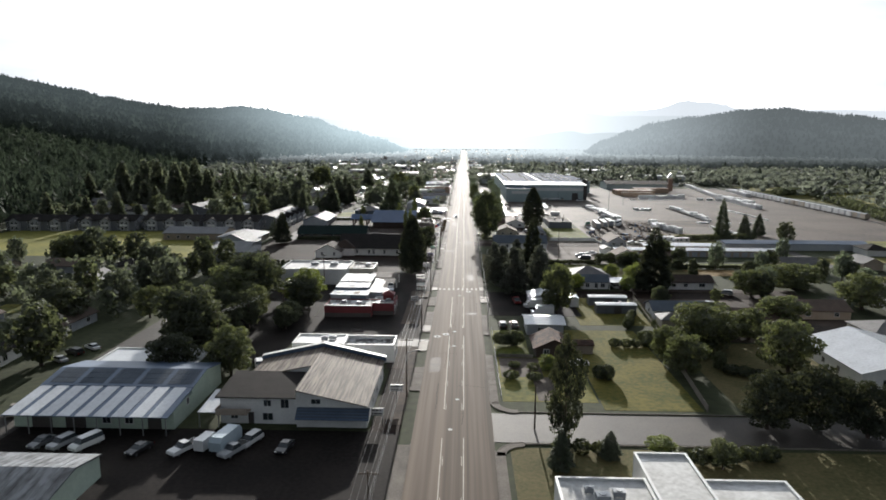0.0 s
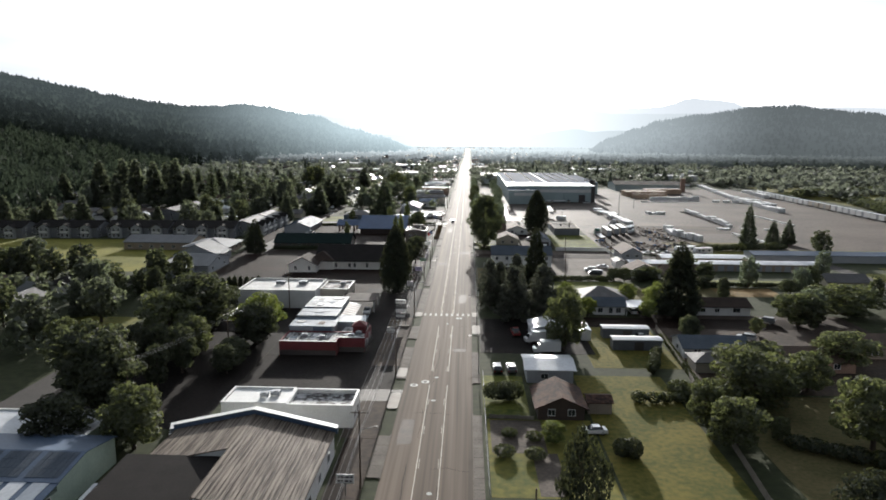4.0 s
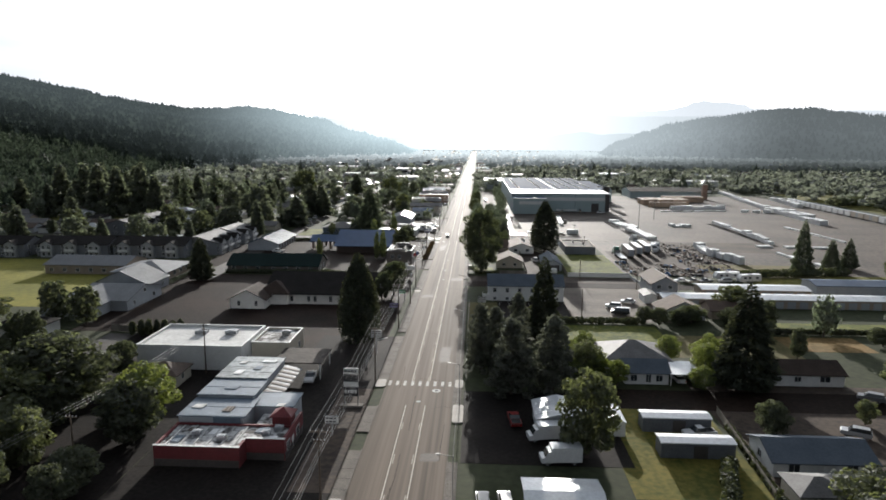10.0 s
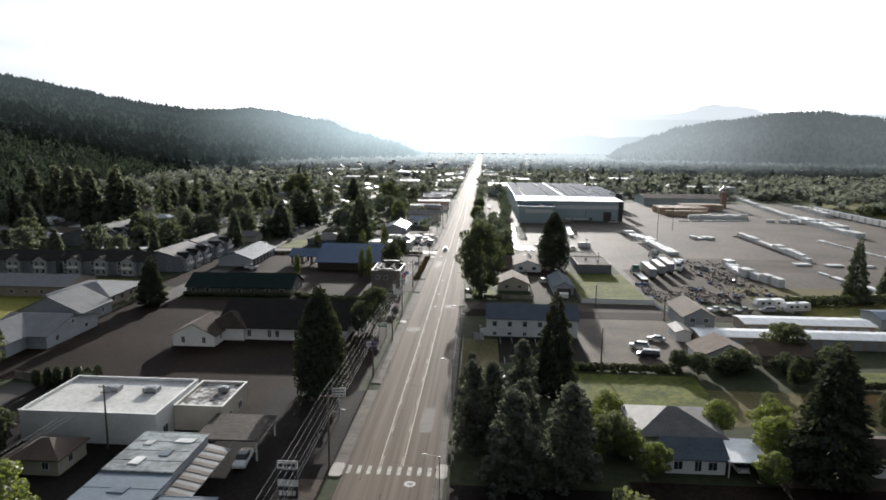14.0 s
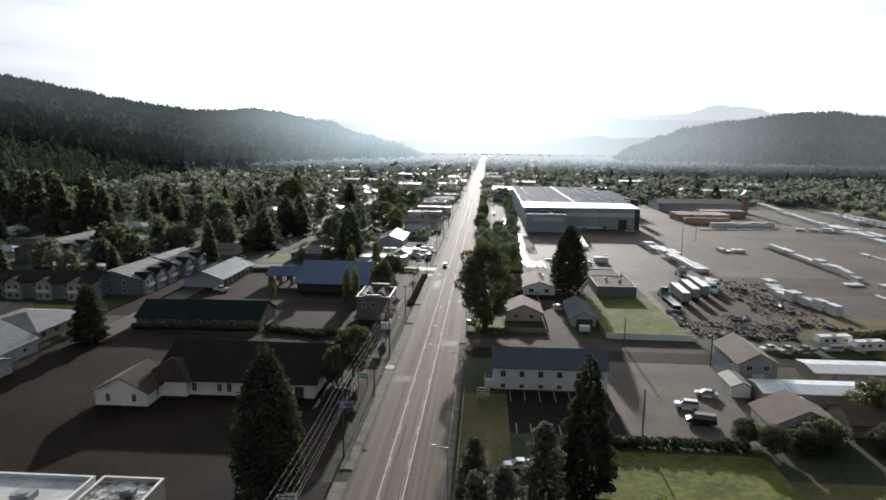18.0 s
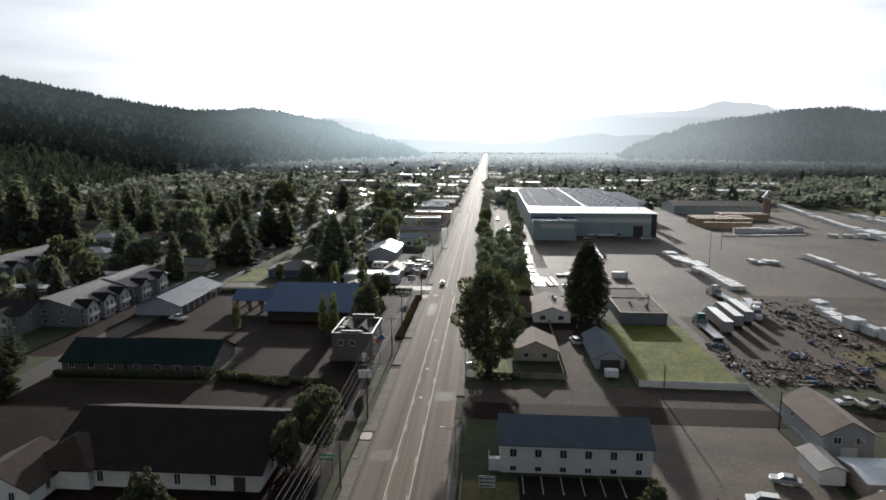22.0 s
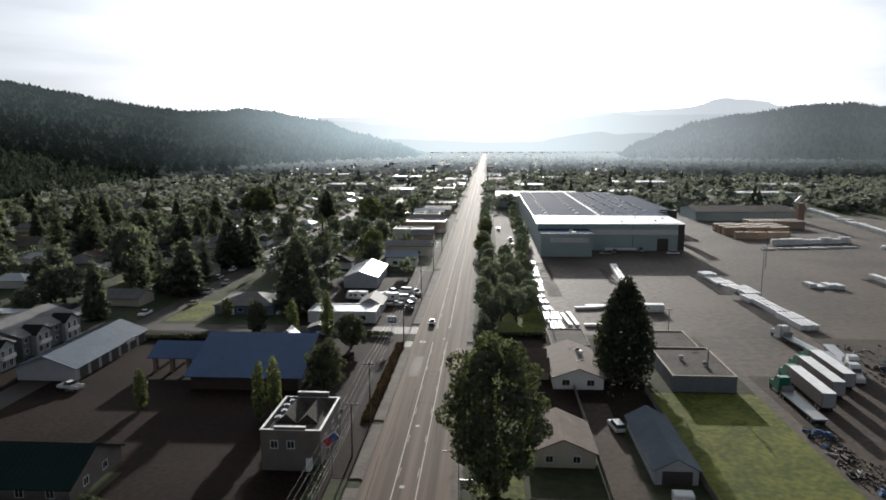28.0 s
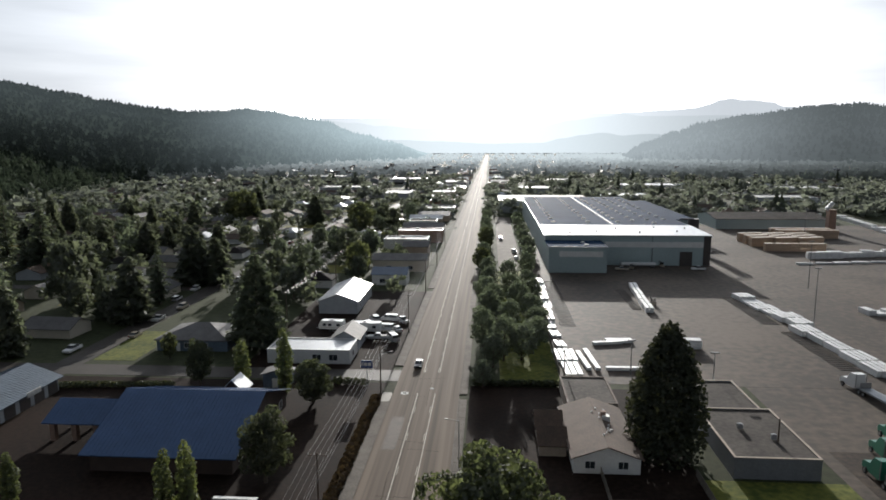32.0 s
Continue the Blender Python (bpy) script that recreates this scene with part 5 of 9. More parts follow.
# ---- buildings right of the road ----
flat_building("white flat roofed office block", 27, 34.6, 82, 103, 4.5, "white_wall", "membrane", 0.3)
flat_building("low white roofed wing with rooftop units", 14.5, 26.9, 82, 96.3, 4.0, "white_wall", "membrane", 0.3, units=[(20, 91, 1.8), (22.3, 92, 1.6), (18.5, 92.8, 1.2)])
flat_building("low white roofed wing beside trees", 34.7, 46, 82, 96.3, 4.0, "white_wall", "membrane", 0.3)
house("long white building with a pale metal roof", 83, 105, 141.5, 166, 3.5, 2.8, axis="y", wall="white_wall", top="white_metal", name="long_hall", category="hall", ribs=1.0, windows=[("W", 4, 1, 1.2, 1.2), ("W", 10, 1, 1.2, 1.2), ("W", 16, 1, 1.2, 1.2), ("S", 5, 1, 1.4, 1.2), ("S", 16, 1, 1.4, 1.2)])
house("run-down bungalow with a worn brown roof", 18.7, 27, 159, 168.5, 2.5, 1.9, axis="y", wall="shade_wall", top="rust_shingle", windows=[("S", 2.4, 0.9, 1.2, 1.1), ("S", 6, 0.9, 1.2, 1.1), ("W", 4, 0.9, 1.2, 1.1)], over=0.7)
house("brown garden shed with a flat-pitched roof", 28.2, 32.5, 162, 166, 2.2, 0.6, axis="x", wall="tan_wall", top="rust_shingle", name="garden_shed", category="shed", over=0.3)
house("grey bungalow under a bright white metal roof", 18.3, 27.8, 177.3, 186.2, 2.9, 0.8, axis="x", wall="grey_wall", top="white_metal", over=0.6, windows=[("S", 3.6, 0.9, 1.5, 1.1), ("W", 3, 0.9, 1.2, 1.1)], doors=[("E", 5, 0.9, 2.0)])
for x0, y0, d in ((40.3, 209.3, 3.2), (40.8, 199.7, 3.2)):
    house("long narrow shed with a rusty white roof", x0, x0 + 11.6, y0, y0 + d, 2.5, 0.25, axis="x", wall="shed_wall", top="white_metal", name="long_shed", category="shed", over=0.15, group="long sheds in the grass", doors=[("S", 6.2, 2.2, 2.1)], door_mat="dark_trim")
house("small workshop with a pale blue metal roof behind vans", 21.8, 30.5, 206.8, 215, 2.8, 1.0, axis="y", wall="grey_wall", top="white_metal", name="workshop", category="shed", over=0.3, ribs=0.9, windows=[("W", 3, 1, 1, 1)])
house("small white metal storage shed", 34.2, 36.8, 207, 214, 2.5, 0.5, axis="y", wall="white_wall", top="white_metal", name="storage_shed", category="shed", over=0.15)
house("grey ranch house with a long dark roof", 56, 71, 194.6, 203.5, 2.5, 1.7, axis="x", wall="white_wall", top="slate_blue", windows=[("S", 3, 0.9, 1.6, 1.2), ("S", 11.5, 0.9, 1.6, 1.2), ("W", 4, 0.9, 1.2, 1.1)], doors=[("S", 7.8, 1, 2.1)])
house("small outbuilding with a tan hip roof", 55.5, 62.5, 185, 191, 2.3, 1.3, "hip", wall="cream_wall", top="shingle", name="garage", category="garage")
house("white cottage front with a dark roof", 42.3, 51.2, 232.2, 239, 2.6, 1.7, axis="x", wall="white_wall", top="slate_blue", windows=[("S", 1.8, 0.7, 1.3, 1.3), ("S", 4.8, 0.5, 1.0, 1.6), ("S", 7, 0.7, 1.3, 1.3), ("W", 3, 0.9, 1.1, 1.2)])
house("cottage with a grey hip roof behind its front wing", 39.5, 53.5, 239.1, 251.5, 2.7, 2.7, "hip", wall="white_wall", top="shingle")
ob = thing("carport", "flat white carport beside a cottage", "canopy", pose(54.5, 235.3, 0))
part("roof", Geo().slab((-3.2, -4, 2.6), (3.2, -4, 2.6), (3.2, 4, 2.8), (-3.2, 4, 2.8), 0.12), M["white_metal"], ob)
for x, y in ((-3, -3.8), (3, -3.8), (3, 3.8), (-3, 3.8)):
    part("post", Geo().box(x - 0.07, x + 0.07, y - 0.07, y + 0.07, 0, 2.65), M["trim"], ob)
house("white ranch house with a dark low roof", 70.6, 87, 233, 242, 2.6, 1.6, axis="x", wall="white_wall", top="church_shingle", windows=[("S", 3, 1, 1.3, 1.1), ("S", 7, 1, 1.3, 1.1), ("S", 12.5, 1, 2.0, 1.2)], doors=[("S", 9.5, 1, 2.1)])
house("house with an ochre roof behind bushes", 96, 112, 196, 206, 2.6, 2.0, axis="x", wall="tan_wall", top="brown_shingle", windows=[("S", 4, 1, 1.3, 1.1), ("S", 12, 1, 1.3, 1.1)])
house("brown roofed house among bushes", 76, 90, 186, 195, 2.6, 1.9, axis="x", wall="brick_wall", top="brown_shingle", windows=[("S", 4, 1, 1.3, 1.1), ("S", 10, 1, 1.3, 1.1)])
house("house with a wide grey roof near trees", 104, 122, 172, 184, 2.7, 2.2, "hip", wall="cream_wall", top="shingle", windows=[("S", 4, 1, 1.3, 1.1), ("S", 12, 1, 1.3, 1.1)])

# white two-storey hall with slate blue roof
ob = house("white two-storey hall with a slate blue roof", 15.3, 38.8, 303, 313, 4.8, 2.7, axis="x", wall="white_wall", top="slate_blue", name="white_hall", category="hall", over=0.4,
           windows=row_windows("S", 23.5, 6, 2.7, 1.0, 1.3, 2.0, 21.5) + row_windows("S", 23.5, 6, 0.35, 0.9, 0.8, 2.0, 21.5) + [("W", 3, 2.7, 1, 1.3), ("W", 7, 2.7, 1, 1.3)])
part("porch", Geo().box(-13.6, -11.75, -4.6, -1.6, 0, 1.0).box(-13.6, -13.5, -4.6, -1.6, 1.0, 2.0).box(-13.6, -11.75, -4.6, -4.5, 1.0, 2.0), M["white_wall"], ob)
house("grey two-storey house with a dark gable", 68.2, 76.3, 311, 326, 4.6, 2.2, axis="y", wall="grey_wall", top="brown_shingle", over=0.7, windows=[("S", 2.2, 2.9, 1.2, 1.1), ("S", 5.8, 2.9, 1.2, 1.1), ("W", 4, 2.9, 1.0, 1.2), ("W", 10, 2.9, 1.0, 1.2)], doors=[("S", 4.2, 2.6, 2.2)])
house("small grey lean-to shed beside the two-storey house", 63.8, 67.6, 302.5, 309.5, 2.5, 0.7, axis="y", wall="white_wall", top="shingle", name="garden_shed", category="shed")
for x0, x1, y0, y1, top in ((68.5, 141, 298.5, 306, "white_metal"), (84.5, 118.5, 311.5, 320, "white_metal")):
    house("long row of storage units with a pale sheet roof", x0, x1, y0, y1, 2.7, 0.5, axis="x", wall="tan_wall", top=top, name="storage_units", category="storage building", over=0.4, ribs=3.0, group="storage rows",
          doors=[("S", 2.2 + i * 3.6, 2.4, 2.1) for i in range(int((x1 - x0) / 3.6))], door_mat="grey_wall")
house("long storage building with a dull dark roof", 124, 190, 318.5, 329, 3, 0.9, axis="x", wall="grey_wall", top="blue_metal", name="storage_units", category="storage building", over=0.4, group="storage rows")
house("bungalow with a broad grey gable roof beside storage rows", 64.0, 76.0, 283.8, 293.0, 2.4, 2.8, axis="y", wall="white_wall", top="tan_shingle", windows=[("S", 3.2, 1, 1.2, 1.2), ("S", 9, 1, 1.4, 1.3)], over=0.6)
house("brown roofed side wing of a bungalow", 78.2, 90, 285, 293.5, 2.5, 1.8, axis="x", wall="tan_wall", top="brown_shingle")
house("small house with a tan gable roof", 19.4, 29.8, 357.5, 369.5, 2.6, 2.3, axis="y", wall="cream_wall", top="tan_shingle", windows=[("S", 3, 0.9, 1.1, 1.1), ("S", 7.4, 0.9, 1.1, 1.1), ("W", 5, 0.9, 1.2, 1.1)])
house("long dark roofed outbuilding with an open front", 38.0, 44.6, 353, 373, 2.5, 1.8, axis="y", wall="grey_wall", top="slate_blue", name="outbuilding", category="outbuilding", doors=[("S", 3.4, 4.6, 2.2)], door_mat="dark_trim")
ob = house("white fronted house with a patched brown roof", 26.5, 37, 392, 412, 2.7, 1.9, axis="y", wall="white_wall", top="brown_shingle", chimney=(33, 404), windows=[("S", 2.6, 0.9, 1.5, 1.2), ("S", 7.8, 0.9, 1.5, 1.2)], doors=[("S", 5.2, 1, 2.1)])
part("roof_box", Geo().box(1.0, 2.3, 1.0, 2.2, 3.9, 4.9), M["trim"], ob, "white rooftop cooler box")
rng_stone = random.Random(6)
for i in range(16):
    u, v = rng_stone.uniform(-0.8, 2.6), rng_stone.uniform(-6, 6)
    w = rng_stone.uniform(0.08, 0.17)
    z = 2.7 + 1.9 * (1 - abs(u) / 5.25) + 0.15
    part("roof_stone", Geo().prism([(u - w, v - w, z), (u + w, v - w * 0.8, z), (u + w * 0.8, v + w, z), (u - w, v + w * 0.9, z)], (0, 0, 0.2)), M["white_wall"], ob, "pale loose block on the roof")
for y0 in (397.5, 404.5):
    house("low side wing with a brown gable roof", 21.5, 26.0, y0, y0 + 6.0, 2.0, 1.9, axis="x", wall="tan_wall", top="brown_shingle", name="side_wing", category="house", over=0.35)
flat_building("small dark roofed store behind the house", 28, 37.5, 413.5, 428, 3.0, "tan_wall", "grey_membrane", 0.1, cap="brown_shingle")
sheet("driveway", 24, 40, 384.5, 391.5, 0.034, "lot", "dark paved forecourt before a house", "ground")
ob = thing("utility_trailer", "small white box trailer beside a fence", "trailer", pose(40.6, 347.2, 0.0, 0, 0, 88))
part("body", Geo().prism([(-1.0, -1.4, 0.5), (1.0, -1.4, 0.5), (1.0, -1.4, 1.9), (0.7, -1.4, 2.05), (-0.7, -1.4, 2.05), (-1.0, -1.4, 1.9)], (0, 2.8, 0)), M["white_wall"], ob)
for u in (-0.9, 0.9):
    part("wheel", Geo().tube((u - 0.1, 0, 0.3), (u + 0.1, 0, 0.3), 0.3, n=12), M["black"], ob)
# painted bays
for x in (18.7, 21.6, 24.6, 27.7, 30.7, 33.7):
    single("parking_line", Geo().box(x - 0.06, x + 0.06, 296.6, 302.0, 0.02, 0.038), M["paint"], "worn white parking bay line", "road marking", group="parking lines")
for x in (19.3, 21.9, 24.5, 27.1, 29.7, 32.3):
    single("parking_line", Geo().box(x - 0.06, x + 0.06, 281.4, 286.0, 0.02, 0.038), M["paint"], "worn white parking bay line", "road marking", group="parking lines")
flat_building("low flat roofed block building beside the lawn", 51.2, 64.4, 391.8, 411.5, 3.5, "flat_wall", "grey_membrane", 0.15, units=[(56, 403, 0.9), (60, 399, 0.8)], cap="tan_wall")
flat_building("rear section of the flat roofed block building", 51.4, 63.5, 412, 428, 2.8, "grey_wall", "grey_membrane", 0.15, cap="tan_wall")


def warehouse():
    ob = thing("warehouse", "huge grey-green metal warehouse with rows of skylights", "warehouse", pose(0, 0, 0))
    part("wall", Geo().box(37.0, 106.6, 575.5, 775, 0, 12.7), M["teal_wall"], ob)
    part("roof", Geo().box(36.7, 106.9, 606.6, 775.4, 12.7, 13.4), M["solar_roof"], ob, "dark blue-grey metal roof")
    part("front_roof", Geo().slab((36.2, 575.0, 13.1), (106.9, 575.0, 13.1), (106.9, 606.6, 13.6), (36.2, 606.6, 13.6), 0.4), M["white_metal"], ob, "bright white front roof strip")
    part("ridge_vent", Geo().box(70.8, 71.8, 606.7, 774, 13.4, 13.8), M["white_metal"], ob, "white ridge vent")
    part("edge_trim", Geo().box(36.4, 36.7, 606.6, 775, 12.6, 13.5), M["white_metal"], ob, "pale roof edge")
    part("band", Geo().box(62.4, 103.5, 575.2, 575.5, 7.8, 10.2), M["white_wall"], ob, "lighter wall band")
    part("panel_seam", Geo().box(82.2, 82.4, 575.3, 575.5, 0.1, 12.6), M["dark_trim"], ob)
    sky_mesh = Geo().prism([(-1.0, -0.6, 0), (1.0, -0.6, 0), (0.8, -0.6, 0.45), (-0.8, -0.6, 0.45)], (0, 1.2, 0)).mesh("skylight", M["trim"])
    for x, y0 in ((44.4, 620), (61.4, 620), (75.8, 620), (84.5, 627), (92.8, 617), (100.8, 632)):
        for k in range(11 if y0 < 627 else 10):
            part("skylight", sky_mesh, None, ob, at=pose(x, y0 + k * 14.4, 13.4))
    for x, y in ((48, 580.5), (60, 584), (78, 581), (95, 585), (53, 597), (70, 594), (88, 598), (101, 595)):
        part("roof_vent", Geo().tube((x, y, 13.0), (x, y, 13.95), 0.4, 0.32, 10), M["steel"], ob, "small grey roof vent")
    part("annex", Geo().box(37.0, 60.2, 557.4, 575.4, 0, 10.4), M["teal_wall"], ob, "lower front annex")
    part("annex_roof", Geo().box(36.7, 60.5, 557.1, 575.2, 10.4, 10.7), M["solar_roof"], ob, "dark annex roof with a pale edge")
    part("annex_edge", Geo().box(36.6, 60.6, 556.95, 557.1, 10.35, 10.75), M["white_metal"], ob)
    for x, y in ((52.5, 561.5), (52.0, 568.5)):
        part("annex_skylight", sky_mesh, None, ob, at=pose(x, y, 10.7))
    part("annex_panel", Geo().box(41.2, 58.6, 557.15, 557.4, 6.6, 8.8), M["white_wall"], ob, "pale sliding wall panel")
    part("end_panel", Geo().box(103.6, 106.5, 575.2, 575.5, 0.2, 12.6), M["dark_trim"], ob, "dark brown end wall panel")
    for x in (96.5,):
        part("door", Geo().box(x - 2.6, x + 2.6, 575.3, 575.5, 0.05, 6.0), M["dark_trim"], ob, "dark open loading door")
    part("side_wing", Geo().box(107.0, 124, 655, 775, 0, 10.5), M["teal_wall"], ob)
    part("side_wing_roof", Geo().box(106.95, 124.4, 654.6, 775.4, 10.5, 10.8), M["solar_roof"], ob)
    return ob


def flatbed(x, y, turn, label):
    """A parked flatbed trailer with a bundled load."""
    ob = thing("flatbed_trailer", label, "trailer", pose(x, y, ground_z(x, y), 0, 0, turn))
    part("deck", Geo().box(-1.25, 1.25, -7.5, 7.5, 1.0, 1.3), M["bare_metal"], ob)
    part("load", Geo().box(-1.1, 1.1, -7.2, 7.0, 1.3, 2.0), M["wrap"], ob, "white wrapped load")
    add_wheels(ob, [(s * 1.0, t) for s in (-1, 1) for t in (-6.4, -5.2)], 0.5, 0.3)


warehouse()
flat_building("white roofed hall beyond the warehouse", 20, 90, 790, 850, 9, "grey_wall", "membrane", 0.2)
house("open shed with a dull roof in the lumber yard", 150, 215, 700, 735, 6, 2.5, axis="x", wall="teal_wall", top="grey_membrane", name="yard_shed", category="shed")

# ---- trees ----


def leaf_cloud(rng, centres, radii, n, size, flat=0.0):
    """n leaf sprays, small bent cards near the surface of lumps; returns vertices and quads."""
    centres, radii = np.array(centres), np.array(radii)
    weight = (radii ** 2).mean(1)
    pick = rng.choice(len(centres), n, p=weight / weight.sum())
    d = rng.normal(size=(n, 3))
    d /= np.linalg.norm(d, axis=1)[:, None]
    r = rng.uniform(0.55, 1.08, n) ** 0.6
    p = centres[pick] + d * radii[pick] * r[:, None]
    nrm = d + rng.normal(size=(n, 3)) * 0.6
    nrm[:, 2] += flat
    nrm /= np.linalg.norm(nrm, axis=1)[:, None]
    u = np.cross(nrm, rng.normal(size=(n, 3)))
    u /= np.linalg.norm(u, axis=1)[:, None]
    v = np.cross(nrm, u)
    s = size * rng.uniform(0.55, 1.35, (n, 1))
    quad = np.stack([p - u * s * 0.5 - v * s * 0.2, p + u * s * 0.1 - v * s * 0.5, p + u * s * 0.5 + v * s * 0.25, p - u * s * 0.15 + v * s * 0.5], 1)
    quad[:, 2] += nrm * s * 0.15
    return quad.reshape(-1, 3), np.arange(4 * n).reshape(-1, 4)


def pydata(name, v, f, mat):
    me = bpy.data.meshes.new(name)
    me.from_pydata(v.tolist(), [], f.tolist())
    me.materials.append(mat)
    me.update()
    return me


def broad_tree(seed, mat, n=2600, leaf=0.62, open_base=0.10, lumps=24):
    """A leafy tree 10 m high and about 8 m wide: tapered trunk, limbs, and a full uneven crown of leaf clumps."""
    rng = np.random.default_rng(seed)
    g = Geo().tube((0, 0, -0.2), (0.1, 0, 2.0), 0.30, 0.22, 8).tube((0.1, 0, 2.0), (0.25, 0.1, 5.5), 0.22, 0.10, 7).tube((0.25, 0.1, 5.5), (0.1, 0.2, 8.6), 0.10, 0.03, 5)
    low = 10 * open_base
    mid, half = (9.3 + low) / 2, (9.3 - low) / 2
    centres, radii = [(0, 0, mid)], [(2.5, 2.5, half * 0.85)]
    for i in range(lumps):
        h = 1 - 2 * (i + 0.5) / lumps
        a = i * 2.39996 + rng.uniform(-0.3, 0.3)
        out = math.sqrt(1 - h * h) * rng.uniform(0.8, 1.12) * (1.0 if h > 0 else 1.08)
        c = (2.75 * out * math.cos(a), 2.75 * out * math.sin(a), mid + half * 0.86 * h + rng.uniform(-0.4, 0.4))
        k = rng.uniform(0.7, 1.3) * (24 / lumps) ** 0.4
        centres.append(c)
        radii.append((k * 1.1, k * 1.1, k * 0.9))
        if i % 3 == 0:
            g.tube((0.12, 0.02, max(1.4, c[2] * 0.55)), (c[0] * 0.8, c[1] * 0.8, c[2] - 0.2), 0.08, 0.03, 5)
    v, f = leaf_cloud(rng, centres, radii, n, leaf)
    return g.mesh("trunk", M["bark"]), pydata("crown", v, f, mat)


def fir_tree(seed, mat, n_levels=28, spread=2.0, dense=1.0, blunt=0.0):
    """A conifer 10 m high: whorls of drooping branch sprays round a straight trunk."""
    rng = np.random.default_rng(seed)
    g = Geo().tube((0, 0, -0.2), (0, 0, 9.7), 0.17, 0.02, 7)
    vs, fs = [], []
    for k in range(n_levels):
        s = k / (n_levels - 1)
        z = 0.7 + 9.2 * s + rng.uniform(-0.12, 0.12)
        reach = spread * ((1 - s) ** (0.8 - 0.35 * blunt)) * rng.uniform(0.6, 1.15) + 0.08
        reach *= min(1.0, 0.6 + s * (2.0 if blunt else 3.5))
        m = max(4, int((7 + 6 * (1 - s)) * dense))
        for j in range(m):
            a = 2 * math.pi * (j + rng.uniform(0, 0.9)) / m + k * 1.3
            L = reach * rng.uniform(0.45, 1.2)
            ux, uy = math.cos(a), math.sin(a)
            droop = -0.22 * L + rng.uniform(-0.2, 0.3)
            w = 0.10 + 0.13 * L
            for t0, wide in ((0.1, 0.6), (0.34, 1.0), (0.56, 1.0), (0.78, 0.7)):
                t1 = t0 + 0.27
                kink = rng.uniform(-0.25, 0.25)
                ca, sa = math.cos(kink), math.sin(kink)
                vx, vy = ux * ca - uy * sa, ux * sa + uy * ca
                p0 = np.array((ux * L * t0, uy * L * t0, z + droop * t0))
                p1 = p0 + np.array((vx * L * 0.27, vy * L * 0.27, droop * 0.27 + rng.uniform(-0.09, 0.06)))
                side = np.array((-vy, vx, rng.uniform(-0.9, 0.9))) * w * wide
                i0 = len(vs)
                vs += [p0 - side * 0.5, p1 - side, p1 + side * rng.uniform(0.5, 1.1), p0 + side * 0.6]
                fs.append((i0, i0 + 1, i0 + 2, i0 + 3))
    return g.mesh("trunk", M["bark"]), pydata("crown", np.array(vs), np.array(fs), mat)


def bushy_conifer(seed, mat, n=7000, leaf=0.24, spread=2.3, full=0.8):
    """A conifer 10 m high with a soft ragged cone of fine sprays."""
    rng = np.random.default_rng(seed)
    g = Geo().tube((0, 0, -0.2), (0, 0, 9.6), 0.18, 0.02, 7)
    s = 1 - np.sqrt(rng.uniform(0, 1, n))
    s = np.clip(s * 0.97, 0, 0.985)
    a = rng.uniform(0, 2 * math.pi, n)
    tier = 0.84 + 0.16 * np.sin(s * 46 + 2 * np.sin(3 * a)) + 0.10 * np.sin(a * 5 + s * 21)
    reach = spread * (1 - s) ** full * np.minimum(1.0, 0.62 + 4 * s) * tier
    r = reach * rng.uniform(0.35, 1.08, n) ** 0.5
    p = np.stack([r * np.cos(a), r * np.sin(a), 0.5 + 9.5 * s - 0.12 * r], 1)
    u = np.stack([np.cos(a), np.sin(a), rng.uniform(-0.6, 0.1, n)], 1) + rng.normal(size=(n, 3)) * 0.3
    u /= np.linalg.norm(u, axis=1)[:, None]
    v = np.cross(u, rng.normal(size=(n, 3)) * 0.7 + np.array((0, 0, 1.0)))
    v /= np.linalg.norm(v, axis=1)[:, None]
    k = leaf * rng.uniform(0.6, 1.4, (n, 1))
    quad = np.stack([p - u * k * 0.6 - v * k * 0.15, p + u * k * 0.1 - v * k * 0.4, p + u * k * 0.8, p - u * k * 0.05 + v * k * 0.4], 1)
    return g.mesh("trunk", M["bark"]), pydata("crown", quad.reshape(-1, 3), np.arange(4 * n).reshape(-1, 4), mat)


def shaggy_tree(seed, mat):
    """A loose conifer 10 m high: drooping clumps round a trunk, with gaps and a ragged rounded point."""
    rng = np.random.default_rng(seed)
    g = Geo().tube((0, 0, -0.2), (0, 0, 9.4), 0.2, 0.03, 7)
    centres, radii = [], []
    for i in range(84):
        s = (i + rng.uniform(0, 1)) / 84
        a = i * 2.4 + rng.uniform(-0.4, 0.4)
        r = 2.5 * (1 - s) ** 0.62 * min(1.0, 0.75 + 2 * s) * rng.uniform(0.55, 1.05)
        centres.append((r * math.cos(a), r * math.sin(a), 0.5 + 9.3 * s - 0.1 * r))
        k = rng.uniform(0.28, 0.6)
        radii.append((k * 1.15, k * 1.15, k * 0.85))
        if i % 4 == 0:
            g.tube((0, 0, 0.6 + 9.1 * s), centres[-1], 0.04, 0.015, 4)
    for z in (2, 4, 6):
        centres.append((0, 0, z))
        radii.append((1.9 - 0.2 * z, 1.9 - 0.2 * z, 1.4))
    v, f = leaf_cloud(rng, centres, radii, 8000, 0.24)
    return g.mesh("trunk", M["bark"]), pydata("crown", v, f, mat)


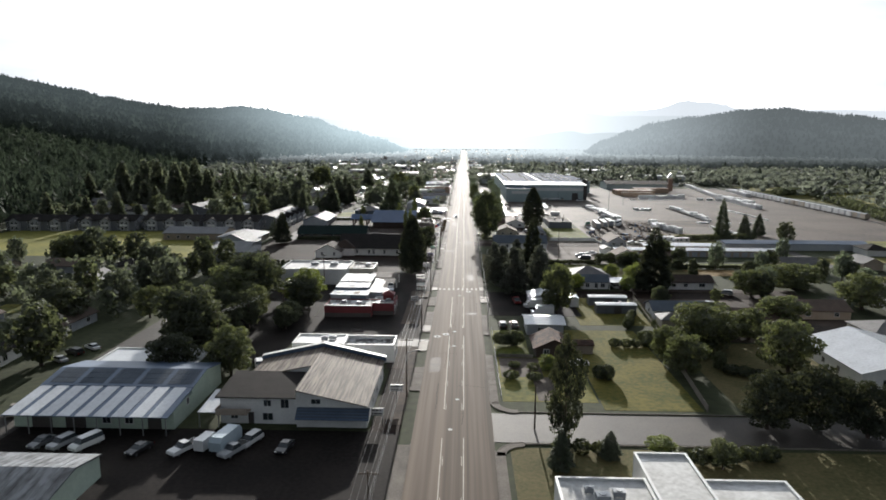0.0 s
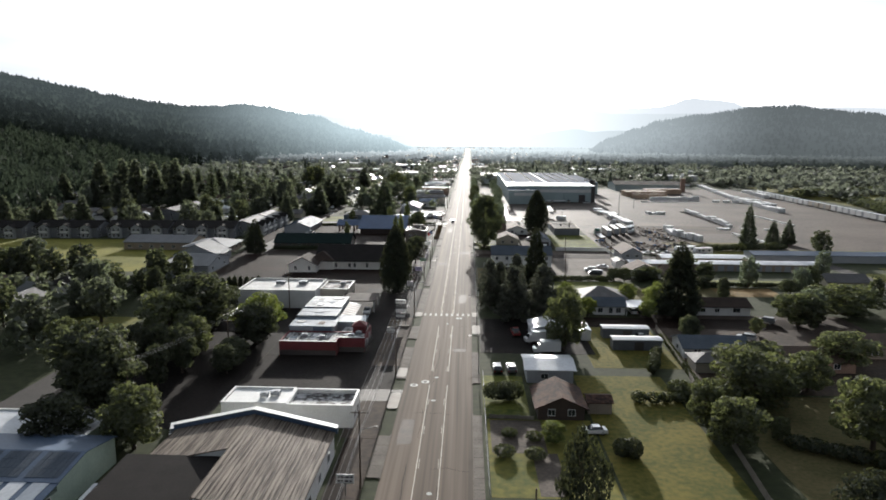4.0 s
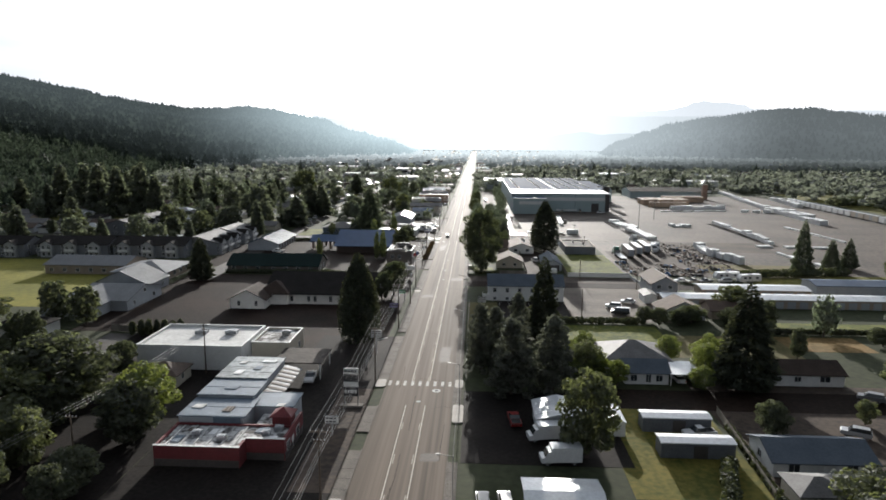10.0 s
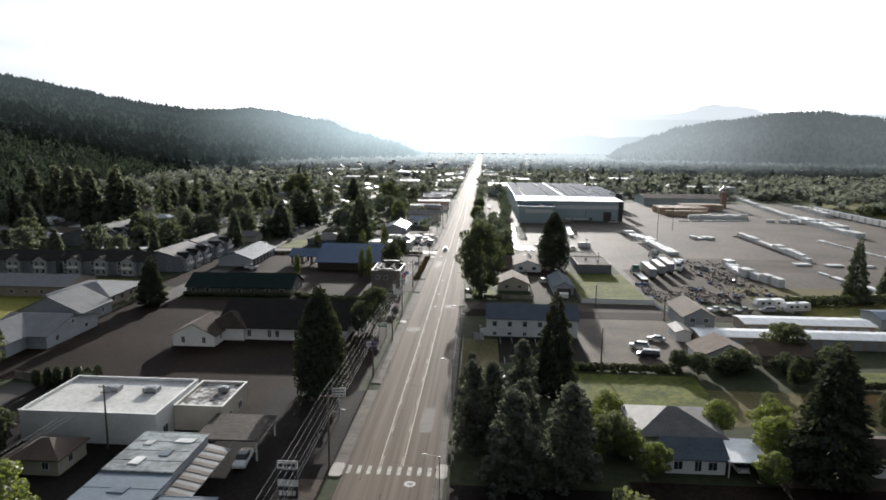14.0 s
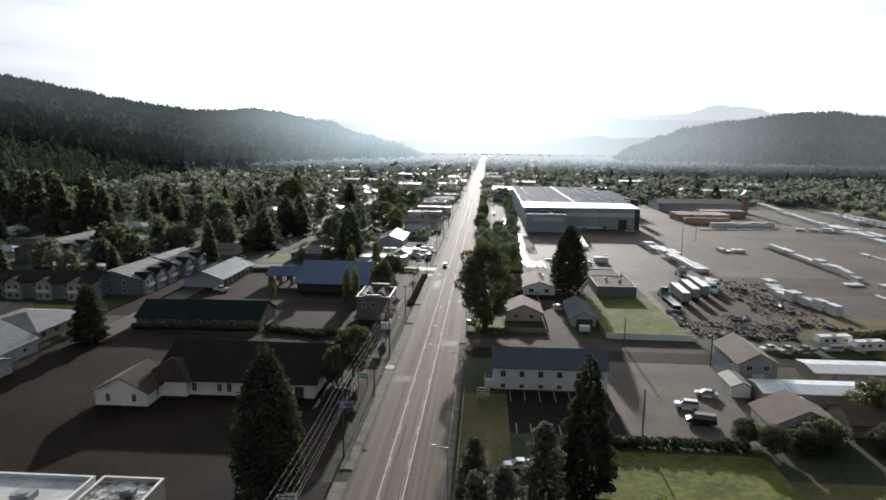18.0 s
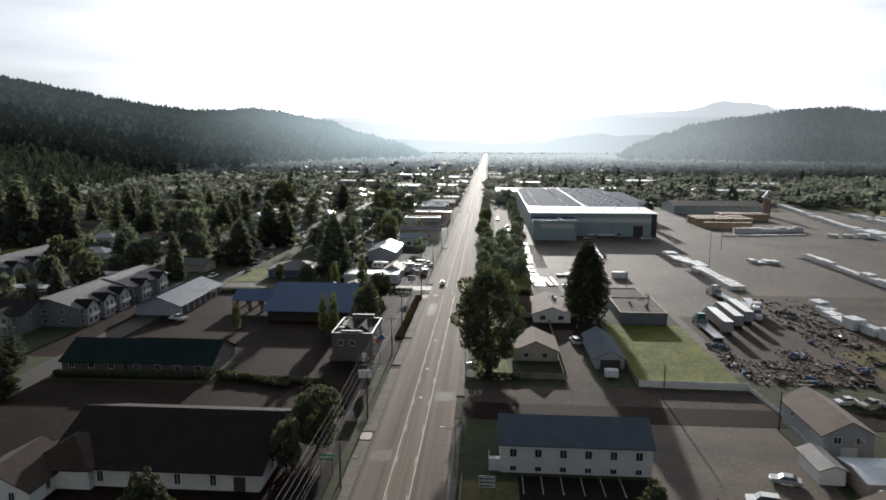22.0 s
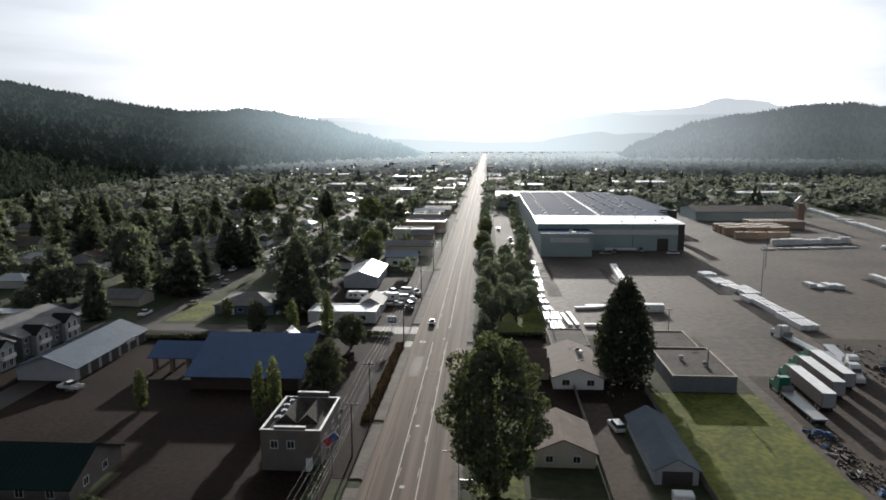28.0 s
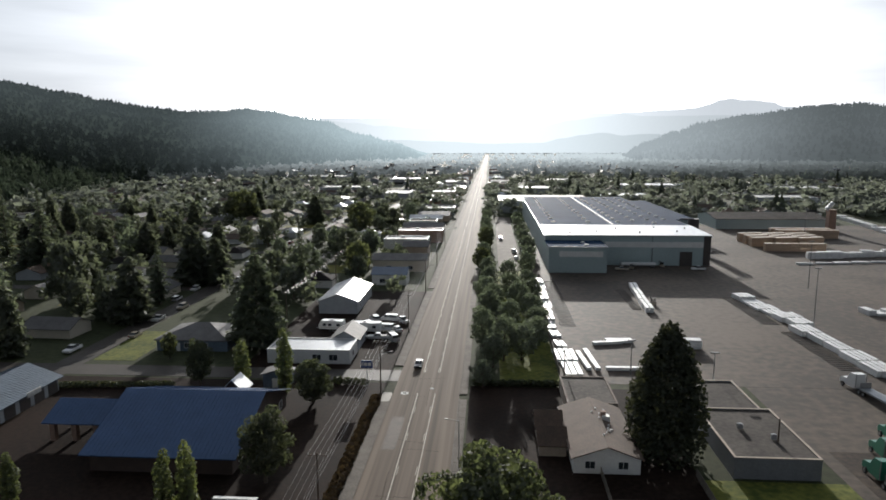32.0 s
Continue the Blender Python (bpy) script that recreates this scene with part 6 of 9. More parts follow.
def oval_tree(seed, mat):
    """A tall dense evergreen 10 m high, widest in its lower half, with a rounded point."""
    rng = np.random.default_rng(seed)
    g = Geo().tube((0, 0, -0.2), (0, 0, 8.5), 0.22, 0.04, 7)
    centres, radii = [], []
    for i in range(96):
        z = 0.3 + 9.2 * (i + rng.uniform(0, 1)) / 96
        s = (z - 0.4) / 9.6
        r = 2.25 * (math.sin(math.pi * min(1, 0.32 + 0.68 * s)) ** 0.9)
        a = i * 2.4
        centres.append((r * 0.72 * math.cos(a), r * 0.72 * math.sin(a), z))
        radii.append((0.26 * r + 0.14, 0.26 * r + 0.14, 0.8))
    centres.append((0, 0, 5))
    radii.append((1.5, 1.5, 4.5))
    v, f = leaf_cloud(rng, centres, radii, 15000, 0.2)
    return g.mesh("trunk", M["bark"]), pydata("crown", v, f, mat)


def column_tree(seed, mat):
    """A narrow poplar 10 m high."""
    rng = np.random.default_rng(seed)
    g = Geo().tube((0, 0, -0.2), (0, 0, 9.0), 0.16, 0.03, 7)
    centres = [(rng.uniform(-0.2, 0.2), rng.uniform(-0.2, 0.2), z) for z in np.linspace(1.4, 9.3, 12)]
    radii = [(1.0 * math.sin(math.pi * (0.12 + 0.80 * (c[2] / 10))) + 0.15,) * 2 + (0.95,) for c in centres]
    v, f = leaf_cloud(rng, centres, radii, 1500, 0.36)
    return g.mesh("trunk", M["bark"]), pydata("crown", v, f, mat)


TREE_KINDS = {
    "broad": ("broad_tree", "full leafy green tree with uneven crown", [lambda s=s: broad_tree(s, M["leaf"], n=5200, leaf=0.36) for s in (11, 12, 13)], 8.2),
    "dark": ("broad_tree", "dense dark green leafy tree", [lambda s=s: broad_tree(s, M["leaf_dark"], n=5200, leaf=0.36) for s in (21, 22)], 8.2),
    "pale": ("broad_tree", "light green leafy tree with thin foliage", [lambda s=s: broad_tree(s, M["leaf_pale"], n=5500, leaf=0.32) for s in (31, 32)], 8.2),
    "fir": ("conifer", "tall dark pointed conifer", [lambda s=s: fir_tree(s, M["needle"]) for s in (41, 42, 43)], 4.0),
    "near_fir": ("conifer", "dense dark green conifer with soft drooping sprays", [lambda s=s: bushy_conifer(s, M["needle"]) for s in (44, 45)], 4.4),
    "black": ("broad_tree", "dense blackish green upright tree in shade", [lambda s=s: broad_tree(s, M["needle_dark"], n=5200, leaf=0.34, open_base=0.06) for s in (26,)], 8.2),
    "cedar": ("conifer", "broad dense blackish green conifer", [lambda s=s: bushy_conifer(s, M["needle_dark"], 9000, 0.24, 2.4, 0.7) for s in (51, 52)], 4.6),
    "oval": ("evergreen_tree", "tall dense blackish evergreen with rounded top", [lambda s=s: oval_tree(s, M["needle_dark"]) for s in (81, 82)], 4.6),
    "column": ("poplar", "narrow columnar light green poplar", [lambda s=s: column_tree(s, M["poplar_pale"]) for s in (61, 62)], 2.2),
    "big": ("broad_tree", "very tall full leafy tree over the road", [lambda: broad_tree(91, M["poplar_leaf"], n=17000, leaf=0.2, open_base=0.04, lumps=60)], 8.2),
    "town_fir": ("conifer", "broad dark conifer towering over the houses", [lambda s=s: bushy_conifer(s, M["garden_leaf"], 1700, 0.6, 2.4, 0.7) for s in (53, 54, 55)], 4.6),
    "garden": ("broad_tree", "shaded leafy tree between houses", [lambda s=s: broad_tree(s, M["garden_leaf"], n=850, leaf=0.8) for s in (18, 19)], 8.2),
    "town": ("broad_tree", "leafy green garden tree between houses", [lambda s=s: broad_tree(s, M["town_leaf"], n=850, leaf=0.8) for s in (14, 15)], 8.2),
    "town_dark": ("broad_tree", "dark green leafy tree between houses", [lambda s=s: broad_tree(s, M["leaf_dark"], n=900, leaf=0.8) for s in (24, 25)], 8.2),
    "shaggy": ("conifer", "soft shaggy grey-green conifer with ragged outline", [lambda s=s: shaggy_tree(s, M["needle_soft"]) for s in (101, 102, 103)], 5.0),
    "young": ("broad_tree", "young light green street tree with a loose crown", [lambda s=s: broad_tree(s, M["town_leaf"], n=2600, leaf=0.42, open_base=0.14, lumps=30) for s in (16, 17)], 8.2),
    "thin": ("broad_tree", "tall sparse tree with clustered foliage", [lambda s=s: broad_tree(s, M["needle_dark"], n=4200, leaf=0.32, open_base=0.05, lumps=34) for s in (71,)], 8.2),
}
TREES_MADE, tree_rng = {}, random.Random(4)


def plant(kind, x, y, h, w=None, group=""):
    name, label, makers, wide = TREE_KINDS[kind]
    i = tree_rng.randrange(len(makers))
    w = w or h * 0.75
    m = pose(x, y, 0, 0, 0, tree_rng.uniform(0, 360)) @ Matrix.Diagonal((w / wide, w / wide, h / 10, 1))
    if (kind, i) in TREES_MADE:
        first = TREES_MADE[kind, i].scale
        ob = copy_thing(TREES_MADE[kind, i], m @ Matrix.Diagonal((1 / first[0], 1 / first[1], 1 / first[2], 1)))
    else:
        trunk, crown = makers[i]()
        ob = thing(name, label, "tree", m)
        part("trunk", trunk, None, ob)
        part("crown", crown, None, ob)
        TREES_MADE[kind, i] = ob
    if group:
        ob["group"] = group
    return ob


# x, y, height, width
for kind, spots in (
    ("dark", [(-64.2, 161, 17.5, 19), (-60.3, 144, 10, 12), (-108, 181, 12.8, 19), (-64.4, 209, 17, 21), (-60.8, 157, 16, 14), (-46, 200, 11, 13), (-45.8, 185, 6.9, 8.4), (-50.6, 150.7, 8.7, 9.7), (-45.7, 179.5, 7, 6.9), (-15.4, 308.4, 12.2, 10.5), (-21.4, 386, 12.5, 9.5), (-22.5, 418, 9.5, 9.5), (-18, 299.5, 10, 5.5), (-49.6, 426, 11, 6.2)]),
    ("broad", [(-48.1, 144.5, 11.5, 11.5), (-66, 198, 15, 18), (-122, 262, 8.8, 16), (-160, 271, 12.5, 15.6), (-124, 268, 7.8, 18), (-152, 722, 24, 26), (-61, 667, 20, 18), (-39, 546, 16, 11), (-65, 443, 7, 4.5), (49.9, 148.7, 10.2, 9.9), (60.4, 166.4, 12.7, 17), (48.3, 158.5, 9, 7.9), (74.5, 175, 9.2, 10.7), (89.7, 190, 9.2, 15), (72.4, 150, 13.7, 13), (41.9, 107, 5.2, 5.5), (115, 236, 9.5, 22), (122, 208, 11.7, 17)]),
    ("broad", [(29, 199, 16, 11), (96, 224, 9.6, 16), (65.4, 179.7, 9.2, 17), (35, 238, 7.9, 7.8), (71.3, 281, 5.6, 9), (86.6, 292, 9.3, 11), (10, 560, 11, 9), (11.5, 620, 11, 10)]),
    ("young", [(11.7, 428.5, 6.4, 5.2), (11.4, 455, 12, 7.5), (11.7, 505, 9.4, 9), (16.5, 446, 11.8, 8), (25, 456, 9.3, 8), (22, 494, 10.5, 9), (27.5, 548, 11, 8), (18.5, 470, 10, 8), (13, 480, 11, 8)]),
    ("pale", [(-46.5, 206, 12, 13), (34, 112, 3, 6), (20.3, 150, 4, 5), (-52, 211, 8, 9)]),
    ("oval", [(-17.9, 258.7, 22, 11), (42.5, 399, 23, 13.5), ]),
    ("black", [(55.3, 122, 11.5, 11), (63.7, 122, 13, 12), (71, 119, 11, 10)]),
    ("cedar", [(66, 231, 22.5, 13.5)]),
    ("cedar", [(-86.7, 326, 16, 10)]),
    ("fir", [(-95.6, 343.6, 11.3, 8), (-199, 565, 33, 13), (-180, 568, 22, 12), (-95, 497, 20, 10), (-171, 538, 16, 10), (-56.5, 527, 23, 14), (-50.3, 508, 22, 8), (-102.8, 478, 16.5, 9), (-98.7, 485, 16, 9), (-169, 546, 34, 14), (-58.6, 636, 16, 10), (-171, 552, 20, 9)]),
    ("near_fir", [(-46.5, 454, 26, 16.5), (16.8, 106, 7, 4.5), (25.2, 110, 4.9, 4.2), (136, 354, 22, 9), (150, 360, 13.5, 8), (160, 366, 12.8, 8), ]),
    ("town_fir", [(-225, 522, 34, 17), (-212, 529, 37, 17), (-243, 531, 36, 18), (-199, 521, 29, 14), (-258, 541, 36, 18), (-92, 475, 21, 13), (-97.5, 528, 23, 14), (-89, 529, 19, 12), (-141, 469, 15, 10), (-104, 545, 22, 13), (-287, 560, 34, 19), (-275, 590, 34, 20), (-240, 575, 32, 18)]),
    ("garden", [(-117.6, 485, 25, 15), (-158, 551, 17, 15), (-173, 550, 16, 14), (-144, 541, 15, 13)]),
    ("column", [(-30.5, 372.5, 11.6, 2.5), (-28.2, 374.2, 12.2, 2.7), (-56, 377, 8.1, 2.5), (-39.7, 424.6, 11, 3.2), (-29.2, 421.3, 14, 3.4)] ),
    ("cedar", [(28.4, 262.5, 22, 10)]),
    ("shaggy", [(12.5, 238.6, 15, 8), (18.4, 225, 15.5, 10.5), (26.9, 228, 15.5, 10.5), (21.6, 256, 13.5, 8), (15.8, 244, 13, 8), (12, 259, 9.5, 6), (20.5, 236, 13, 8)]),
    ("pale", [(33.5, 246, 5, 5.5), (37, 252, 5.5, 6), (36, 241.5, 4.5, 5), (40.5, 231, 6, 5.5), (32, 236, 4.5, 5), (37.5, 236.5, 5.5, 6), (57, 229.5, 5.5, 6), (61, 238, 8, 8), (55, 247, 6.5, 7), (64, 246, 7, 8)]),
    ("dark", [(58.5, 281.5, 4.5, 6), (61.5, 277.5, 5.5, 6), (67, 278, 5, 6), (81, 279, 5, 7), (112, 262, 5, 8), (86, 268, 5, 6)]),
    ("thin", [(18.9, 115.0, 20, 7.5)]),
    ("big", [(13.4, 348.8, 26.5, 19.5)]),
    ("young", [(14, 441, 9, 7), (21, 447, 10, 9), (26, 468, 9, 8), (14.5, 492, 10, 8), (25.5, 482, 9, 9), (20, 508, 10, 9), (26, 520, 9, 8), (13, 522, 10, 8), (20, 534, 10, 9), (12.5, 540, 10, 8), (27, 505, 9, 8)]),
    ("town", [(10.5, 585, 9, 7), (11, 640, 10, 8), (11, 665, 10, 8), (10.8, 690, 9, 8), (11.5, 720, 10, 8), (11, 745, 10, 8), (30, 575, 9, 8), (31, 600, 10, 9), (30.5, 630, 9, 8), (31, 655, 9, 8), (30, 690, 9, 8), (31, 720, 9, 8)]),
):
    for x, y, h, w in spots:
        plant(kind, x, y, h, w)

# trees between the houses, by neighbourhood: x range, y range, number, height range
town_rng = random.Random(17)


def clear_of_roads(x, y):
    if abs(x) < 12 or -94 < x < -81 and y > 330 or 429 < y < 440 and x < 0 or -86 < x < -73 and y < 262:
        return False
    if 108 < y < 130 and 7 < x < 150 or 36 < x < 70 and 279 < y < 335 or 28 < x < 272 and 350 < y < 770 or -250 < x < -108 and 284 < y < 364:
        return False
    return True


BUILT = {}      # footprints kept free of trees, by 20 m cells


def keep_free(a, b, c, d):
    for i in range(int((a - 10) // 20), int((b + 10) // 20) + 1):
        for j in range(int((c - 10) // 20), int((d + 10) // 20) + 1):
            BUILT.setdefault((i, j), []).append((a, b, c, d))


def free(x, y, r):
    return clear_of_roads(x, y) and all(not (a - r < x < b + r and c - r < y < d + r) for a, b, c, d in BUILT.get((int(x // 20), int(y // 20)), ()))


for o in list(bpy.data.objects):
    if o.parent and o.name.split(".")[0] in ("wall", "annex_wall", "annex") and o.type == "MESH":
        base = o.parent.matrix_basis.translation
        xs, ys = [v.co.x + base.x for v in o.data.vertices], [v.co.y + base.y for v in o.data.vertices]
        keep_free(min(xs), max(xs), min(ys), max(ys))

# ---- houses of the town ----
house_kinds, FAR_HOUSES = [], {}


def town_house(k, x, y, turn):
    """Small houses of a few builds, repeated through the neighbourhoods."""
    walls = ("cream_wall", "white_wall", "grey_wall", "tan_wall", "white_wall", "grey_wall")
    tops = ("shingle", "dark_shingle", "brown_shingle", "shingle", "bare_metal", "brown_shingle")
    sizes = ((14, 9), (12, 10), (16, 9), (11, 8), (13, 9), (10, 12))
    while len(house_kinds) <= k:
        i = len(house_kinds)
        w, d = sizes[i]
        house_kinds.append((w, d))
    w, d = house_kinds[k]
    if y > 880 or x > 330:
        c, t = math.cos(radians(turn)), math.sin(radians(turn))
        for geo, mat in ((gable_walls(-w / 2, w / 2, -d / 2, d / 2, 2.7, 2.0, "x"), walls[k]), (gable_roof(-w / 2, w / 2, -d / 2, d / 2, 2.7, 2.0, "x"), tops[k])):
            into = FAR_HOUSES.setdefault(mat, Geo())
            n = len(into.v)
            into.v += [(x + p[0] * c - p[1] * t, y + p[0] * t + p[1] * c, p[2]) for p in geo.v]
            into.f += [tuple(i + n for i in q) for q in geo.f]
        keep_free(x - 8, x + 8, y - 7, y + 7)
        return
    near = y < 420
    key = f"proto{k}{near}"
    if key not in TREES_MADE:
        TREES_MADE[key] = house("one-storey family house with a pitched roof among trees", x - w / 2, x + w / 2, y - d / 2, y + d / 2, 2.7, 2.0, "hip" if k in (1, 4) else "gable", "x" if w > d else "y", walls[k], tops[k],
                                windows=[("S", w * 0.25, 0.9, 1.5, 1.2), ("S", w * 0.75, 0.9, 1.5, 1.2)] if near else (), turn=turn, group="houses of the neighbourhood")
    else:
        copy_thing(TREES_MADE[key], pose(x, y, 0, 0, 0, turn))
    keep_free(x - 8, x + 8, y - 7, y + 7)


def neighbourhood(x0, x1, y0, y1, dx, dy, keep):
    y = y0
    while y < y1:
        x = x0 + town_rng.uniform(0, dx * 0.5)
        while x < x1:
            px, py = x + town_rng.uniform(-3, 3), y + town_rng.uniform(-4, 4)
            if town_rng.random() < keep and free(px, py, 8):
                town_house(town_rng.randrange(6), px, py, town_rng.choice((0, 0, 90, 180, 90)) + town_rng.uniform(-4, 4))
            x += dx
        y += dy


# back streets of the town
for x0, x1, y0, y1 in ((-330, -94, 517, 523), (-330, -94, 598, 604), (-330, -94, 688, 694), (-330, -94, 782, 788), (-203, -197, 480, 880), (-290, -284, 520, 880), (-69, -63, 530, 900), (120, 330, 219, 225), (148, 154, 130, 330), (-420, -44, 898, 904)):
    sheet("road", x0, x1, y0, y1, 0.045 + 0.004 * (x1 - x0 > 20), "side_asphalt", "narrow asphalt back street between houses", "road")
    keep_free(x0, x1, y0, y1)

neighbourhood(-290, -92, 125, 262, 22, 26, 0.75)
neighbourhood(-330, -100, 486, 900, 20, 25, 0.85)
neighbourhood(-78, -44, 530, 900, 18, 24, 0.85)
neighbourhood(-520, -44, 900, 1900, 26, 34, 0.62)
neighbourhood(130, 330, 140, 330, 28, 34, 0.5)
neighbourhood(110, 900, 780, 1900, 30, 38, 0.55)
neighbourhood(430, 1000, 420, 780, 34, 40, 0.5)

neighbourhood(-240, -101, 444, 484, 19, 20, 0.9)

lawn_rng = random.Random(12)
gardens = Geo()
for x0, x1, y0, y1, n in ((-330, -95, 490, 890, 150), (-290, -92, 122, 262, 46), (110, 330, 135, 330, 50), (-80, -44, 525, 880, 30)):
    for i in range(n):
        x, y, w, d = lawn_rng.uniform(x0, x1), lawn_rng.uniform(y0, y1), lawn_rng.uniform(4, 11), lawn_rng.uniform(4, 9)
        if free(x, y, 4):
            z = 0.02 + 0.00003 * i
            gardens.box(x - w, x + w, y - d, y + d, z - 0.1, z)
single("garden_lawns", gardens, M["dry_lawn"], "patches of sunlit garden grass between houses", "lawn", kind="stuff")
far_mesh = bpy.data.meshes.new("distant_houses")
far_v, far_f, far_m = [], [], []
for slot, (mat, geo) in enumerate(FAR_HOUSES.items()):
    far_mesh.materials.append(M[mat])
    far_f += [tuple(i + len(far_v) for i in q) for q in geo.f]
    far_m += [slot] * len(geo.f)
    far_v += geo.v
far_mesh.from_pydata(far_v, [], far_f)
far_mesh.polygons.foreach_set("material_index", far_m)
single("distant_houses", far_mesh, None, "small pitched houses scattered over the far town", "houses", kind="stuff")

# commercial street further on: flat roofs close to the main road
shop_rng = random.Random(31)


def shop_row(side, y0, y1):
    y = y0
    while y < y1:
        d, w = shop_rng.uniform(10, 22), shop_rng.uniform(11, 26)
        h = shop_rng.uniform(4.2, 6.5)
        a = 11.5 + shop_rng.uniform(0, 9)
        x0, x1 = (a, a + w) if side > 0 else (-a - w, -a)
        top = shop_rng.choice(("membrane", "grey_membrane", "aged_metal", "grey_membrane", "white_metal", "blue_metal", "patched_metal"))
        wall = shop_rng.choice(("white_wall", "tan_wall", "grey_wall", "cream_wall", "brick_wall"))
        face = "E" if side < 0 else "W"
        if shop_rng.random() < 0.55:
            house("roadside shop with a low sheet metal roof", x0, x1, y, y + d, h - 1, 1.8, axis="x", wall=wall, top=shop_rng.choice(("bare_metal", "shingle", "shingle", "brown_shingle", "white_metal", "blue_metal")), name="roadside_shop", category="shop", windows=[("S", w * 0.3, 0.9, 2, 1.5), ("S", w * 0.7, 0.9, 2, 1.5)] if y < 800 else (), group="shops along the main road")
        else:
            flat_building("flat roofed roadside shop", x0, x1, y, y + d, h, wall, top, 0.5, name="roadside_shop", category="shop", units=[(x0 + w * 0.4, y + d * 0.6, 1.8)], windows=[("S", w * 0.3, 0.9, 2, 1.5), ("S", w * 0.7, 0.9, 2, 1.5), (face, d * 0.5, 0.9, 2.4, 1.6)] if y < 800 else (), group="shops along the main road")
        keep_free(x0, x1, y, y + d)
        y += d + shop_rng.uniform(5, 20)


shop_row(-1, 530, 1700)
shop_row(1, 862, 1700)
for x, y, w, d in ((-140, 1010, 60, 34), (-95, 1180, 50, 40), (130, 900, 50, 30), (190, 1050, 60, 40), (90, 1150, 50, 36), (60, 1000, 34, 40), (-230, 1250, 70, 40), (260, 880, 56, 30), (-75, 930, 26, 44), (340, 1000, 60, 36)):
    flat_building("large low building with a pale flat roof", x - w / 2, x + w / 2, y - d / 2, y + d / 2, 6, "grey_wall", shop_rng.choice(("membrane", "white_metal", "membrane", "bare_metal")), 0.4, group="large town buildings")
    keep_free(x - w / 2, x + w / 2, y - d / 2, y + d / 2)

for x0, x1, y0, y1, n, h0, h1, mix in (
    (-290, -92, 118, 275, 150, 8, 16, ("town_dark", "garden", "town_dark", "town_fir")),
    (-95, -42, 165, 262, 24, 6, 12, ("dark", "broad")),
    (-250, -96, 384, 480, 50, 8, 17, ("garden", "town_dark", "town_fir")),
    (-330, -95, 470, 780, 235, 8, 17, ("garden", "town", "town_fir", "garden", "town_fir")),
    (-80, -36, 505, 800, 56, 8, 16, ("town", "garden", "town")),
    (88, 330, 130, 335, 90, 6, 13, ("town", "town_dark", "town")),
    (44, 90, 140, 300, 12, 4, 9, ("broad", "dark")),
):
    for i in range(n):
        x, y = town_rng.uniform(x0, x1), town_rng.uniform(y0, y1)
        if free(x, y, 3.5) and not (-62 < x < -20 and 205 < y < 262):
            h = town_rng.uniform(h0, h1)
            kind = town_rng.choice(mix)
            plant(kind, x, y, h * (1.45 if kind == "town_fir" else 1), h * town_rng.uniform(0.6, 0.95), "trees between the houses")


# woods too many to count
def template_fir(rng, tiers=5, sides=8):
    vs, fs = [], []
    for k in range(tiers):
        s = k / tiers
        z0, z1 = 0.08 + 0.80 * s, 0.08 + 0.80 * s + 0.42 - 0.18 * s
        r = 0.17 * (1 - s) + 0.03
        i0 = len(vs)
        for j in range(sides):
            a = 2 * math.pi * (j + 0.5 * (k % 2)) / sides
            rr = r * (1.25 if j % 2 else 0.6) * rng.uniform(0.8, 1.2)
            vs.append((rr * math.cos(a), rr * math.sin(a), z0 + rng.uniform(-0.03, 0.03)))
        vs.append((rng.uniform(-0.01, 0.01), rng.uniform(-0.01, 0.01), min(1.0, z1)))
        fs += [(i0 + j, i0 + (j + 1) % sides, i0 + sides, i0 + sides) for j in range(sides)]
    return np.array(vs), np.array(fs)


def template_broad(rng, n=24, size=0.28):
    c = [(rng.uniform(-0.26, 0.26), rng.uniform(-0.26, 0.26), rng.uniform(0.25, 0.80)) for _ in range(7)]
    return leaf_cloud(rng, c, [(0.22, 0.22, 0.18)] * 7, n, size)


def woods(name, label, mat, spots, templates):
    """spots: x, y, z, height, width. One mesh of many trees."""
    rng = np.random.default_rng(len(spots))
    vs, fs, o = [], [], 0
    for x, y, z, h, w in spots:
        tv, tf = templates[rng.integers(len(templates))]
        a = rng.uniform(0, 6.28)
        c, s = math.cos(a), math.sin(a)
        v = np.stack([(tv[:, 0] * c - tv[:, 1] * s) * w + x, (tv[:, 0] * s + tv[:, 1] * c) * w + y, tv[:, 2] * h + z], 1)
        vs.append(v)
        fs.append(tf + o)
        o += len(tv)
    v, f = np.concatenate(vs), np.concatenate(fs)
    me = bpy.data.meshes.new(name)
    faces = [tuple(dict.fromkeys(q)) for q in f.tolist()]
    me.from_pydata(v.tolist(), [], faces)
    me.materials.append(mat)
    single(name, me, None, label, "woods", kind="stuff" if name[:8] != "backdrop" else "structure")


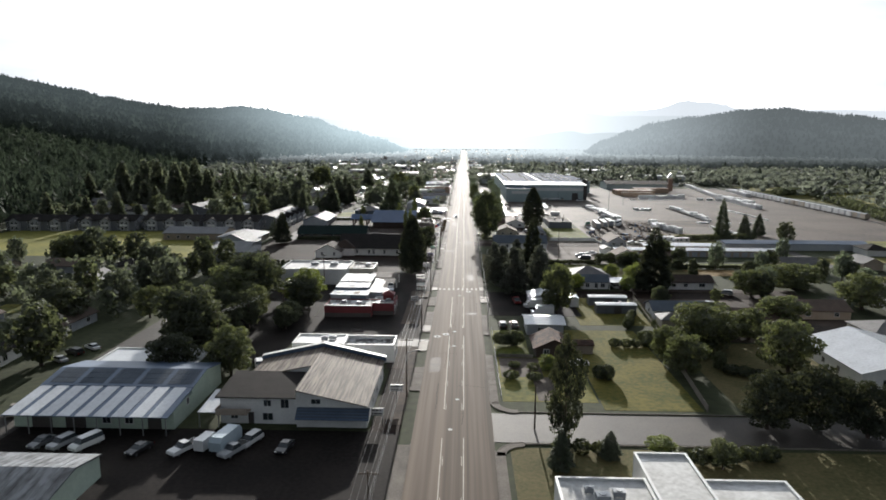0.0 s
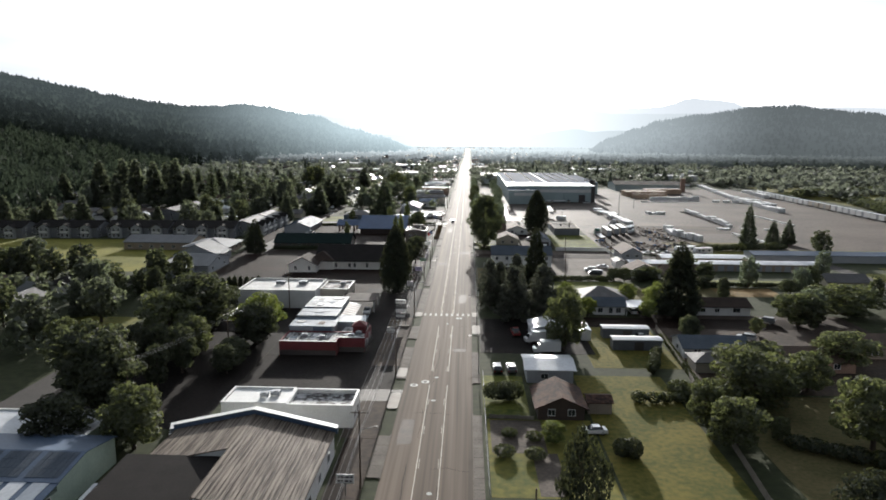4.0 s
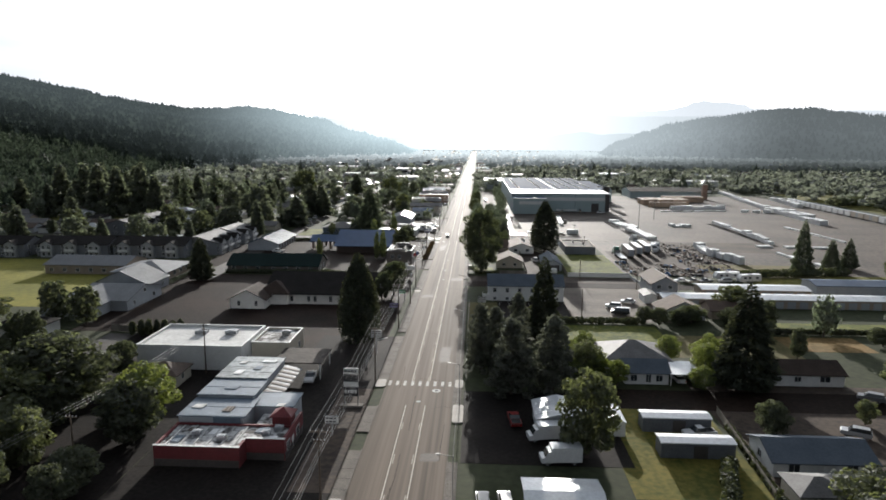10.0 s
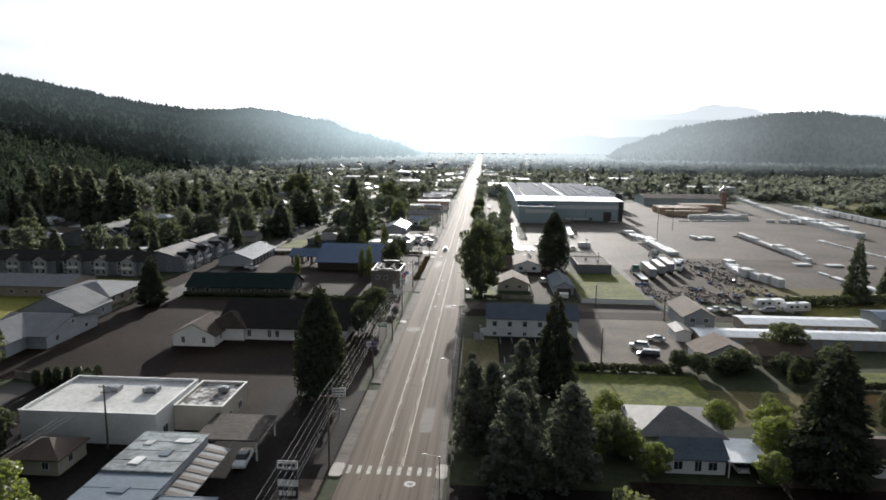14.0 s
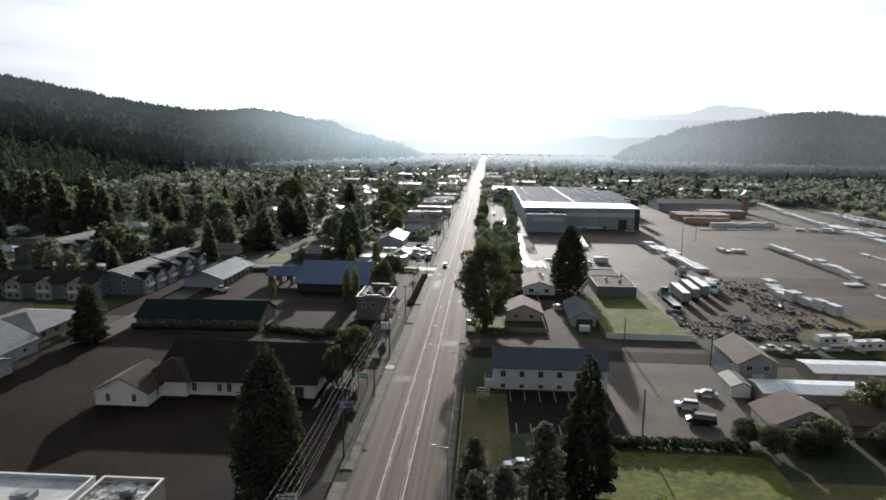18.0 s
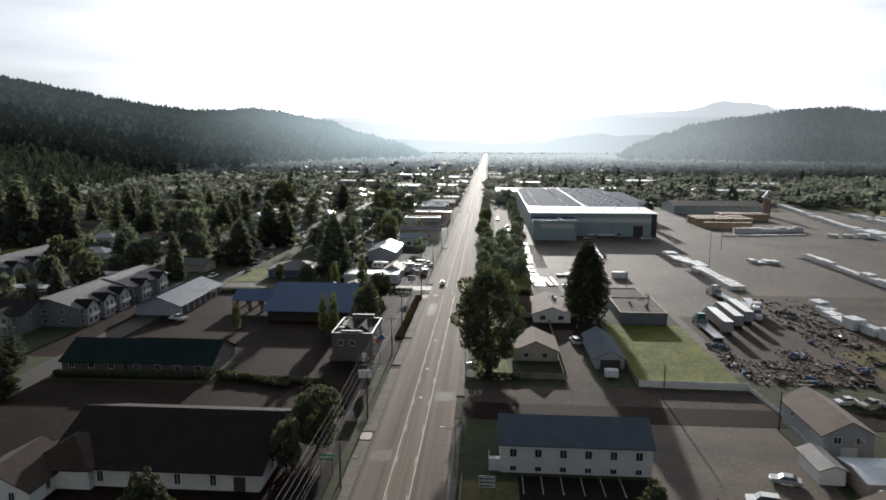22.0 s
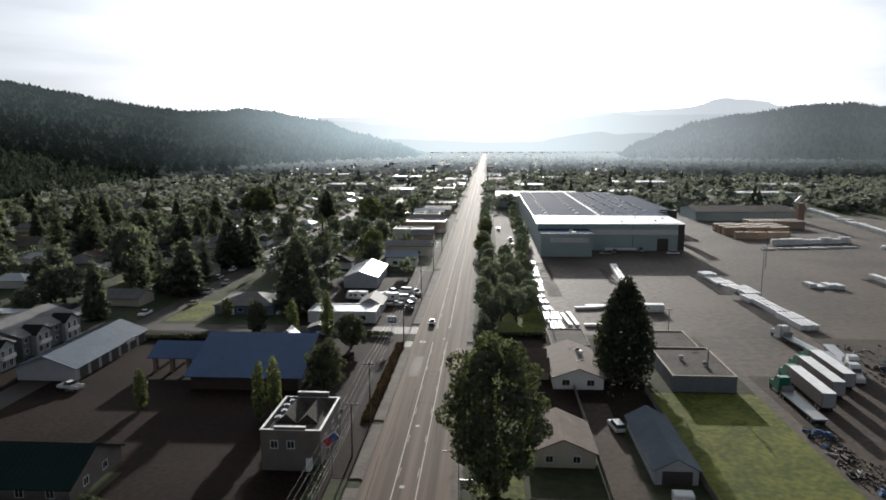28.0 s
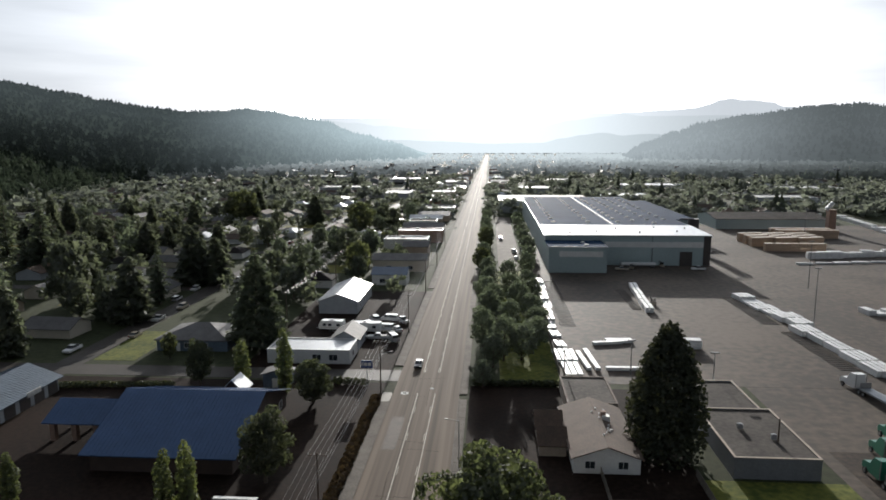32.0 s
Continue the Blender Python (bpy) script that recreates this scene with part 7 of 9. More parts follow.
wr = np.random.default_rng(77)
firs = [template_fir(wr) for _ in range(6)]
far_firs = [template_fir(wr, 3, 6) for _ in range(5)]
broads = [template_broad(wr) for _ in range(8)]
soft_firs = []
for k in range(6):
    sv, sf = template_broad(wr, 26, 0.2)
    up = sv[:, 2]
    sv = np.stack([sv[:, 0] * (1.15 - up), sv[:, 1] * (1.15 - up), up * 1.05], 1) * np.array((0.8, 0.8, 1.0))
    soft_firs.append((sv, sf))
edge, slope, crest = [], [], []
tries = 0
while len(edge) < 4200 and tries < 80000:
    tries += 1
    az, r = wr.uniform(-56, -17), 400 + 1500 * wr.uniform(0, 1) ** 1.3
    x, y = r * math.sin(radians(az)), 11 + r * math.cos(radians(az))
    foot = ease(LEFT_FOOT, az)
    if r > foot - 90 + 60 * noise.noise((x / 90, y / 90, 0)) and x < -250:
        h = wr.uniform(14, 29)
        edge.append((x, y, left_height(x, y), h, h * wr.uniform(0.9, 1.3)))
while len(slope) < 11000:
    az = wr.uniform(-58, -4)
    r = 1200 + (left_crest_distance(az) + 10 - 1200) * wr.uniform(0, 1) ** 0.7
    x, y = r * math.sin(radians(az)), 11 + r * math.cos(radians(az))
    z = left_height(x, y)
    if z > 4:
        h = wr.uniform(8, 15) * (0.7 + 0.3 * r / 2700)
        slope.append((x, y, z - 3, h, h * wr.uniform(1.7, 2.6)))
while len(crest) < 5200:
    az, r = wr.uniform(10, 50), 1950 + 730 * math.sqrt(wr.uniform(0, 1))
    x, y = r * math.sin(radians(az)), 11 + r * math.cos(radians(az))
    z = right_height(x, y)
    if z > 3:
        h = wr.uniform(9, 17)
        crest.append((x, y, z - 2, h, h * wr.uniform(1.5, 2.2)))
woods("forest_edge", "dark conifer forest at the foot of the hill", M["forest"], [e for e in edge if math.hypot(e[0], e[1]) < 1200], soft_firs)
woods("backdrop_6", "conifer forest on the lower slopes with painted haze", M["hill_tree"], [e for e in edge if math.hypot(e[0], e[1]) >= 1200], soft_firs)
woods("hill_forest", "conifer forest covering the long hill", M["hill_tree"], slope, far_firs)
for k in range(190):      # tall single trees along the crest
    az, r = wr.uniform(11, 45), 2650 + wr.uniform(-45, 5)
    x, y = r * math.sin(radians(az)), 11 + r * math.cos(radians(az))
    h = wr.uniform(10, 21)
    crest.append((x, y, right_height(x, y) - 2, h, h * wr.uniform(0.8, 1.2)))
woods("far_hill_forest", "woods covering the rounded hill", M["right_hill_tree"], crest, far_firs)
town_far, tries = [], 0
while len(town_far) < 12500 and tries < 90000:
    tries += 1
    y = 760 + 2500 * wr.uniform(0, 1) ** 1.25
    x = wr.uniform(-0.42, 0.72) * (y + 100) if wr.random() < 0.8 else wr.uniform(280, 1000)
    if wr.random() < 0.12:
        x, y = wr.uniform(290, 1000), wr.uniform(330, 1000)
    if abs(x) > 13 and free(x, y, 2.5):
        h = wr.uniform(5, 13)
        town_far.append((x, y, 0, h, h * wr.uniform(1.1, 1.8)))
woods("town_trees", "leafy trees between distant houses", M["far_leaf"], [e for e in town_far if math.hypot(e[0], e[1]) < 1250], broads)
# trees beyond 1.25 km carry their haze as emission
M["haze_glow_tree"] = hazed_slope("distant_trees_haze_glow", (0.09, 0.11, 0.08), 0.52, 0.13, 0.10, 0.50, (0.90, 0.98, 1.0))
woods("backdrop_7", "belt of trees with painted haze on the far valley floor", M["haze_glow_tree"], [e for e in town_far if math.hypot(e[0], e[1]) >= 1250], [template_broad(wr, 9, 0.46) for _ in range(8)])
near_town = []
mid_broads = [template_broad(wr, 46, 0.21) for _ in range(6)]
while len(near_town) < 1250:
    x, y = (wr.uniform(-430, -18), wr.uniform(490, 900)) if wr.random() < 0.78 else (wr.uniform(-330, -95), wr.uniform(110, 275))
    if free(x, y, 2.5):
        h = wr.uniform(3, 9)
        near_town.append((x, y, 0, h, h * wr.uniform(0.8, 1.2)))
woods("garden_trees", "garden trees and shrubs between the houses", M["garden_leaf"], near_town, mid_broads)
far_conifers = []
while len(far_conifers) < 300:
    x, y = wr.uniform(-560, 700), wr.uniform(700, 2200)
    if free(x, y, 3):
        h = wr.uniform(9, 20)
        far_conifers.append((x, y, 0, h, h * wr.uniform(0.9, 1.3)))
woods("town_conifers", "dark conifers between distant houses", M["needle"], [e for e in far_conifers if math.hypot(e[0], e[1]) < 1250], firs)
woods("backdrop_8", "conifers with painted haze on the far valley floor", M["haze_glow_tree"], [e for e in far_conifers if math.hypot(e[0], e[1]) >= 1250], firs)

# ---- vehicles ----
def paint(name, colour, rough=0.28):
    return material(name, colour, rough, second=tuple(c * 0.85 for c in colour), big=1.0, fine=4, bump=0.0, specular=0.6)


CAR_PAINT = {
    "white": paint("white_car_paint", (0.70, 0.70, 0.69)), "silver": paint("silver_car_paint", (0.36, 0.37, 0.38)), "grey": paint("grey_car_paint", (0.13, 0.135, 0.14)),
    "black": paint("black_car_paint", (0.02, 0.02, 0.022)), "red": paint("red_car_paint", (0.20, 0.022, 0.02)), "blue": paint("blue_car_paint", (0.05, 0.09, 0.22)),
    "tan": paint("tan_car_paint", (0.38, 0.33, 0.26)), "green": paint("green_truck_paint", (0.02, 0.16, 0.10)), "pale": paint("pale_blue_panel", (0.42, 0.50, 0.55), 0.4)}
M["lamp_glass"] = glass("headlamp_glass", (0.55, 0.55, 0.52), 0.1)
M["tail_lamp"] = glass("tail_lamp_glass", (0.30, 0.01, 0.01), 0.15)
WHEELS = {}


def wheel_meshes(r, w):
    if (r, w) not in WHEELS:
        WHEELS[r, w] = (Geo().tube((-w / 2, 0, 0), (w / 2, 0, 0), r, n=14).mesh("tyre", M["black"]), Geo().tube((-w / 2 - 0.01, 0, 0), (w / 2 + 0.01, 0, 0), r * 0.6, n=10).mesh("rim", M["steel"]))
    return WHEELS[r, w]


def add_wheels(ob, spots, r=0.34, w=0.24):
    tyre, rim = wheel_meshes(r, w)
    for x, y in spots:
        wheel = part("wheel", tyre, None, ob, at=pose(x, y, r))
        part("rim", rim, None, wheel)


def shell(width, profile, taper=0.0):
    """A body with the side outline profile (y, z), narrower by taper at its top."""
    zs = [p[1] for p in profile]
    z0, z1 = min(zs), max(zs)
    g = Geo()
    n = len(profile)
    for s in (-1, 1):
        for y, z in profile:
            g.v.append((s * (width / 2 - taper * (z - z0) / (z1 - z0)), y, z))
    g.f += [tuple(range(n)), tuple(range(2 * n - 1, n - 1, -1))]
    g.f += [((i + 1) % n, i, n + i, n + (i + 1) % n) for i in range(n)]
    return g


CAR_SHAPES = {
    # lower body outline, cabin outline (glass), roof outline, wheel y, label
    "sedan": ([(-2.25, 0.35), (2.25, 0.35), (2.28, 0.65), (2.1, 0.82), (0.95, 0.95), (-1.5, 0.98), (-2.2, 0.9), (-2.28, 0.6)], [(-1.65, 0.95), (1.05, 0.95), (0.35, 1.40), (-1.05, 1.40)], (-1.0, 0.3, 1.40), 1.38, 1.78, "four-door sedan"),
    "suv": ([(-2.3, 0.4), (2.3, 0.4), (2.35, 0.8), (2.2, 1.0), (1.2, 1.08), (-2.3, 1.1), (-2.36, 0.7)], [(-2.25, 1.08), (1.2, 1.08), (0.6, 1.68), (-2.0, 1.70)], (-1.95, 0.55, 1.69), 1.42, 1.88, "sport utility vehicle"),
    "pickup": ([(-2.75, 0.45), (2.75, 0.45), (2.78, 0.85), (2.6, 1.02), (1.25, 1.10), (-2.75, 1.10), (-2.8, 0.8)], [(-0.75, 1.10), (1.25, 1.10), (0.65, 1.72), (-0.55, 1.74)], (-0.5, 0.6, 1.73), 1.75, 1.95, "pickup truck"),
    "van": ([(-2.6, 0.4), (2.6, 0.4), (2.62, 0.9), (2.2, 1.15), (1.7, 1.25), (-2.6, 1.25), (-2.62, 0.6)], [(-2.55, 1.24), (1.75, 1.24), (1.2, 2.0), (-2.5, 2.0)], (-2.45, 1.15, 2.0), 1.65, 1.95, "minivan"),
}
CARS_MADE = {}
COLOUR_WORD = {"white": "white", "silver": "silver", "grey": "dark grey", "black": "black", "red": "red", "blue": "dark blue", "tan": "tan"}


def car(kind, colour, x, y, turn, where="parked on asphalt"):
    key, z = (kind, colour), ground_z(x, y)
    m = pose(x, y, z, 0, 0, turn)
    if key in CARS_MADE:
        ob = copy_thing(CARS_MADE[key], m)
        ob["label"] = f"{COLOUR_WORD[colour]} {CAR_SHAPES[kind][5]} {where}"
        return ob
    lower, cabin, (r0, r1, rz), wy, width, word = CAR_SHAPES[kind]
    ob = thing("car" if kind != "pickup" else "pickup_truck", f"{COLOUR_WORD[colour]} {word} {where}", "car" if kind != "pickup" else "truck", m)
    CARS_MADE[key] = ob
    p = CAR_PAINT[colour]
    part("body", shell(width, lower, 0.05), p, ob)
    part("window", shell(width - 0.14, cabin, 0.18), M["glass"], ob, "dark glass cabin")
    part("roof", Geo().box(-width / 2 + 0.24, width / 2 - 0.24, r0, r1, rz, rz + 0.05), p, ob)
    if kind == "pickup":
        part("bed", Geo().box(-0.78, 0.78, -2.65, -0.85, 1.095, 1.112), M["black"], ob, "dark open truck bed")
    front, back = max(q[0] for q in lower), min(q[0] for q in lower)
    for s in (-1, 1):
        part("headlamp", Geo().box(s * 0.62 - 0.18, s * 0.62 + 0.18, front - 0.08, front + 0.02, 0.62, 0.8), M["lamp_glass"], ob)
        part("tail_lamp", Geo().box(s * 0.72 - 0.12, s * 0.72 + 0.12, back - 0.02, back + 0.08, 0.66, 0.85), M["tail_lamp"], ob)
    add_wheels(ob, [(s * (width / 2 - 0.14), t * wy) for s in (-1, 1) for t in (-1, 1)])
    return ob


def step_van(x, y, turn, label="white delivery step van parked under a tree"):
    ob = thing("delivery_van", label, "van", pose(x, y, ground_z(x, y), 0, 0, turn))
    part("box", shell(2.3, [(-3.2, 0.6), (1.6, 0.6), (1.6, 2.9), (-3.2, 2.9)]), CAR_PAINT["white"], ob)
    part("cab", shell(2.2, [(1.6, 0.5), (3.1, 0.5), (3.15, 1.3), (2.5, 1.4), (2.0, 2.3), (1.6, 2.35)]), CAR_PAINT["white"], ob)
    part("windscreen", shell(1.9, [(2.08, 2.22), (2.52, 1.45), (2.58, 1.47), (2.14, 2.24)]), M["glass"], ob)
    part("roof", Geo().box(-1.15, 1.15, -3.2, 1.6, 2.9, 2.96), M["white_metal"], ob)
    add_wheels(ob, [(s * 0.95, t) for s in (-1, 1) for t in (-2.0, 2.2)], 0.42, 0.28)


def camper(x, y, turn, label, length=7.5):
    """A travel trailer with windows and a tongue."""
    ob = thing("camper_trailer", label, "trailer", pose(x, y, ground_z(x, y), 0, 0, turn))
    h = length / 2
    part("body", shell(2.4, [(-h, 0.6), (h, 0.6), (h + 0.2, 1.6), (h - 0.5, 2.9), (-h + 0.2, 3.0), (-h - 0.1, 1.6)], 0.06), CAR_PAINT["white"], ob)
    for y0 in (-h * 0.6, 0.1 * h, h * 0.55):
        for s in (-1, 1):
            part("window", Geo().box(s * 1.2 - 0.02, s * 1.2 + 0.02, y0 - 0.5, y0 + 0.5, 1.5, 2.2), M["glass"], ob)
    part("stripe", Geo().box(-1.215, 1.215, -h + 0.1, h - 0.1, 1.0, 1.12), CAR_PAINT["tan"], ob, "tan side stripe")
    part("roof_unit", Geo().box(-0.4, 0.4, -0.5, 0.5, 3.0, 3.25), M["white_metal"], ob)
    part("tongue", Geo().box(-0.1, 0.1, h, h + 1.2, 0.5, 0.65), M["steel"], ob)
    add_wheels(ob, [(s * 1.05, t) for s in (-1, 1) for t in (-0.5, 0.4)], 0.34, 0.22)


M["trailer_side"] = material("dark_brown_trailer_side", (0.085, 0.068, 0.06), 0.6, second=(0.055, 0.045, 0.04), big=0.6, fine=3, bump=0.1)


def semi(x, y, turn, trailer="box", cab="green"):
    """Tractor in front (+y), trailer behind."""
    ob = thing("semi_truck", f"{'dark green' if cab == 'green' else 'white'} semi tractor with a {'white roofed box' if trailer == 'box' else 'bare flatbed'} trailer", "truck", pose(x, y, ground_z(x, y), 0, 0, turn), "parked semi trucks")
    p = CAR_PAINT[cab]
    part("hood", shell(1.9, [(9.2, 0.7), (11.6, 0.7), (11.6, 1.6), (11.2, 1.85), (9.2, 2.1)], 0.1), p, ob)
    part("cab", shell(2.4, [(6.6, 0.8), (9.3, 0.8), (9.3, 2.1), (8.8, 3.0), (8.2, 3.7), (6.6, 3.8)], 0.12), p, ob)
    part("windscreen", shell(2.0, [(8.85, 3.0), (9.32, 2.15), (9.37, 2.16), (8.9, 3.02)]), M["glass"], ob)
    part("chassis", Geo().box(-0.5, 0.5, 3.5, 11.2, 0.6, 0.85), M["black"], ob)
    for s in (-1, 1):
        part("exhaust", Geo().tube((s * 1.15, 6.4, 0.9), (s * 1.15, 6.4, 4.1), 0.08, n=8), M["steel"], ob)
        part("headlamp", Geo().box(s * 0.8 - 0.15, s * 0.8 + 0.15, 11.55, 11.65, 1.0, 1.25), M["lamp_glass"], ob)
    if trailer == "box":
        body = part("trailer", Geo().box(-1.28, 1.28, -10.2, 5.9, 1.15, 4.05), M["trailer_side"], ob, "dark brown sided box trailer with a white roof")
        part("trailer_roof", Geo().box(-1.28, 1.28, -10.2, 5.9, 4.05, 4.09), M["wrap"], body)
        part("trailer_door", Geo().box(-1.2, 1.2, -10.26, -10.2, 1.25, 3.95), M["grey_wall"], body)
    else:
        body = part("trailer", Geo().box(-1.28, 1.28, -8.8, 5.0, 1.1, 1.4), M["bare_metal"], ob, "bare flatbed trailer")
        part("headboard", Geo().box(-1.2, 1.2, 4.9, 5.0, 1.4, 2.6), M["steel"], body)
    add_wheels(ob, [(s * 1.05, t) for s in (-1, 1) for t in (10.4, 5.3, 4.0, -7.6, -8.8 if trailer == "box" else -6.3)], 0.5, 0.32)


for kind, colour, x, y, turn in (("suv", "silver", -64.2, 110.5, 160), ("van", "white", -60.1, 110.4, 155), ("sedan", "grey", -67.8, 110.8, 165), ("pickup", "white", -43.4, 109.6, 150), ("suv", "white", -33.6, 112.8, 160), ("pickup", "silver", -35.2, 109.2, 155),
                                 ("sedan", "black", -27.3, 110.6, 172), ("sedan", "black", -50.6, 109, 160), ("suv", "white", -43.9, 150.6, 20), ("sedan", "silver", -90, 151.4, 60), ("suv", "black", -89.4, 156.4, 65), ("sedan", "white", -87.4, 160.5, 55),
                                 ("pickup", "red", -74, 128, 20), ("pickup", "tan", -80.5, 123, 15), ("suv", "silver", -79, 112, 20), ("sedan", "white", 27.7, 153.8, 95)):
    car(kind, colour, x, y, turn)
for kind, colour, x, y, turn, where in (("suv", "black", 12.4, 184.0, 2, "parked on a lawn"), ("suv", "grey", 15.5, 184.3, 4, "parked on a lawn"), ("pickup", "red", 18.3, 211.5, 5, "on a dark gravel drive"), ("pickup", "white", -23.2, 230.2, 185, "parked beside the red shop"), ("pickup", "white", 49.5, 208.0, 100, "beside a long shed"),
                                        ("suv", "white", 52.9, 296.0, 78, "parked on a gravel lot"), ("van", "black", 53.4, 288.6, 78, "parked on a gravel lot"), ("sedan", "silver", 58.8, 302.6, 72, "parked on a gravel lot"), ("sedan", "white", 18.9, 269, 100, "parked on shaded grass"), ("suv", "white", 36.0, 372.6, 10, "on a dirt driveway"),
                                        ("sedan", "white", 84.8, 335.7, 100, "in a row behind the storage units"), ("pickup", "tan", 88.9, 334.2, 110, "in a row behind the storage units"), ("pickup", "grey", 93.2, 334.6, 110, "in a row behind the storage units"), ("suv", "silver", 100.6, 336, 95, "beside campers"),
                                        ("pickup", "white", -77.0, 386.5, 80, "beside the car wash shed"), ("sedan", "white", 53.9, 234.5, 5, "under a carport"), ("suv", "grey", 57.2, 234.5, 5, "beside a carport"), ("sedan", "black", -3.45, 441, 180, "driving down the main road"), ("sedan", "grey", 62.5, 203.8, 60, "beside a ranch house")):
    car(kind, colour, x, y, turn, where)
sale_rng = random.Random(9)
for i in range(9):
    car(sale_rng.choice(("suv", "sedan", "pickup", "van")), sale_rng.choice(("white", "silver", "white", "grey", "silver")), -12.5 - 4.1 * (i % 3) + sale_rng.uniform(-0.4, 0.4), 462 + (i // 3) * 9 + sale_rng.uniform(-1, 1), sale_rng.choice((30, 80, 95, 210)), "on the vehicle lot")
for i in range(16):
    car(sale_rng.choice(("suv", "sedan", "pickup")), sale_rng.choice(("white", "silver", "grey", "black", "red", "tan")), -150 + (i % 8) * 3.1 + sale_rng.uniform(-0.4, 0.4), 399 + (i // 8) * 19, sale_rng.choice((0, 180)), "parked at the apartments")
for i in range(26):
    side = sale_rng.choice((-91.2, -84.2))
    car(sale_rng.choice(("suv", "sedan", "pickup")), sale_rng.choice(("white", "silver", "grey", "black", "red", "tan")), side + sale_rng.uniform(-1.5, 1.5), 445 + i * 15 + sale_rng.uniform(-4, 4), sale_rng.choice((0, 180)), "beside a residential street")
for x, y, turn in ((23.2, 205, 100), (24.6, 197, 95)):
    step_van(x, y, turn)
camper(71.6, 295.2, 92, "white travel trailer beside a bungalow", 6.5)
camper(103, 341, 98, "long white travel trailer on rough grass", 9)
camper(109.5, 337, 100, "white travel trailer with tan stripe on rough grass", 8)
camper(-21.5, 468.5, 88, "long white camper on the vehicle lot", 9.5)
camper(-31, 470, 85, "older white camper behind the vehicle shop", 7)
ob = thing("box_trailer", "pale blue box trailer with rounded roof beside the hall", "trailer", pose(-37.2, 111.2, 0.03, 0, 0, -12))
part("body", shell(2.4, [(-3, 0.6), (3, 0.6), (3.2, 2.2), (2.6, 2.9), (-2.6, 2.9), (-3.2, 2.2)], 0.15), CAR_PAINT["pale"], ob)
add_wheels(ob, [(s * 1.0, t) for s in (-1, 1) for t in (-0.5, 0.5)])
ob = thing("box_trailer", "small white utility trailer with a flat roof", "trailer", pose(-40.4, 110.4, 0.03, 0, 0, -12))
part("body", shell(1.8, [(-1.8, 0.5), (1.8, 0.5), (1.8, 2.3), (-1.8, 2.3)], 0.03), CAR_PAINT["white"], ob)
add_wheels(ob, [(s * 0.8, 0.0) for s in (-1, 1)])
sheet("dirt_patch", 70.5, 125, 345, 402, 0.032, "dirt", "dark oily dirt under scrap rows", "ground")
sheet("lawn", 101, 140, 344, 371, 0.036, "rough", "rough grass between scrap rows", "lawn")
sheet("dirt_patch", 98, 150, 402, 432, 0.031, "dirt", "bare dirt at the yard edge", "ground")
semi(73.6, 384.5, 0, "flat")
semi(78.3, 392.0, -2)
semi(83.4, 398.5, -2)
semi(88.0, 403.5, -2)
for x, y, turn in ((93.2, 408.5, 175), (96.5, 414, 170), (91.6, 424, 8)):
    semi(x, y, turn, "flat", "white")

# ---- lumber yard ----
pack_mesh = Geo().box(-0.6, 0.6, -2.45, 2.45, 0.0, 0.72).mesh("pack", M["wrap"])
bearer_mesh = Geo().box(-1.4, 1.4, -0.06, 0.06, 0, 0.1).mesh("bearer", M["lumber"])
lum_rng = random.Random(23)


M["tarp"] = material("cream_lumber_cover", (0.66, 0.58, 0.48), 0.5, second=(0.5, 0.42, 0.33), big=0.5, fine=2, bump=0.1, spread=0.1)
LAYERS = {}


def layer_mesh(cols, raw):
    """One level of packs lying side by side."""
    if (cols, raw) not in LAYERS:
        g = Geo()
        for c in range(cols):
            o = (c - (cols - 1) / 2) * 1.26
            g.box(o - 0.6, o + 0.6, -2.45 + 0.1 * (c % 2), 2.45, 0.0, 0.72)
        LAYERS[cols, raw] = g.mesh("layer", M["lumber" if raw else "wrap"])
    return LAYERS[cols, raw]


def lumber_stack(x, y, turn, cols=2, levels=2, raw=False, stretch=1.0):
    ob = thing("lumber_stack", "stack of fresh orange sawn lumber packs" if raw else "stack of white wrapped lumber packs on bearers", "lumber", pose(x, y, ground_z(x, y), 0, 0, turn), "lumber stacks")
    far = x > 120
    if not far:
        for s in (-1.6, 1.6):
            part("bearer", bearer_mesh, None, ob, at=pose(0, s, 0) @ Matrix.Diagonal((cols * 0.48, 1, 1, 1)))
    if raw:
        part("tarp", Geo().box(-cols * 0.63, cols * 0.63, -2.4, 2.4, 0, 0.05), M["tarp"], ob, "pale cream top cover", at=pose(0, 0, levels * 0.76 - 0.03))
    for k in range(levels):
        if far:
            part("layer", layer_mesh(cols, raw), None, ob, at=pose(lum_rng.uniform(-0.04, 0.04), lum_rng.uniform(-0.2, 0.2), k * 0.76) @ Matrix.Diagonal((1, stretch, 1, 1)))
            continue
        for c in range(cols):
            part("pack", pack_mesh, None, ob, at=pose((c - (cols - 1) / 2) * 1.36 + lum_rng.uniform(-0.05, 0.05), lum_rng.uniform(-0.25, 0.25), 0.1 + k * 0.78) @ Matrix.Diagonal((0.9, stretch, 1, 1)))


def lumber_row(x0, y0, x1, y1, n, turn, cols=2, levels=2, stretch=1.0):
    for i in range(n):
        s = i / max(1, n - 1)
        lumber_stack(x0 + (x1 - x0) * s + lum_rng.uniform(-0.22, 0.22), y0 + (y1 - y0) * s, turn + lum_rng.uniform(-1, 1), lum_rng.choice((cols, cols, cols, cols + 1)), lum_rng.choice((levels, levels, max(1, levels - 1))), stretch=stretch)


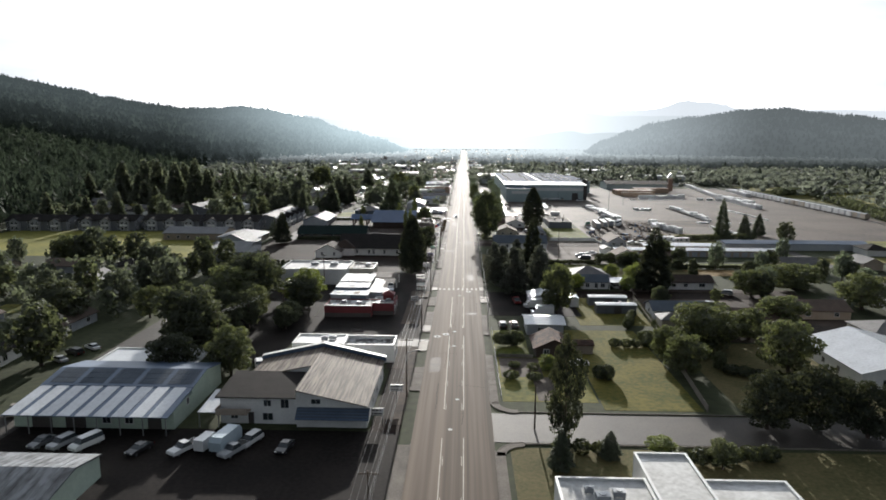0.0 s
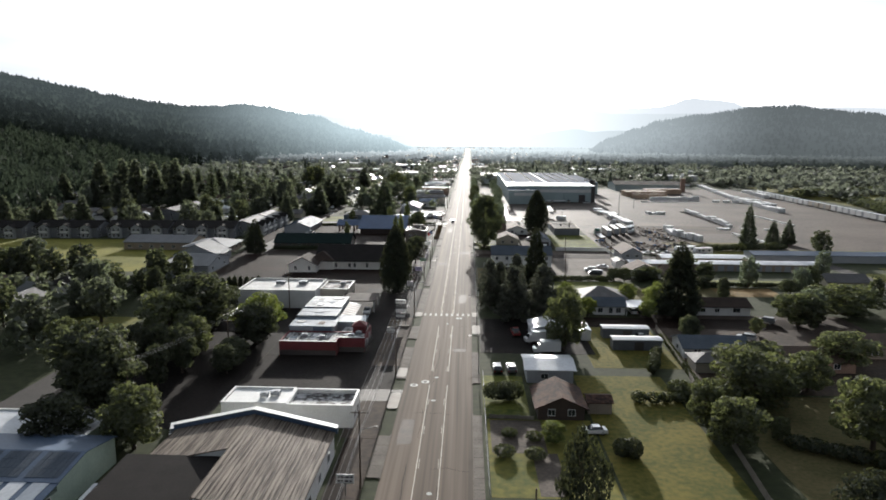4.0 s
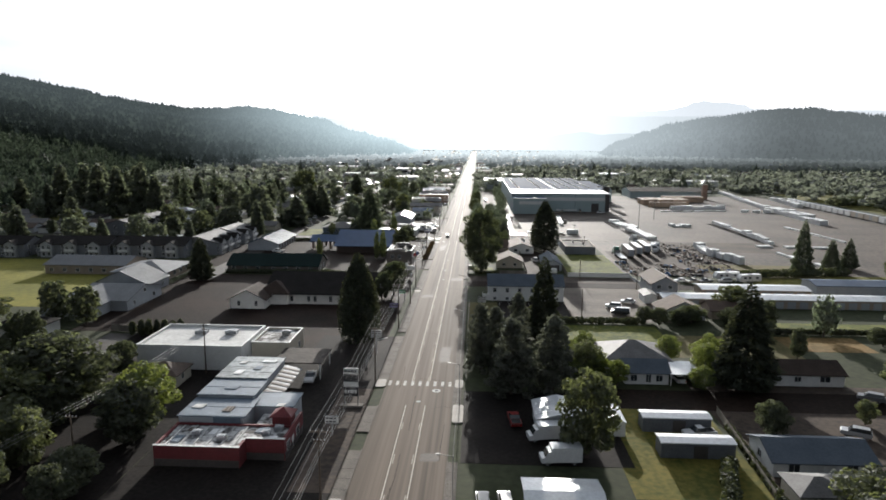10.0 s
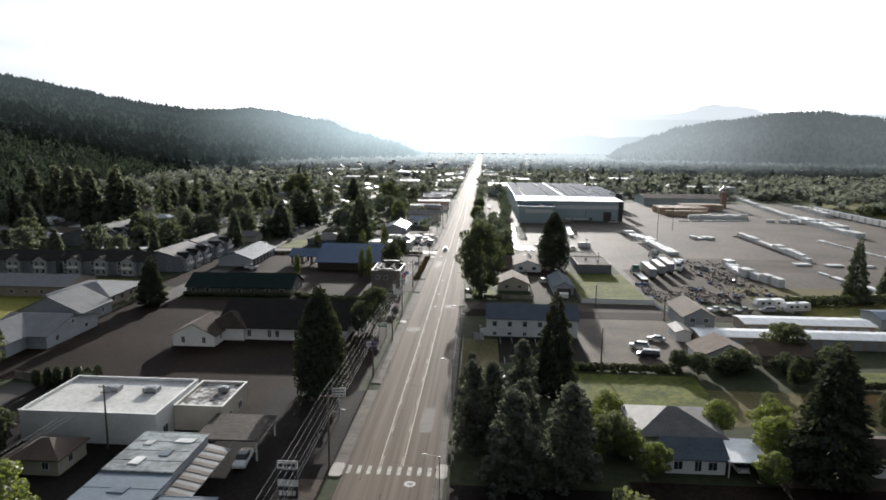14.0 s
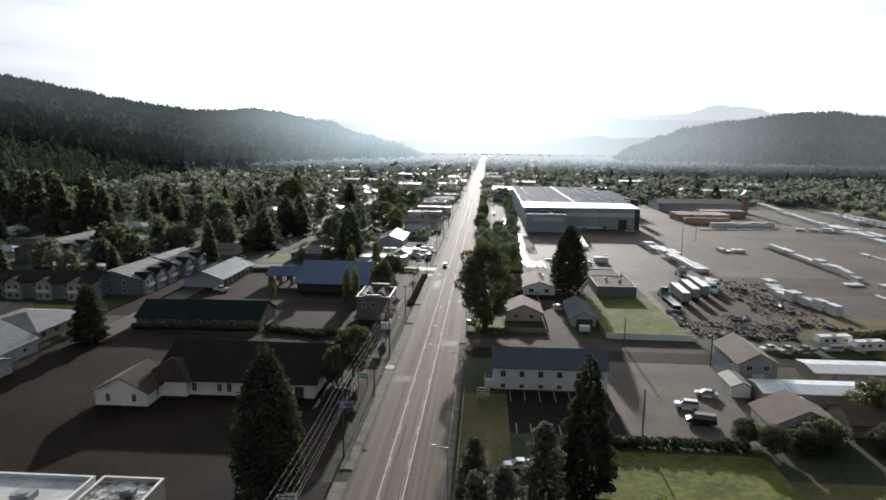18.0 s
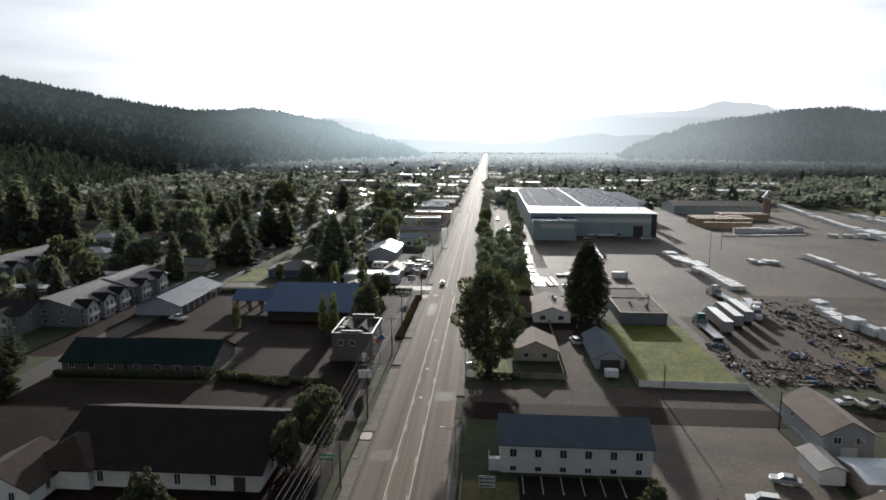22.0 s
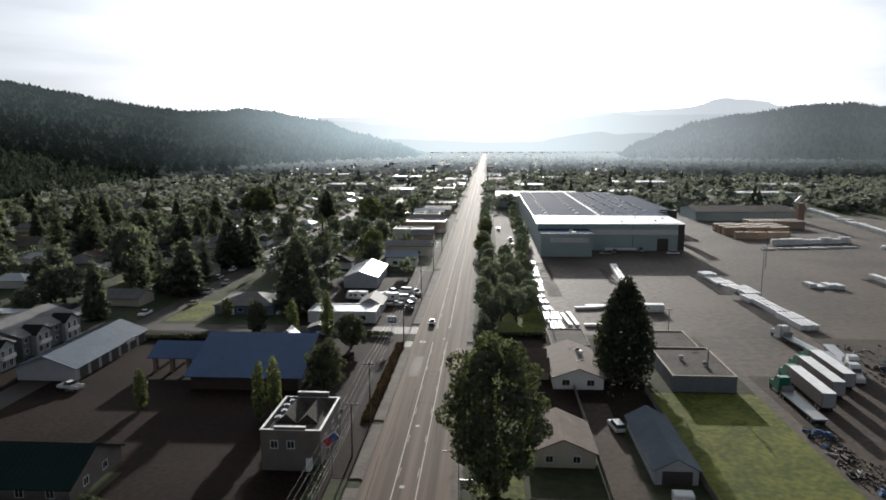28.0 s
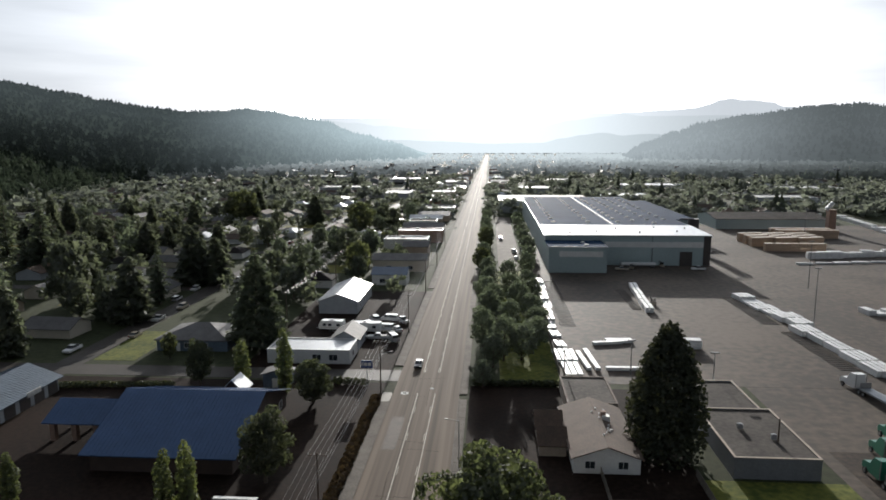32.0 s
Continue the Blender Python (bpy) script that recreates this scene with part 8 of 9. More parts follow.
lumber_row(97.5, 514, 101.5, 482, 6, 5, 4, 2, 1.18)
lumber_row(99.5, 474, 101.5, 443, 5, 4, 3, 2, 1.45)
lumber_row(64.8, 529, 62.5, 497, 6, -4, 2, 2, 1.2)
lumber_row(31.6, 540, 30.6, 476, 11, 3, 2, 2, 1.15)
lumber_row(31.0, 468, 31.3, 459, 2, 8, 2, 1)
lumber_row(31.7, 450, 31.9, 440, 2, 3, 3, 1, 1.75)
lumber_stack(35.6, 446.5, 5, 1, 1, stretch=2.6)
lumber_stack(37.6, 447.5, 4, 1, 1, stretch=3.0)
lumber_stack(44, 461, 100, 1, 1, stretch=1.6)
lumber_stack(47, 463, 94, 2, 1, stretch=1.4)
lumber_stack(43.5, 441, 91, 1, 1, stretch=1.5)
lumber_stack(63.9, 459, 88, 2, 3, stretch=1.2)
lumber_row(128.5, 497, 137, 495, 4, 6, 2, 2)
lumber_row(159.5, 512, 160, 470, 8, 3, 2, 2, 1.1)
lumber_row(159.5, 464, 156.5, 430, 6, 3, 2, 3, 1.1)
lumber_row(118, 416, 115, 398, 4, 10, 3, 3)
lumber_row(116, 392, 120.5, 375, 4, 8, 2, 4)
lumber_row(150, 420, 175, 418, 3, 92, 2, 1, 1.4)
lumber_row(148, 398, 152, 372, 4, 5, 1, 1, 1.4)
lumber_row(158.5, 596, 196, 605, 8, 88, 2, 4, 1.1)
lumber_row(148, 581, 190, 588, 6, 92, 1, 1, 1.4)
lumber_row(206, 585, 228, 580, 4, 60, 3, 3)
lumber_row(229, 606, 223, 512, 15, 3, 4, 4, 1.2)
lumber_row(236, 600, 232, 545, 8, 3, 3, 4, 1.2)
lumber_row(253, 760, 231, 618, 20, 8, 3, 3, 1.2)
lumber_row(272, 690, 262, 625, 9, 8, 3, 4, 1.2)
lumber_row(194, 492, 197, 440, 8, 2, 1, 1, 1.3)
for i in range(9):
    for k in range(3):
        lumber_stack(147 + i * 3.9, 632 + k * 8 + (i % 3), 92, 3, 6, True)
for i in range(8):
    for k in range(2):
        lumber_stack(172 + i * 3.9, 662 + k * 8, 92, 3, 6, True)
for i in range(7):
    lumber_stack(148 + i * 3.9, 617, 92, 2, 5, True)


def boxcar(x, y, turn):
    ob = thing("boxcar", "pale freight boxcar standing on a siding", "train", pose(x, y, 0.0, 0, 0, turn), "freight train")
    part("body", shell(3.0, [(-7.6, 1.1), (7.6, 1.1), (7.6, 4.4), (-7.6, 4.4)], 0.0), CAR_PAINT["white"] if lum_rng.random() < 0.7 else CAR_PAINT["tan"], ob)
    part("roof", Geo().prism([(-1.55, -7.7, 4.4), (1.55, -7.7, 4.4), (0, -7.7, 4.7)], (0, 15.4, 0)), M["bare_metal"], ob)
    part("frame", Geo().box(-1.2, 1.2, -7.9, 7.9, 0.85, 1.1), M["black"], ob)
    for s in (-1, 1):
        part("door", Geo().box(s * 1.52 - 0.03, s * 1.52 + 0.03, -1.5, 1.5, 1.2, 4.2), M["bare_metal"], ob)
        for t in (-5.6, 5.6):
            part("bogie", Geo().box(s * 0.75 - 0.12, s * 0.75 + 0.12, t - 1.2, t + 1.2, 0.15, 0.85), M["black"], ob)


for i in range(13):
    boxcar(262 + i * 0.55, 448 + i * 16.6, -2)
for s in (-0.72, 0.72):
    single("rail", Geo().box(-0.05, 0.05, -150, 180, 0, 0.16), M["steel"], "steel rail of a freight siding", "rail", pose(265 + s, 560, 0.02, 0, 0, -2), kind="structure")

# yard lights
def yard_light(x, y, h=17):
    ob = thing("yard_light", "tall slim steel yard light", "street lamp", pose(x, y, 0.02), "yard lights")
    part("pole", Geo().tube((0, 0, 0), (0, 0, h), 0.16, 0.09, 8), M["steel"], ob)
    part("head", Geo().box(-0.9, 0.9, -0.2, 0.2, h, h + 0.25), M["steel"], ob)


for x, y in ((104.5, 480), (127, 532), (181, 654), (60.5, 430), (45, 438)):
    yard_light(x, y, 17 if x > 100 else 8)

# bins and conveyors beside the warehouse
ob = thing("sawdust_bin", "dark steel sawdust bin on legs beside the warehouse", "silo", pose(113, 622, 0))
part("hopper", Geo().tube((0, 0, 8), (0, 0, 15), 2.6, n=14).tube((0, 0, 4.5), (0, 0, 8), 0.5, 2.6, 14), M["dark_trim"], ob)
for x in (-2, 2):
    for y in (-2, 2):
        part("leg", Geo().box(x - 0.15, x + 0.15, y - 0.15, y + 0.15, 0, 9), M["dark_trim"], ob)
part("pipe", Geo().tube((0, 0, 15), (-8, -6, 15.5), 0.4, n=8), M["steel"], ob)
ob = thing("sawdust_bin", "brown cyclone tower with a pale hood beyond the stacks", "silo", pose(212, 690, 0))
part("tower", Geo().box(-2, 2, -2, 2, 0, 13), M["brick_wall"], ob)
part("hood", Geo().tube((-3, 0, 13), (0.5, 0, 17), 1.2, n=10), M["white_metal"], ob)

# ---- junk beside the yard ----
junk_rng = random.Random(40)
JUNK = (("scrap_beam", "rusty scrap steel beam on dirt", "scrap", (0.3, 4.5, 0.35), "rusty_metal"), ("scrap_box", "dented rusty machine casing on dirt", "scrap", (1.3, 1.6, 1.0), "rusty_metal"), ("scrap_plank", "weathered plank pile on dirt", "scrap", (1.1, 3.6, 0.5), "fence_wood"),
        ("scrap_crate", "blue machine part among scrap", "scrap", (1.2, 2.2, 0.9), "bank_blue"), ("scrap_cart", "black scrap cart chassis on dirt", "scrap", (2.0, 2.6, 0.8), "black"), ("scrap_sheet", "bent pale sheet metal scrap on dirt", "scrap", (0.9, 1.6, 0.25), "bare_metal"), ("scrap_block", "brown broken concrete block", "scrap", (0.9, 1.2, 0.6), "brick_wall"))
JUNK_MESH = []
for nm, lab, cat, (w, d, h), mt in JUNK:
    g = Geo()
    if nm in ("scrap_beam", "scrap_plank"):
        for k in range(3):
            o = (k - 1) * w * 0.36
            g.box(o - w * 0.16, o + w * 0.16, -d / 2 + 0.2 * k, d / 2 - 0.1 * k, 0.02 * k, h * (0.6 + 0.2 * (k % 2)))
    elif nm == "scrap_cart":
        g.box(-w / 2, w / 2, -d / 2, -d / 2 + 0.15, 0.2, h).box(-w / 2, w / 2, d / 2 - 0.15, d / 2, 0.2, h).box(-w / 2, -w / 2 + 0.15, -d / 2, d / 2, 0, h * 0.6).box(w / 2 - 0.15, w / 2, -d / 2, d / 2, 0, h * 0.6)
        g.tube((-w / 2 - 0.1, -d / 4, 0.35), (w / 2 + 0.1, -d / 4, 0.35), 0.35, n=10)
    else:
        g.prism([(-w / 2, -d / 2, 0), (w / 2, -d / 2, 0), (w / 2 - 0.1, -d / 2, h), (-w / 2 + 0.25, -d / 2, h * 0.85)], (0, d, 0)).box(-w / 4, w / 4, -d / 4, d / 4, h * 0.85, h * 1.25)
    JUNK_MESH.append((g.mesh(nm, M[mt]), nm, lab, cat))
for x0, x1, y0, y1, n in ((71, 96, 345, 351, 36), (77, 95, 353, 360, 24), (69.5, 73, 352, 374, 20), (84, 92, 362, 370, 14), (97, 112, 372, 404, 40), (94, 104, 352, 358, 18), (104, 116, 356, 372, 16), (100, 114, 405, 424, 22)):
    for i in range(n):
        me, nm, lab, cat = junk_rng.choice(JUNK_MESH)
        s = junk_rng.uniform(0.35, 0.9)
        single(nm, me, None, lab, cat, pose(junk_rng.uniform(x0, x1), junk_rng.uniform(y0, y1), 0.034, 0, 0, junk_rng.uniform(0, 360)) @ Matrix.Diagonal((s, s, s, 1)), "scrap rows")
litter = Geo()
for x0, x1, y0, y1, n in ((71, 97, 345, 361, 420), (69.5, 74, 352, 376, 120), (84, 93, 362, 371, 60), (97, 114, 356, 406, 420), (100, 116, 404, 426, 90)):
    for i in range(n):
        x, y, w, d = junk_rng.uniform(x0, x1), junk_rng.uniform(y0, y1), junk_rng.uniform(0.1, 0.5), junk_rng.uniform(0.2, 0.9)
        litter.box(x - w / 2, x + w / 2, y - d / 2, y + d / 2, 0.02, 0.03 + junk_rng.uniform(0.05, 0.45))
M["scrap_mix"] = material("mixed_rusty_scrap", (0.17, 0.13, 0.105), 0.85, second=(0.02, 0.019, 0.02), big=0.5, fine=1.6, bump=0.2, world_space=True, contrast=2.0, specular=0.2)
single("scrap_litter", litter, M["scrap_mix"], "small scattered rusty scrap pieces on dirt", "scrap", kind="stuff")
# loose bearers laid out beside the stacks
comb = Geo()
for x0, x1, y0, y1, step in ((33.4, 38.0, 478, 541, 1.5), (91.5, 96.5, 483, 516, 1.4), (93.5, 98.0, 444, 475, 1.4), (58.0, 61.0, 498, 528, 1.5), (153.5, 157.5, 432, 512, 1.6)):
    y = y0
    while y < y1:
        comb.box(x0 + junk_rng.uniform(-0.3, 0.3), x1, y - 0.07, y + 0.07, 0.02, 0.15)
        y += step
single("bearer_rows", comb, M["dark_trim"], "rows of dark loose timber bearers on the yard", "lumber", kind="stuff")

# ---- poles and wires ----


def utility_pole(x, y, h=11.5, arms=((0, 2.6),), lamp=False, side=1):
    ob = thing("utility_pole", "weathered wooden utility pole with crossarm beside the sidewalk", "utility pole", pose(x, y, 0), "utility poles")
    part("pole", Geo().tube((0, 0, 0), (0, 0, h), 0.17, 0.11, 9), M["wood_pole"], ob)
    for drop, w in arms:
        z = h - 0.5 - drop
        arm = part("crossarm", Geo().box(-w / 2, w / 2, 0.1, 0.22, z, z + 0.14), M["wood_pole"], ob)
        for u in (-0.45, -0.15, 0.15, 0.45):
            part("insulator", Geo().tube((u * w, 0.16, z + 0.14), (u * w, 0.16, z + 0.34), 0.05, 0.035, 6), M["trim"], arm)
    if lamp:
        part("lamp_arm", Geo().tube((0, 0, h - 3), (side * 2.2, 0, h - 2.4), 0.05, n=6), M["steel"], ob)
        part("lamp_head", Geo().box(side * 2.2 - 0.15, side * 2.2 + 0.45, -0.14, 0.14, h - 2.48, h - 2.3), M["dark_trim"], ob)


LEFT_POLES = (36, 82, 134, 181, 229.5, 270.5, 322, 372.5, 422.5, 470, 520, 570, 620)
for i, y in enumerate(LEFT_POLES):
    utility_pole(-9.4, y, 12.0, ((0, 2.6),) if i % 3 else ((0, 2.6), (1.3, 1.6)), i % 2 == 0, 1)
utility_pole(-10.2, 359.5, 9.5, ((0, 2.4),))
utility_pole(-8.7, 296, 7.5, (), True, 1)
utility_pole(14.3, 120.2, 8.5, ())
for y in (181.8, 218.2, 258, 300, 345, 392):
    ob = thing("street_lamp", "slim steel street light pole at the kerb", "street lamp", pose(8.3, y, 0.15), "street lamps")
    part("pole", Geo().tube((0, 0, 0), (0, 0, 8.2), 0.09, 0.06, 8), M["steel"], ob)
    part("arm", Geo().tube((0, 0, 8.1), (-1.8, 0, 8.4), 0.045, n=6), M["dark_trim"], ob)
    part("head", Geo().box(-2.3, -1.7, -0.12, 0.12, 8.36, 8.5), M["dark_trim"], ob)
utility_pole(41.1, 281.5, 9.0, ())
utility_pole(-56, 158.5, 10.5, ((0, 2.0),))
utility_pole(-46.6, 233, 11, ((0, 2.0), (0.9, 1.4)))
utility_pole(-49, 190, 9, ((0, 1.8),))
utility_pole(-44, 470, 11, ((0, 2.2),))
utility_pole(-44, 530, 11, ((0, 2.2),))
utility_pole(-44, 590, 11, ((0, 2.2),))
for x, y in ((29.5, 432.5), (60.3, 398), (48.8, 335), (66, 322)):
    utility_pole(x, y, 7.5, ())


def wire(p, q, sag, r=0.015):
    """A hanging cable between two points."""
    p, q = Vector(p), Vector(q)
    side = (q - p).cross(Vector((0, 0, 1))).normalized()
    g = Geo()
    n = 10
    for i in range(n + 1):
        s = i / n
        at = p.lerp(q, s) - Vector((0, 0, sag * 4 * s * (1 - s)))
        for u, w in ((1, 0), (0, 1), (-1, 0), (0, -1)):
            g.v.append(tuple(at + side * (r * u) + Vector((0, 0, r * w))))
        if i:
            k = 4 * i
            g.f += [(k - 4 + j, k - 4 + (j + 1) % 4, k + (j + 1) % 4, k + j) for j in range(4)]
    return g


for a, b in zip(LEFT_POLES, LEFT_POLES[1:]):
    for u in (-1.17, -0.39, 0.39, 1.17):
        single("power_line", wire((-9.4 + u, a + 0.16, 11.85), (-9.4 + u, b + 0.16, 11.85), 0.55), M["wire"], "thin power line between wooden poles", "cable", group="power lines")
    for z, r in ((9.2, 0.02), (8.5, 0.024)):
        single("telephone_cable", wire((-9.25, a, z), (-9.25, b, z), 0.75, r), M["wire"], "thicker telephone cable below the power lines", "cable", group="power lines")
for (ax, ay), (bx, by) in (((-44, 470), (-44, 530)), ((-44, 530), (-44, 590)), ((-56, 158.5), (-49, 190)), ((-49, 190), (-46.6, 233))):
    for u in (-0.9, 0, 0.9):
        single("power_line", wire((ax + u, ay, 9.9 if ay < 240 else 10.6), (bx + u, by, 9.9 if ay < 240 else 10.6), 0.7), M["wire"], "thin power line behind the shops", "cable", group="power lines")
single("telephone_cable", wire((8.3, 181.8, 8.0), (8.3, 218.2, 8.0), 0.4, 0.03), M["wire"], "street light cable along the kerb", "cable", group="power lines")
single("telephone_cable", wire((8.3, 218.2, 8.0), (8.3, 258, 8.0), 0.4, 0.03), M["wire"], "street light cable along the kerb", "cable", group="power lines")
single("telephone_cable", wire((8.3, 258, 8.0), (8.3, 300, 8.0), 0.4, 0.03), M["wire"], "street light cable along the kerb", "cable", group="power lines")

# ---- signs ----
M["sign_face"] = material("white_sign_face", (0.62, 0.62, 0.60), 0.4, bump=0, second=(0.52, 0.52, 0.50))
M["sign_dark"] = material("dark_sign_face", (0.03, 0.03, 0.035), 0.4, bump=0)
M["sign_green"] = material("green_sign_face", (0.02, 0.33, 0.10), 0.4, bump=0)
M["sign_violet"] = material("violet_sign_face", (0.42, 0.36, 0.62), 0.4, bump=0)
M["sign_blue"] = material("blue_sign_face", (0.05, 0.10, 0.30), 0.4, bump=0)
M["sign_red"] = material("red_sign_face", (0.45, 0.03, 0.04), 0.4, bump=0)


def bars(g, w, z0, z1, rows, seed):
    """Plain bars that stand for small writing on a board's front."""
    r = random.Random(seed)
    step = (z1 - z0) / rows
    for i in range(rows):
        x = -w / 2 + 0.12
        while x < w / 2 - 0.3:
            e = min(w / 2 - 0.12, x + r.uniform(0.25, 0.7))
            g.box(x, e, -0.016, 0.0, z0 + i * step + step * 0.3, z0 + i * step + step * 0.75)
            x = e + 0.14
    return g


def pole_sign(x, y, turn, boards, posts, label, post_mat="steel", group=""):
    """boards: (width, bottom, top, face material, rows of bars, bar material)."""
    ob = thing("road_sign", label, "sign", pose(x, y, 0, 0, 0, turn), group)
    for u, h in posts:
        part("post", Geo().box(u - 0.08, u + 0.08, 0.02, 0.18, 0, h), M[post_mat], ob)
    for i, (w, z0, z1, face, rows, ink) in enumerate(boards):
        b = part("board", Geo().box(-w / 2, w / 2, -0.1, 0.22, z0, z1), M[face], ob)
        for z in (z1, z0 - 0.08):
            part("rim", Geo().box(-w / 2 - 0.06, w / 2 + 0.06, -0.06, 0.18, z, z + 0.08), M["sign_dark"], b)
        if rows:
            part("writing", bars(Geo(), w, z0, z1, rows, x + i), M[ink], b, at=pose(0, -0.102, 0))
    return ob


ob = pole_sign(-12.0, 216.8, 0, [(2.7, 6.5, 7.5, "sign_face", 1, "sign_dark"), (2.7, 5.1, 6.3, "sign_dark", 0, "sign_face"), (2.7, 4.0, 4.95, "sign_face", 0, "sign_dark"), (2.7, 2.2, 3.8, "sign_dark", 1, "sign_face")], [(-1.25, 7.4), (1.25, 7.4)], "tall shop sign with stacked black and white boards")
part("planter", Geo().box(-2.2, 2.2, -0.7, 0.7, 0, 0.45), M["concrete"], ob, "pale concrete planter")
pole_sign(-13.0, 204.5, 0, [(2.2, 2.2, 3.4, "sign_face", 2, "sign_dark")], [(0, 2.2)], "arched white shop sign on a post")
pole_sign(-12.0, 248.5, 5, [(2.4, 4.0, 5.6, "sign_face", 3, "sign_dark")], [(0, 4.0)], "white shop sign board on a post")
pole_sign(-11.8, 300.0, 3, [(2.2, 2.6, 3.5, "sign_green", 1, "sign_face")], [(-0.9, 2.6), (0.9, 2.6)], "bright green roadside sign on posts")
pole_sign(-12.6, 287.5, 0, [(2.6, 1.2, 2.4, "sign_violet", 1, "sign_dark")], [(0, 1.2)], "pale violet lit message board on a post")
pole_sign(-12.2, 334.5, 0, [(2.6, 3.2, 4.8, "sign_face", 0, "sign_dark")], [(0, 3.2)], "white sign board under a small roof")
pole_sign(9.4, 348.6, 0, [(2.2, 0.8, 2.2, "sign_face", 3, "sign_dark")], [(-0.9, 0.8), (0.9, 0.8)], "white notice board beside the road")
pole_sign(13.2, 296.5, 0, [(2.4, 0.9, 2.6, "sign_face", 3, "sign_dark")], [(-1.0, 2.6), (1.0, 2.6)], "white hall notice board with a rail")
pole_sign(-13.2, 427.5, 0, [(2.4, 4.2, 5.8, "sign_blue", 1, "sign_face")], [(0, 4.2)], "blue shop sign on a pole")
pole_sign(-11.2, 132, 0, [(2.4, 2.0, 3.2, "sign_face", 2, "sign_dark")], [(0, 2.0)], "white hall sign on a post")
pole_sign(-13.5, 121.0, 0, [(2.2, 1.8, 3.0, "sign_face", 2, "sign_dark")], [(-0.9, 1.8), (0.9, 1.8)], "white board sign facing the road")
ob = thing("road_sign", "tilted square red and blue sign on a pole", "sign", pose(-12.2, 353.5, 0))
part("post", Geo().tube((0, 0, 0), (0, 0, 5.0), 0.09, n=8), M["steel"], ob)
for k, mt in ((0, "sign_red"), (1, "sign_blue")):
    c = -0.62 if k == 0 else 0.62
    part("board", Geo().box(-0.62 + c, 0.62 + c, -0.1, 0.1, -0.62, 0.62), M[mt], ob, at=pose(0, 0, 5.8, 0, -38, 0))
part("rim", Geo().box(-1.32, 1.32, -0.06, 0.06, 0.62, 0.72).box(-1.32, 1.32, -0.06, 0.06, -0.72, -0.62).box(-1.32, -1.24, -0.06, 0.06, -0.62, 0.62).box(1.24, 1.32, -0.06, 0.06, -0.62, 0.62), M["sign_face"], ob, at=pose(0, 0, 5.8, 0, -38, 0))

# ---- fences, walls and hedges ----


def board_fence(x0, y0, x1, y1, h, mat, label, width=2.4):
    """A fence of panels between posts; each panel is a part."""
    L = math.hypot(x1 - x0, y1 - y0)
    n = max(1, round(L / width))
    ob = thing("fence", label, "fence", pose(x0, y0, 0, 0, 0, math.degrees(math.atan2(y1 - y0, x1 - x0))))
    w = L / n
    panel = Geo()
    edge_line = []
    for k in range(6):
        edge_line += [(k * w / 6 + 0.02, h - 0.03 * (k % 2)), ((k + 1) * w / 6 - 0.02, h - 0.03 * (k % 2))]
    panel.prism([(0.02, -0.02, 0.05), (w - 0.02, -0.02, 0.05)] + [(u, -0.02, z) for u, z in reversed(edge_line)], (0, 0.05, 0))
    pm, post = panel.mesh("panel", M[mat]), Geo().box(-0.06, 0.06, -0.06, 0.06, 0, h + 0.1).mesh("post", M[mat])
    for i in range(n):
        part("panel", pm, None, ob, at=pose(i * w, 0, 0))
        part("post", post, None, ob, at=pose(i * w, 0, 0))


board_fence(45.6, 342.2, 68.2, 341.6, 1.6, "trim", "long pale board fence along the lawn")
board_fence(68.2, 341.6, 69.8, 322.5, 0.9, "trim", "low white fence beside the gravel lot")
board_fence(45.4, 343, 45.6, 392, 1.5, "fence_wood", "weathered board fence beside the lawn")
board_fence(30.6, 345, 30.8, 392, 1.4, "fence_wood", "weathered board fence beside a dirt driveway")
board_fence(18.6, 345.5, 30.4, 345.2, 1.4, "fence_wood", "weathered board fence behind a lawn")
board_fence(53.5, 188, 56, 218, 1.5, "fence_wood", "grey board fence beside the sheds")
board_fence(28.9, 436.5, 29.3, 560, 1.8, "fence_wood", "long board fence along the lumber yard")
board_fence(10, 159.2, 18, 158.8, 0.8, "fence_wood", "low picket fence at a front lawn")
board_fence(47.5, 128.8, 53, 182, 1.4, "fence_wood", "grey board fence beside the sunlit field")
board_fence(-84, 262.5, -66, 259, 1.7, "fence_wood", "brown slatted fence behind the white store")


def hedge(x0, y0, x1, y1, w, h, label, seed, mat="shrub"):
    rng = np.random.default_rng(seed)
    L = math.hypot(x1 - x0, y1 - y0)
    n = max(2, int(L / (w * 0.7)))
    c = [(x0 + (x1 - x0) * i / (n - 1) + rng.uniform(-0.2, 0.2), y0 + (y1 - y0) * i / (n - 1) + rng.uniform(-0.2, 0.2), h * 0.52) for i in range(n)]
    count, size = int((170 if L > 6 else 330) * n * max(1.0, w * h * 0.5)), 0.36 if L > 6 else 0.27
    if count > 9000:
        count, size = 9000, size * math.sqrt(count / 9000)
    v, f = leaf_cloud(rng, c, [(w * 0.6, w * 0.6, h * 0.5 * rng.uniform(0.8, 1.15)) for _ in c], count, size)
    v[:, 2] = np.maximum(v[:, 2], 0.02)
    single("hedge" if L > 3.5 else "bush", pydata("hedge", v, f, M[mat]), None, label, "hedge" if L > 3.5 else "bush")


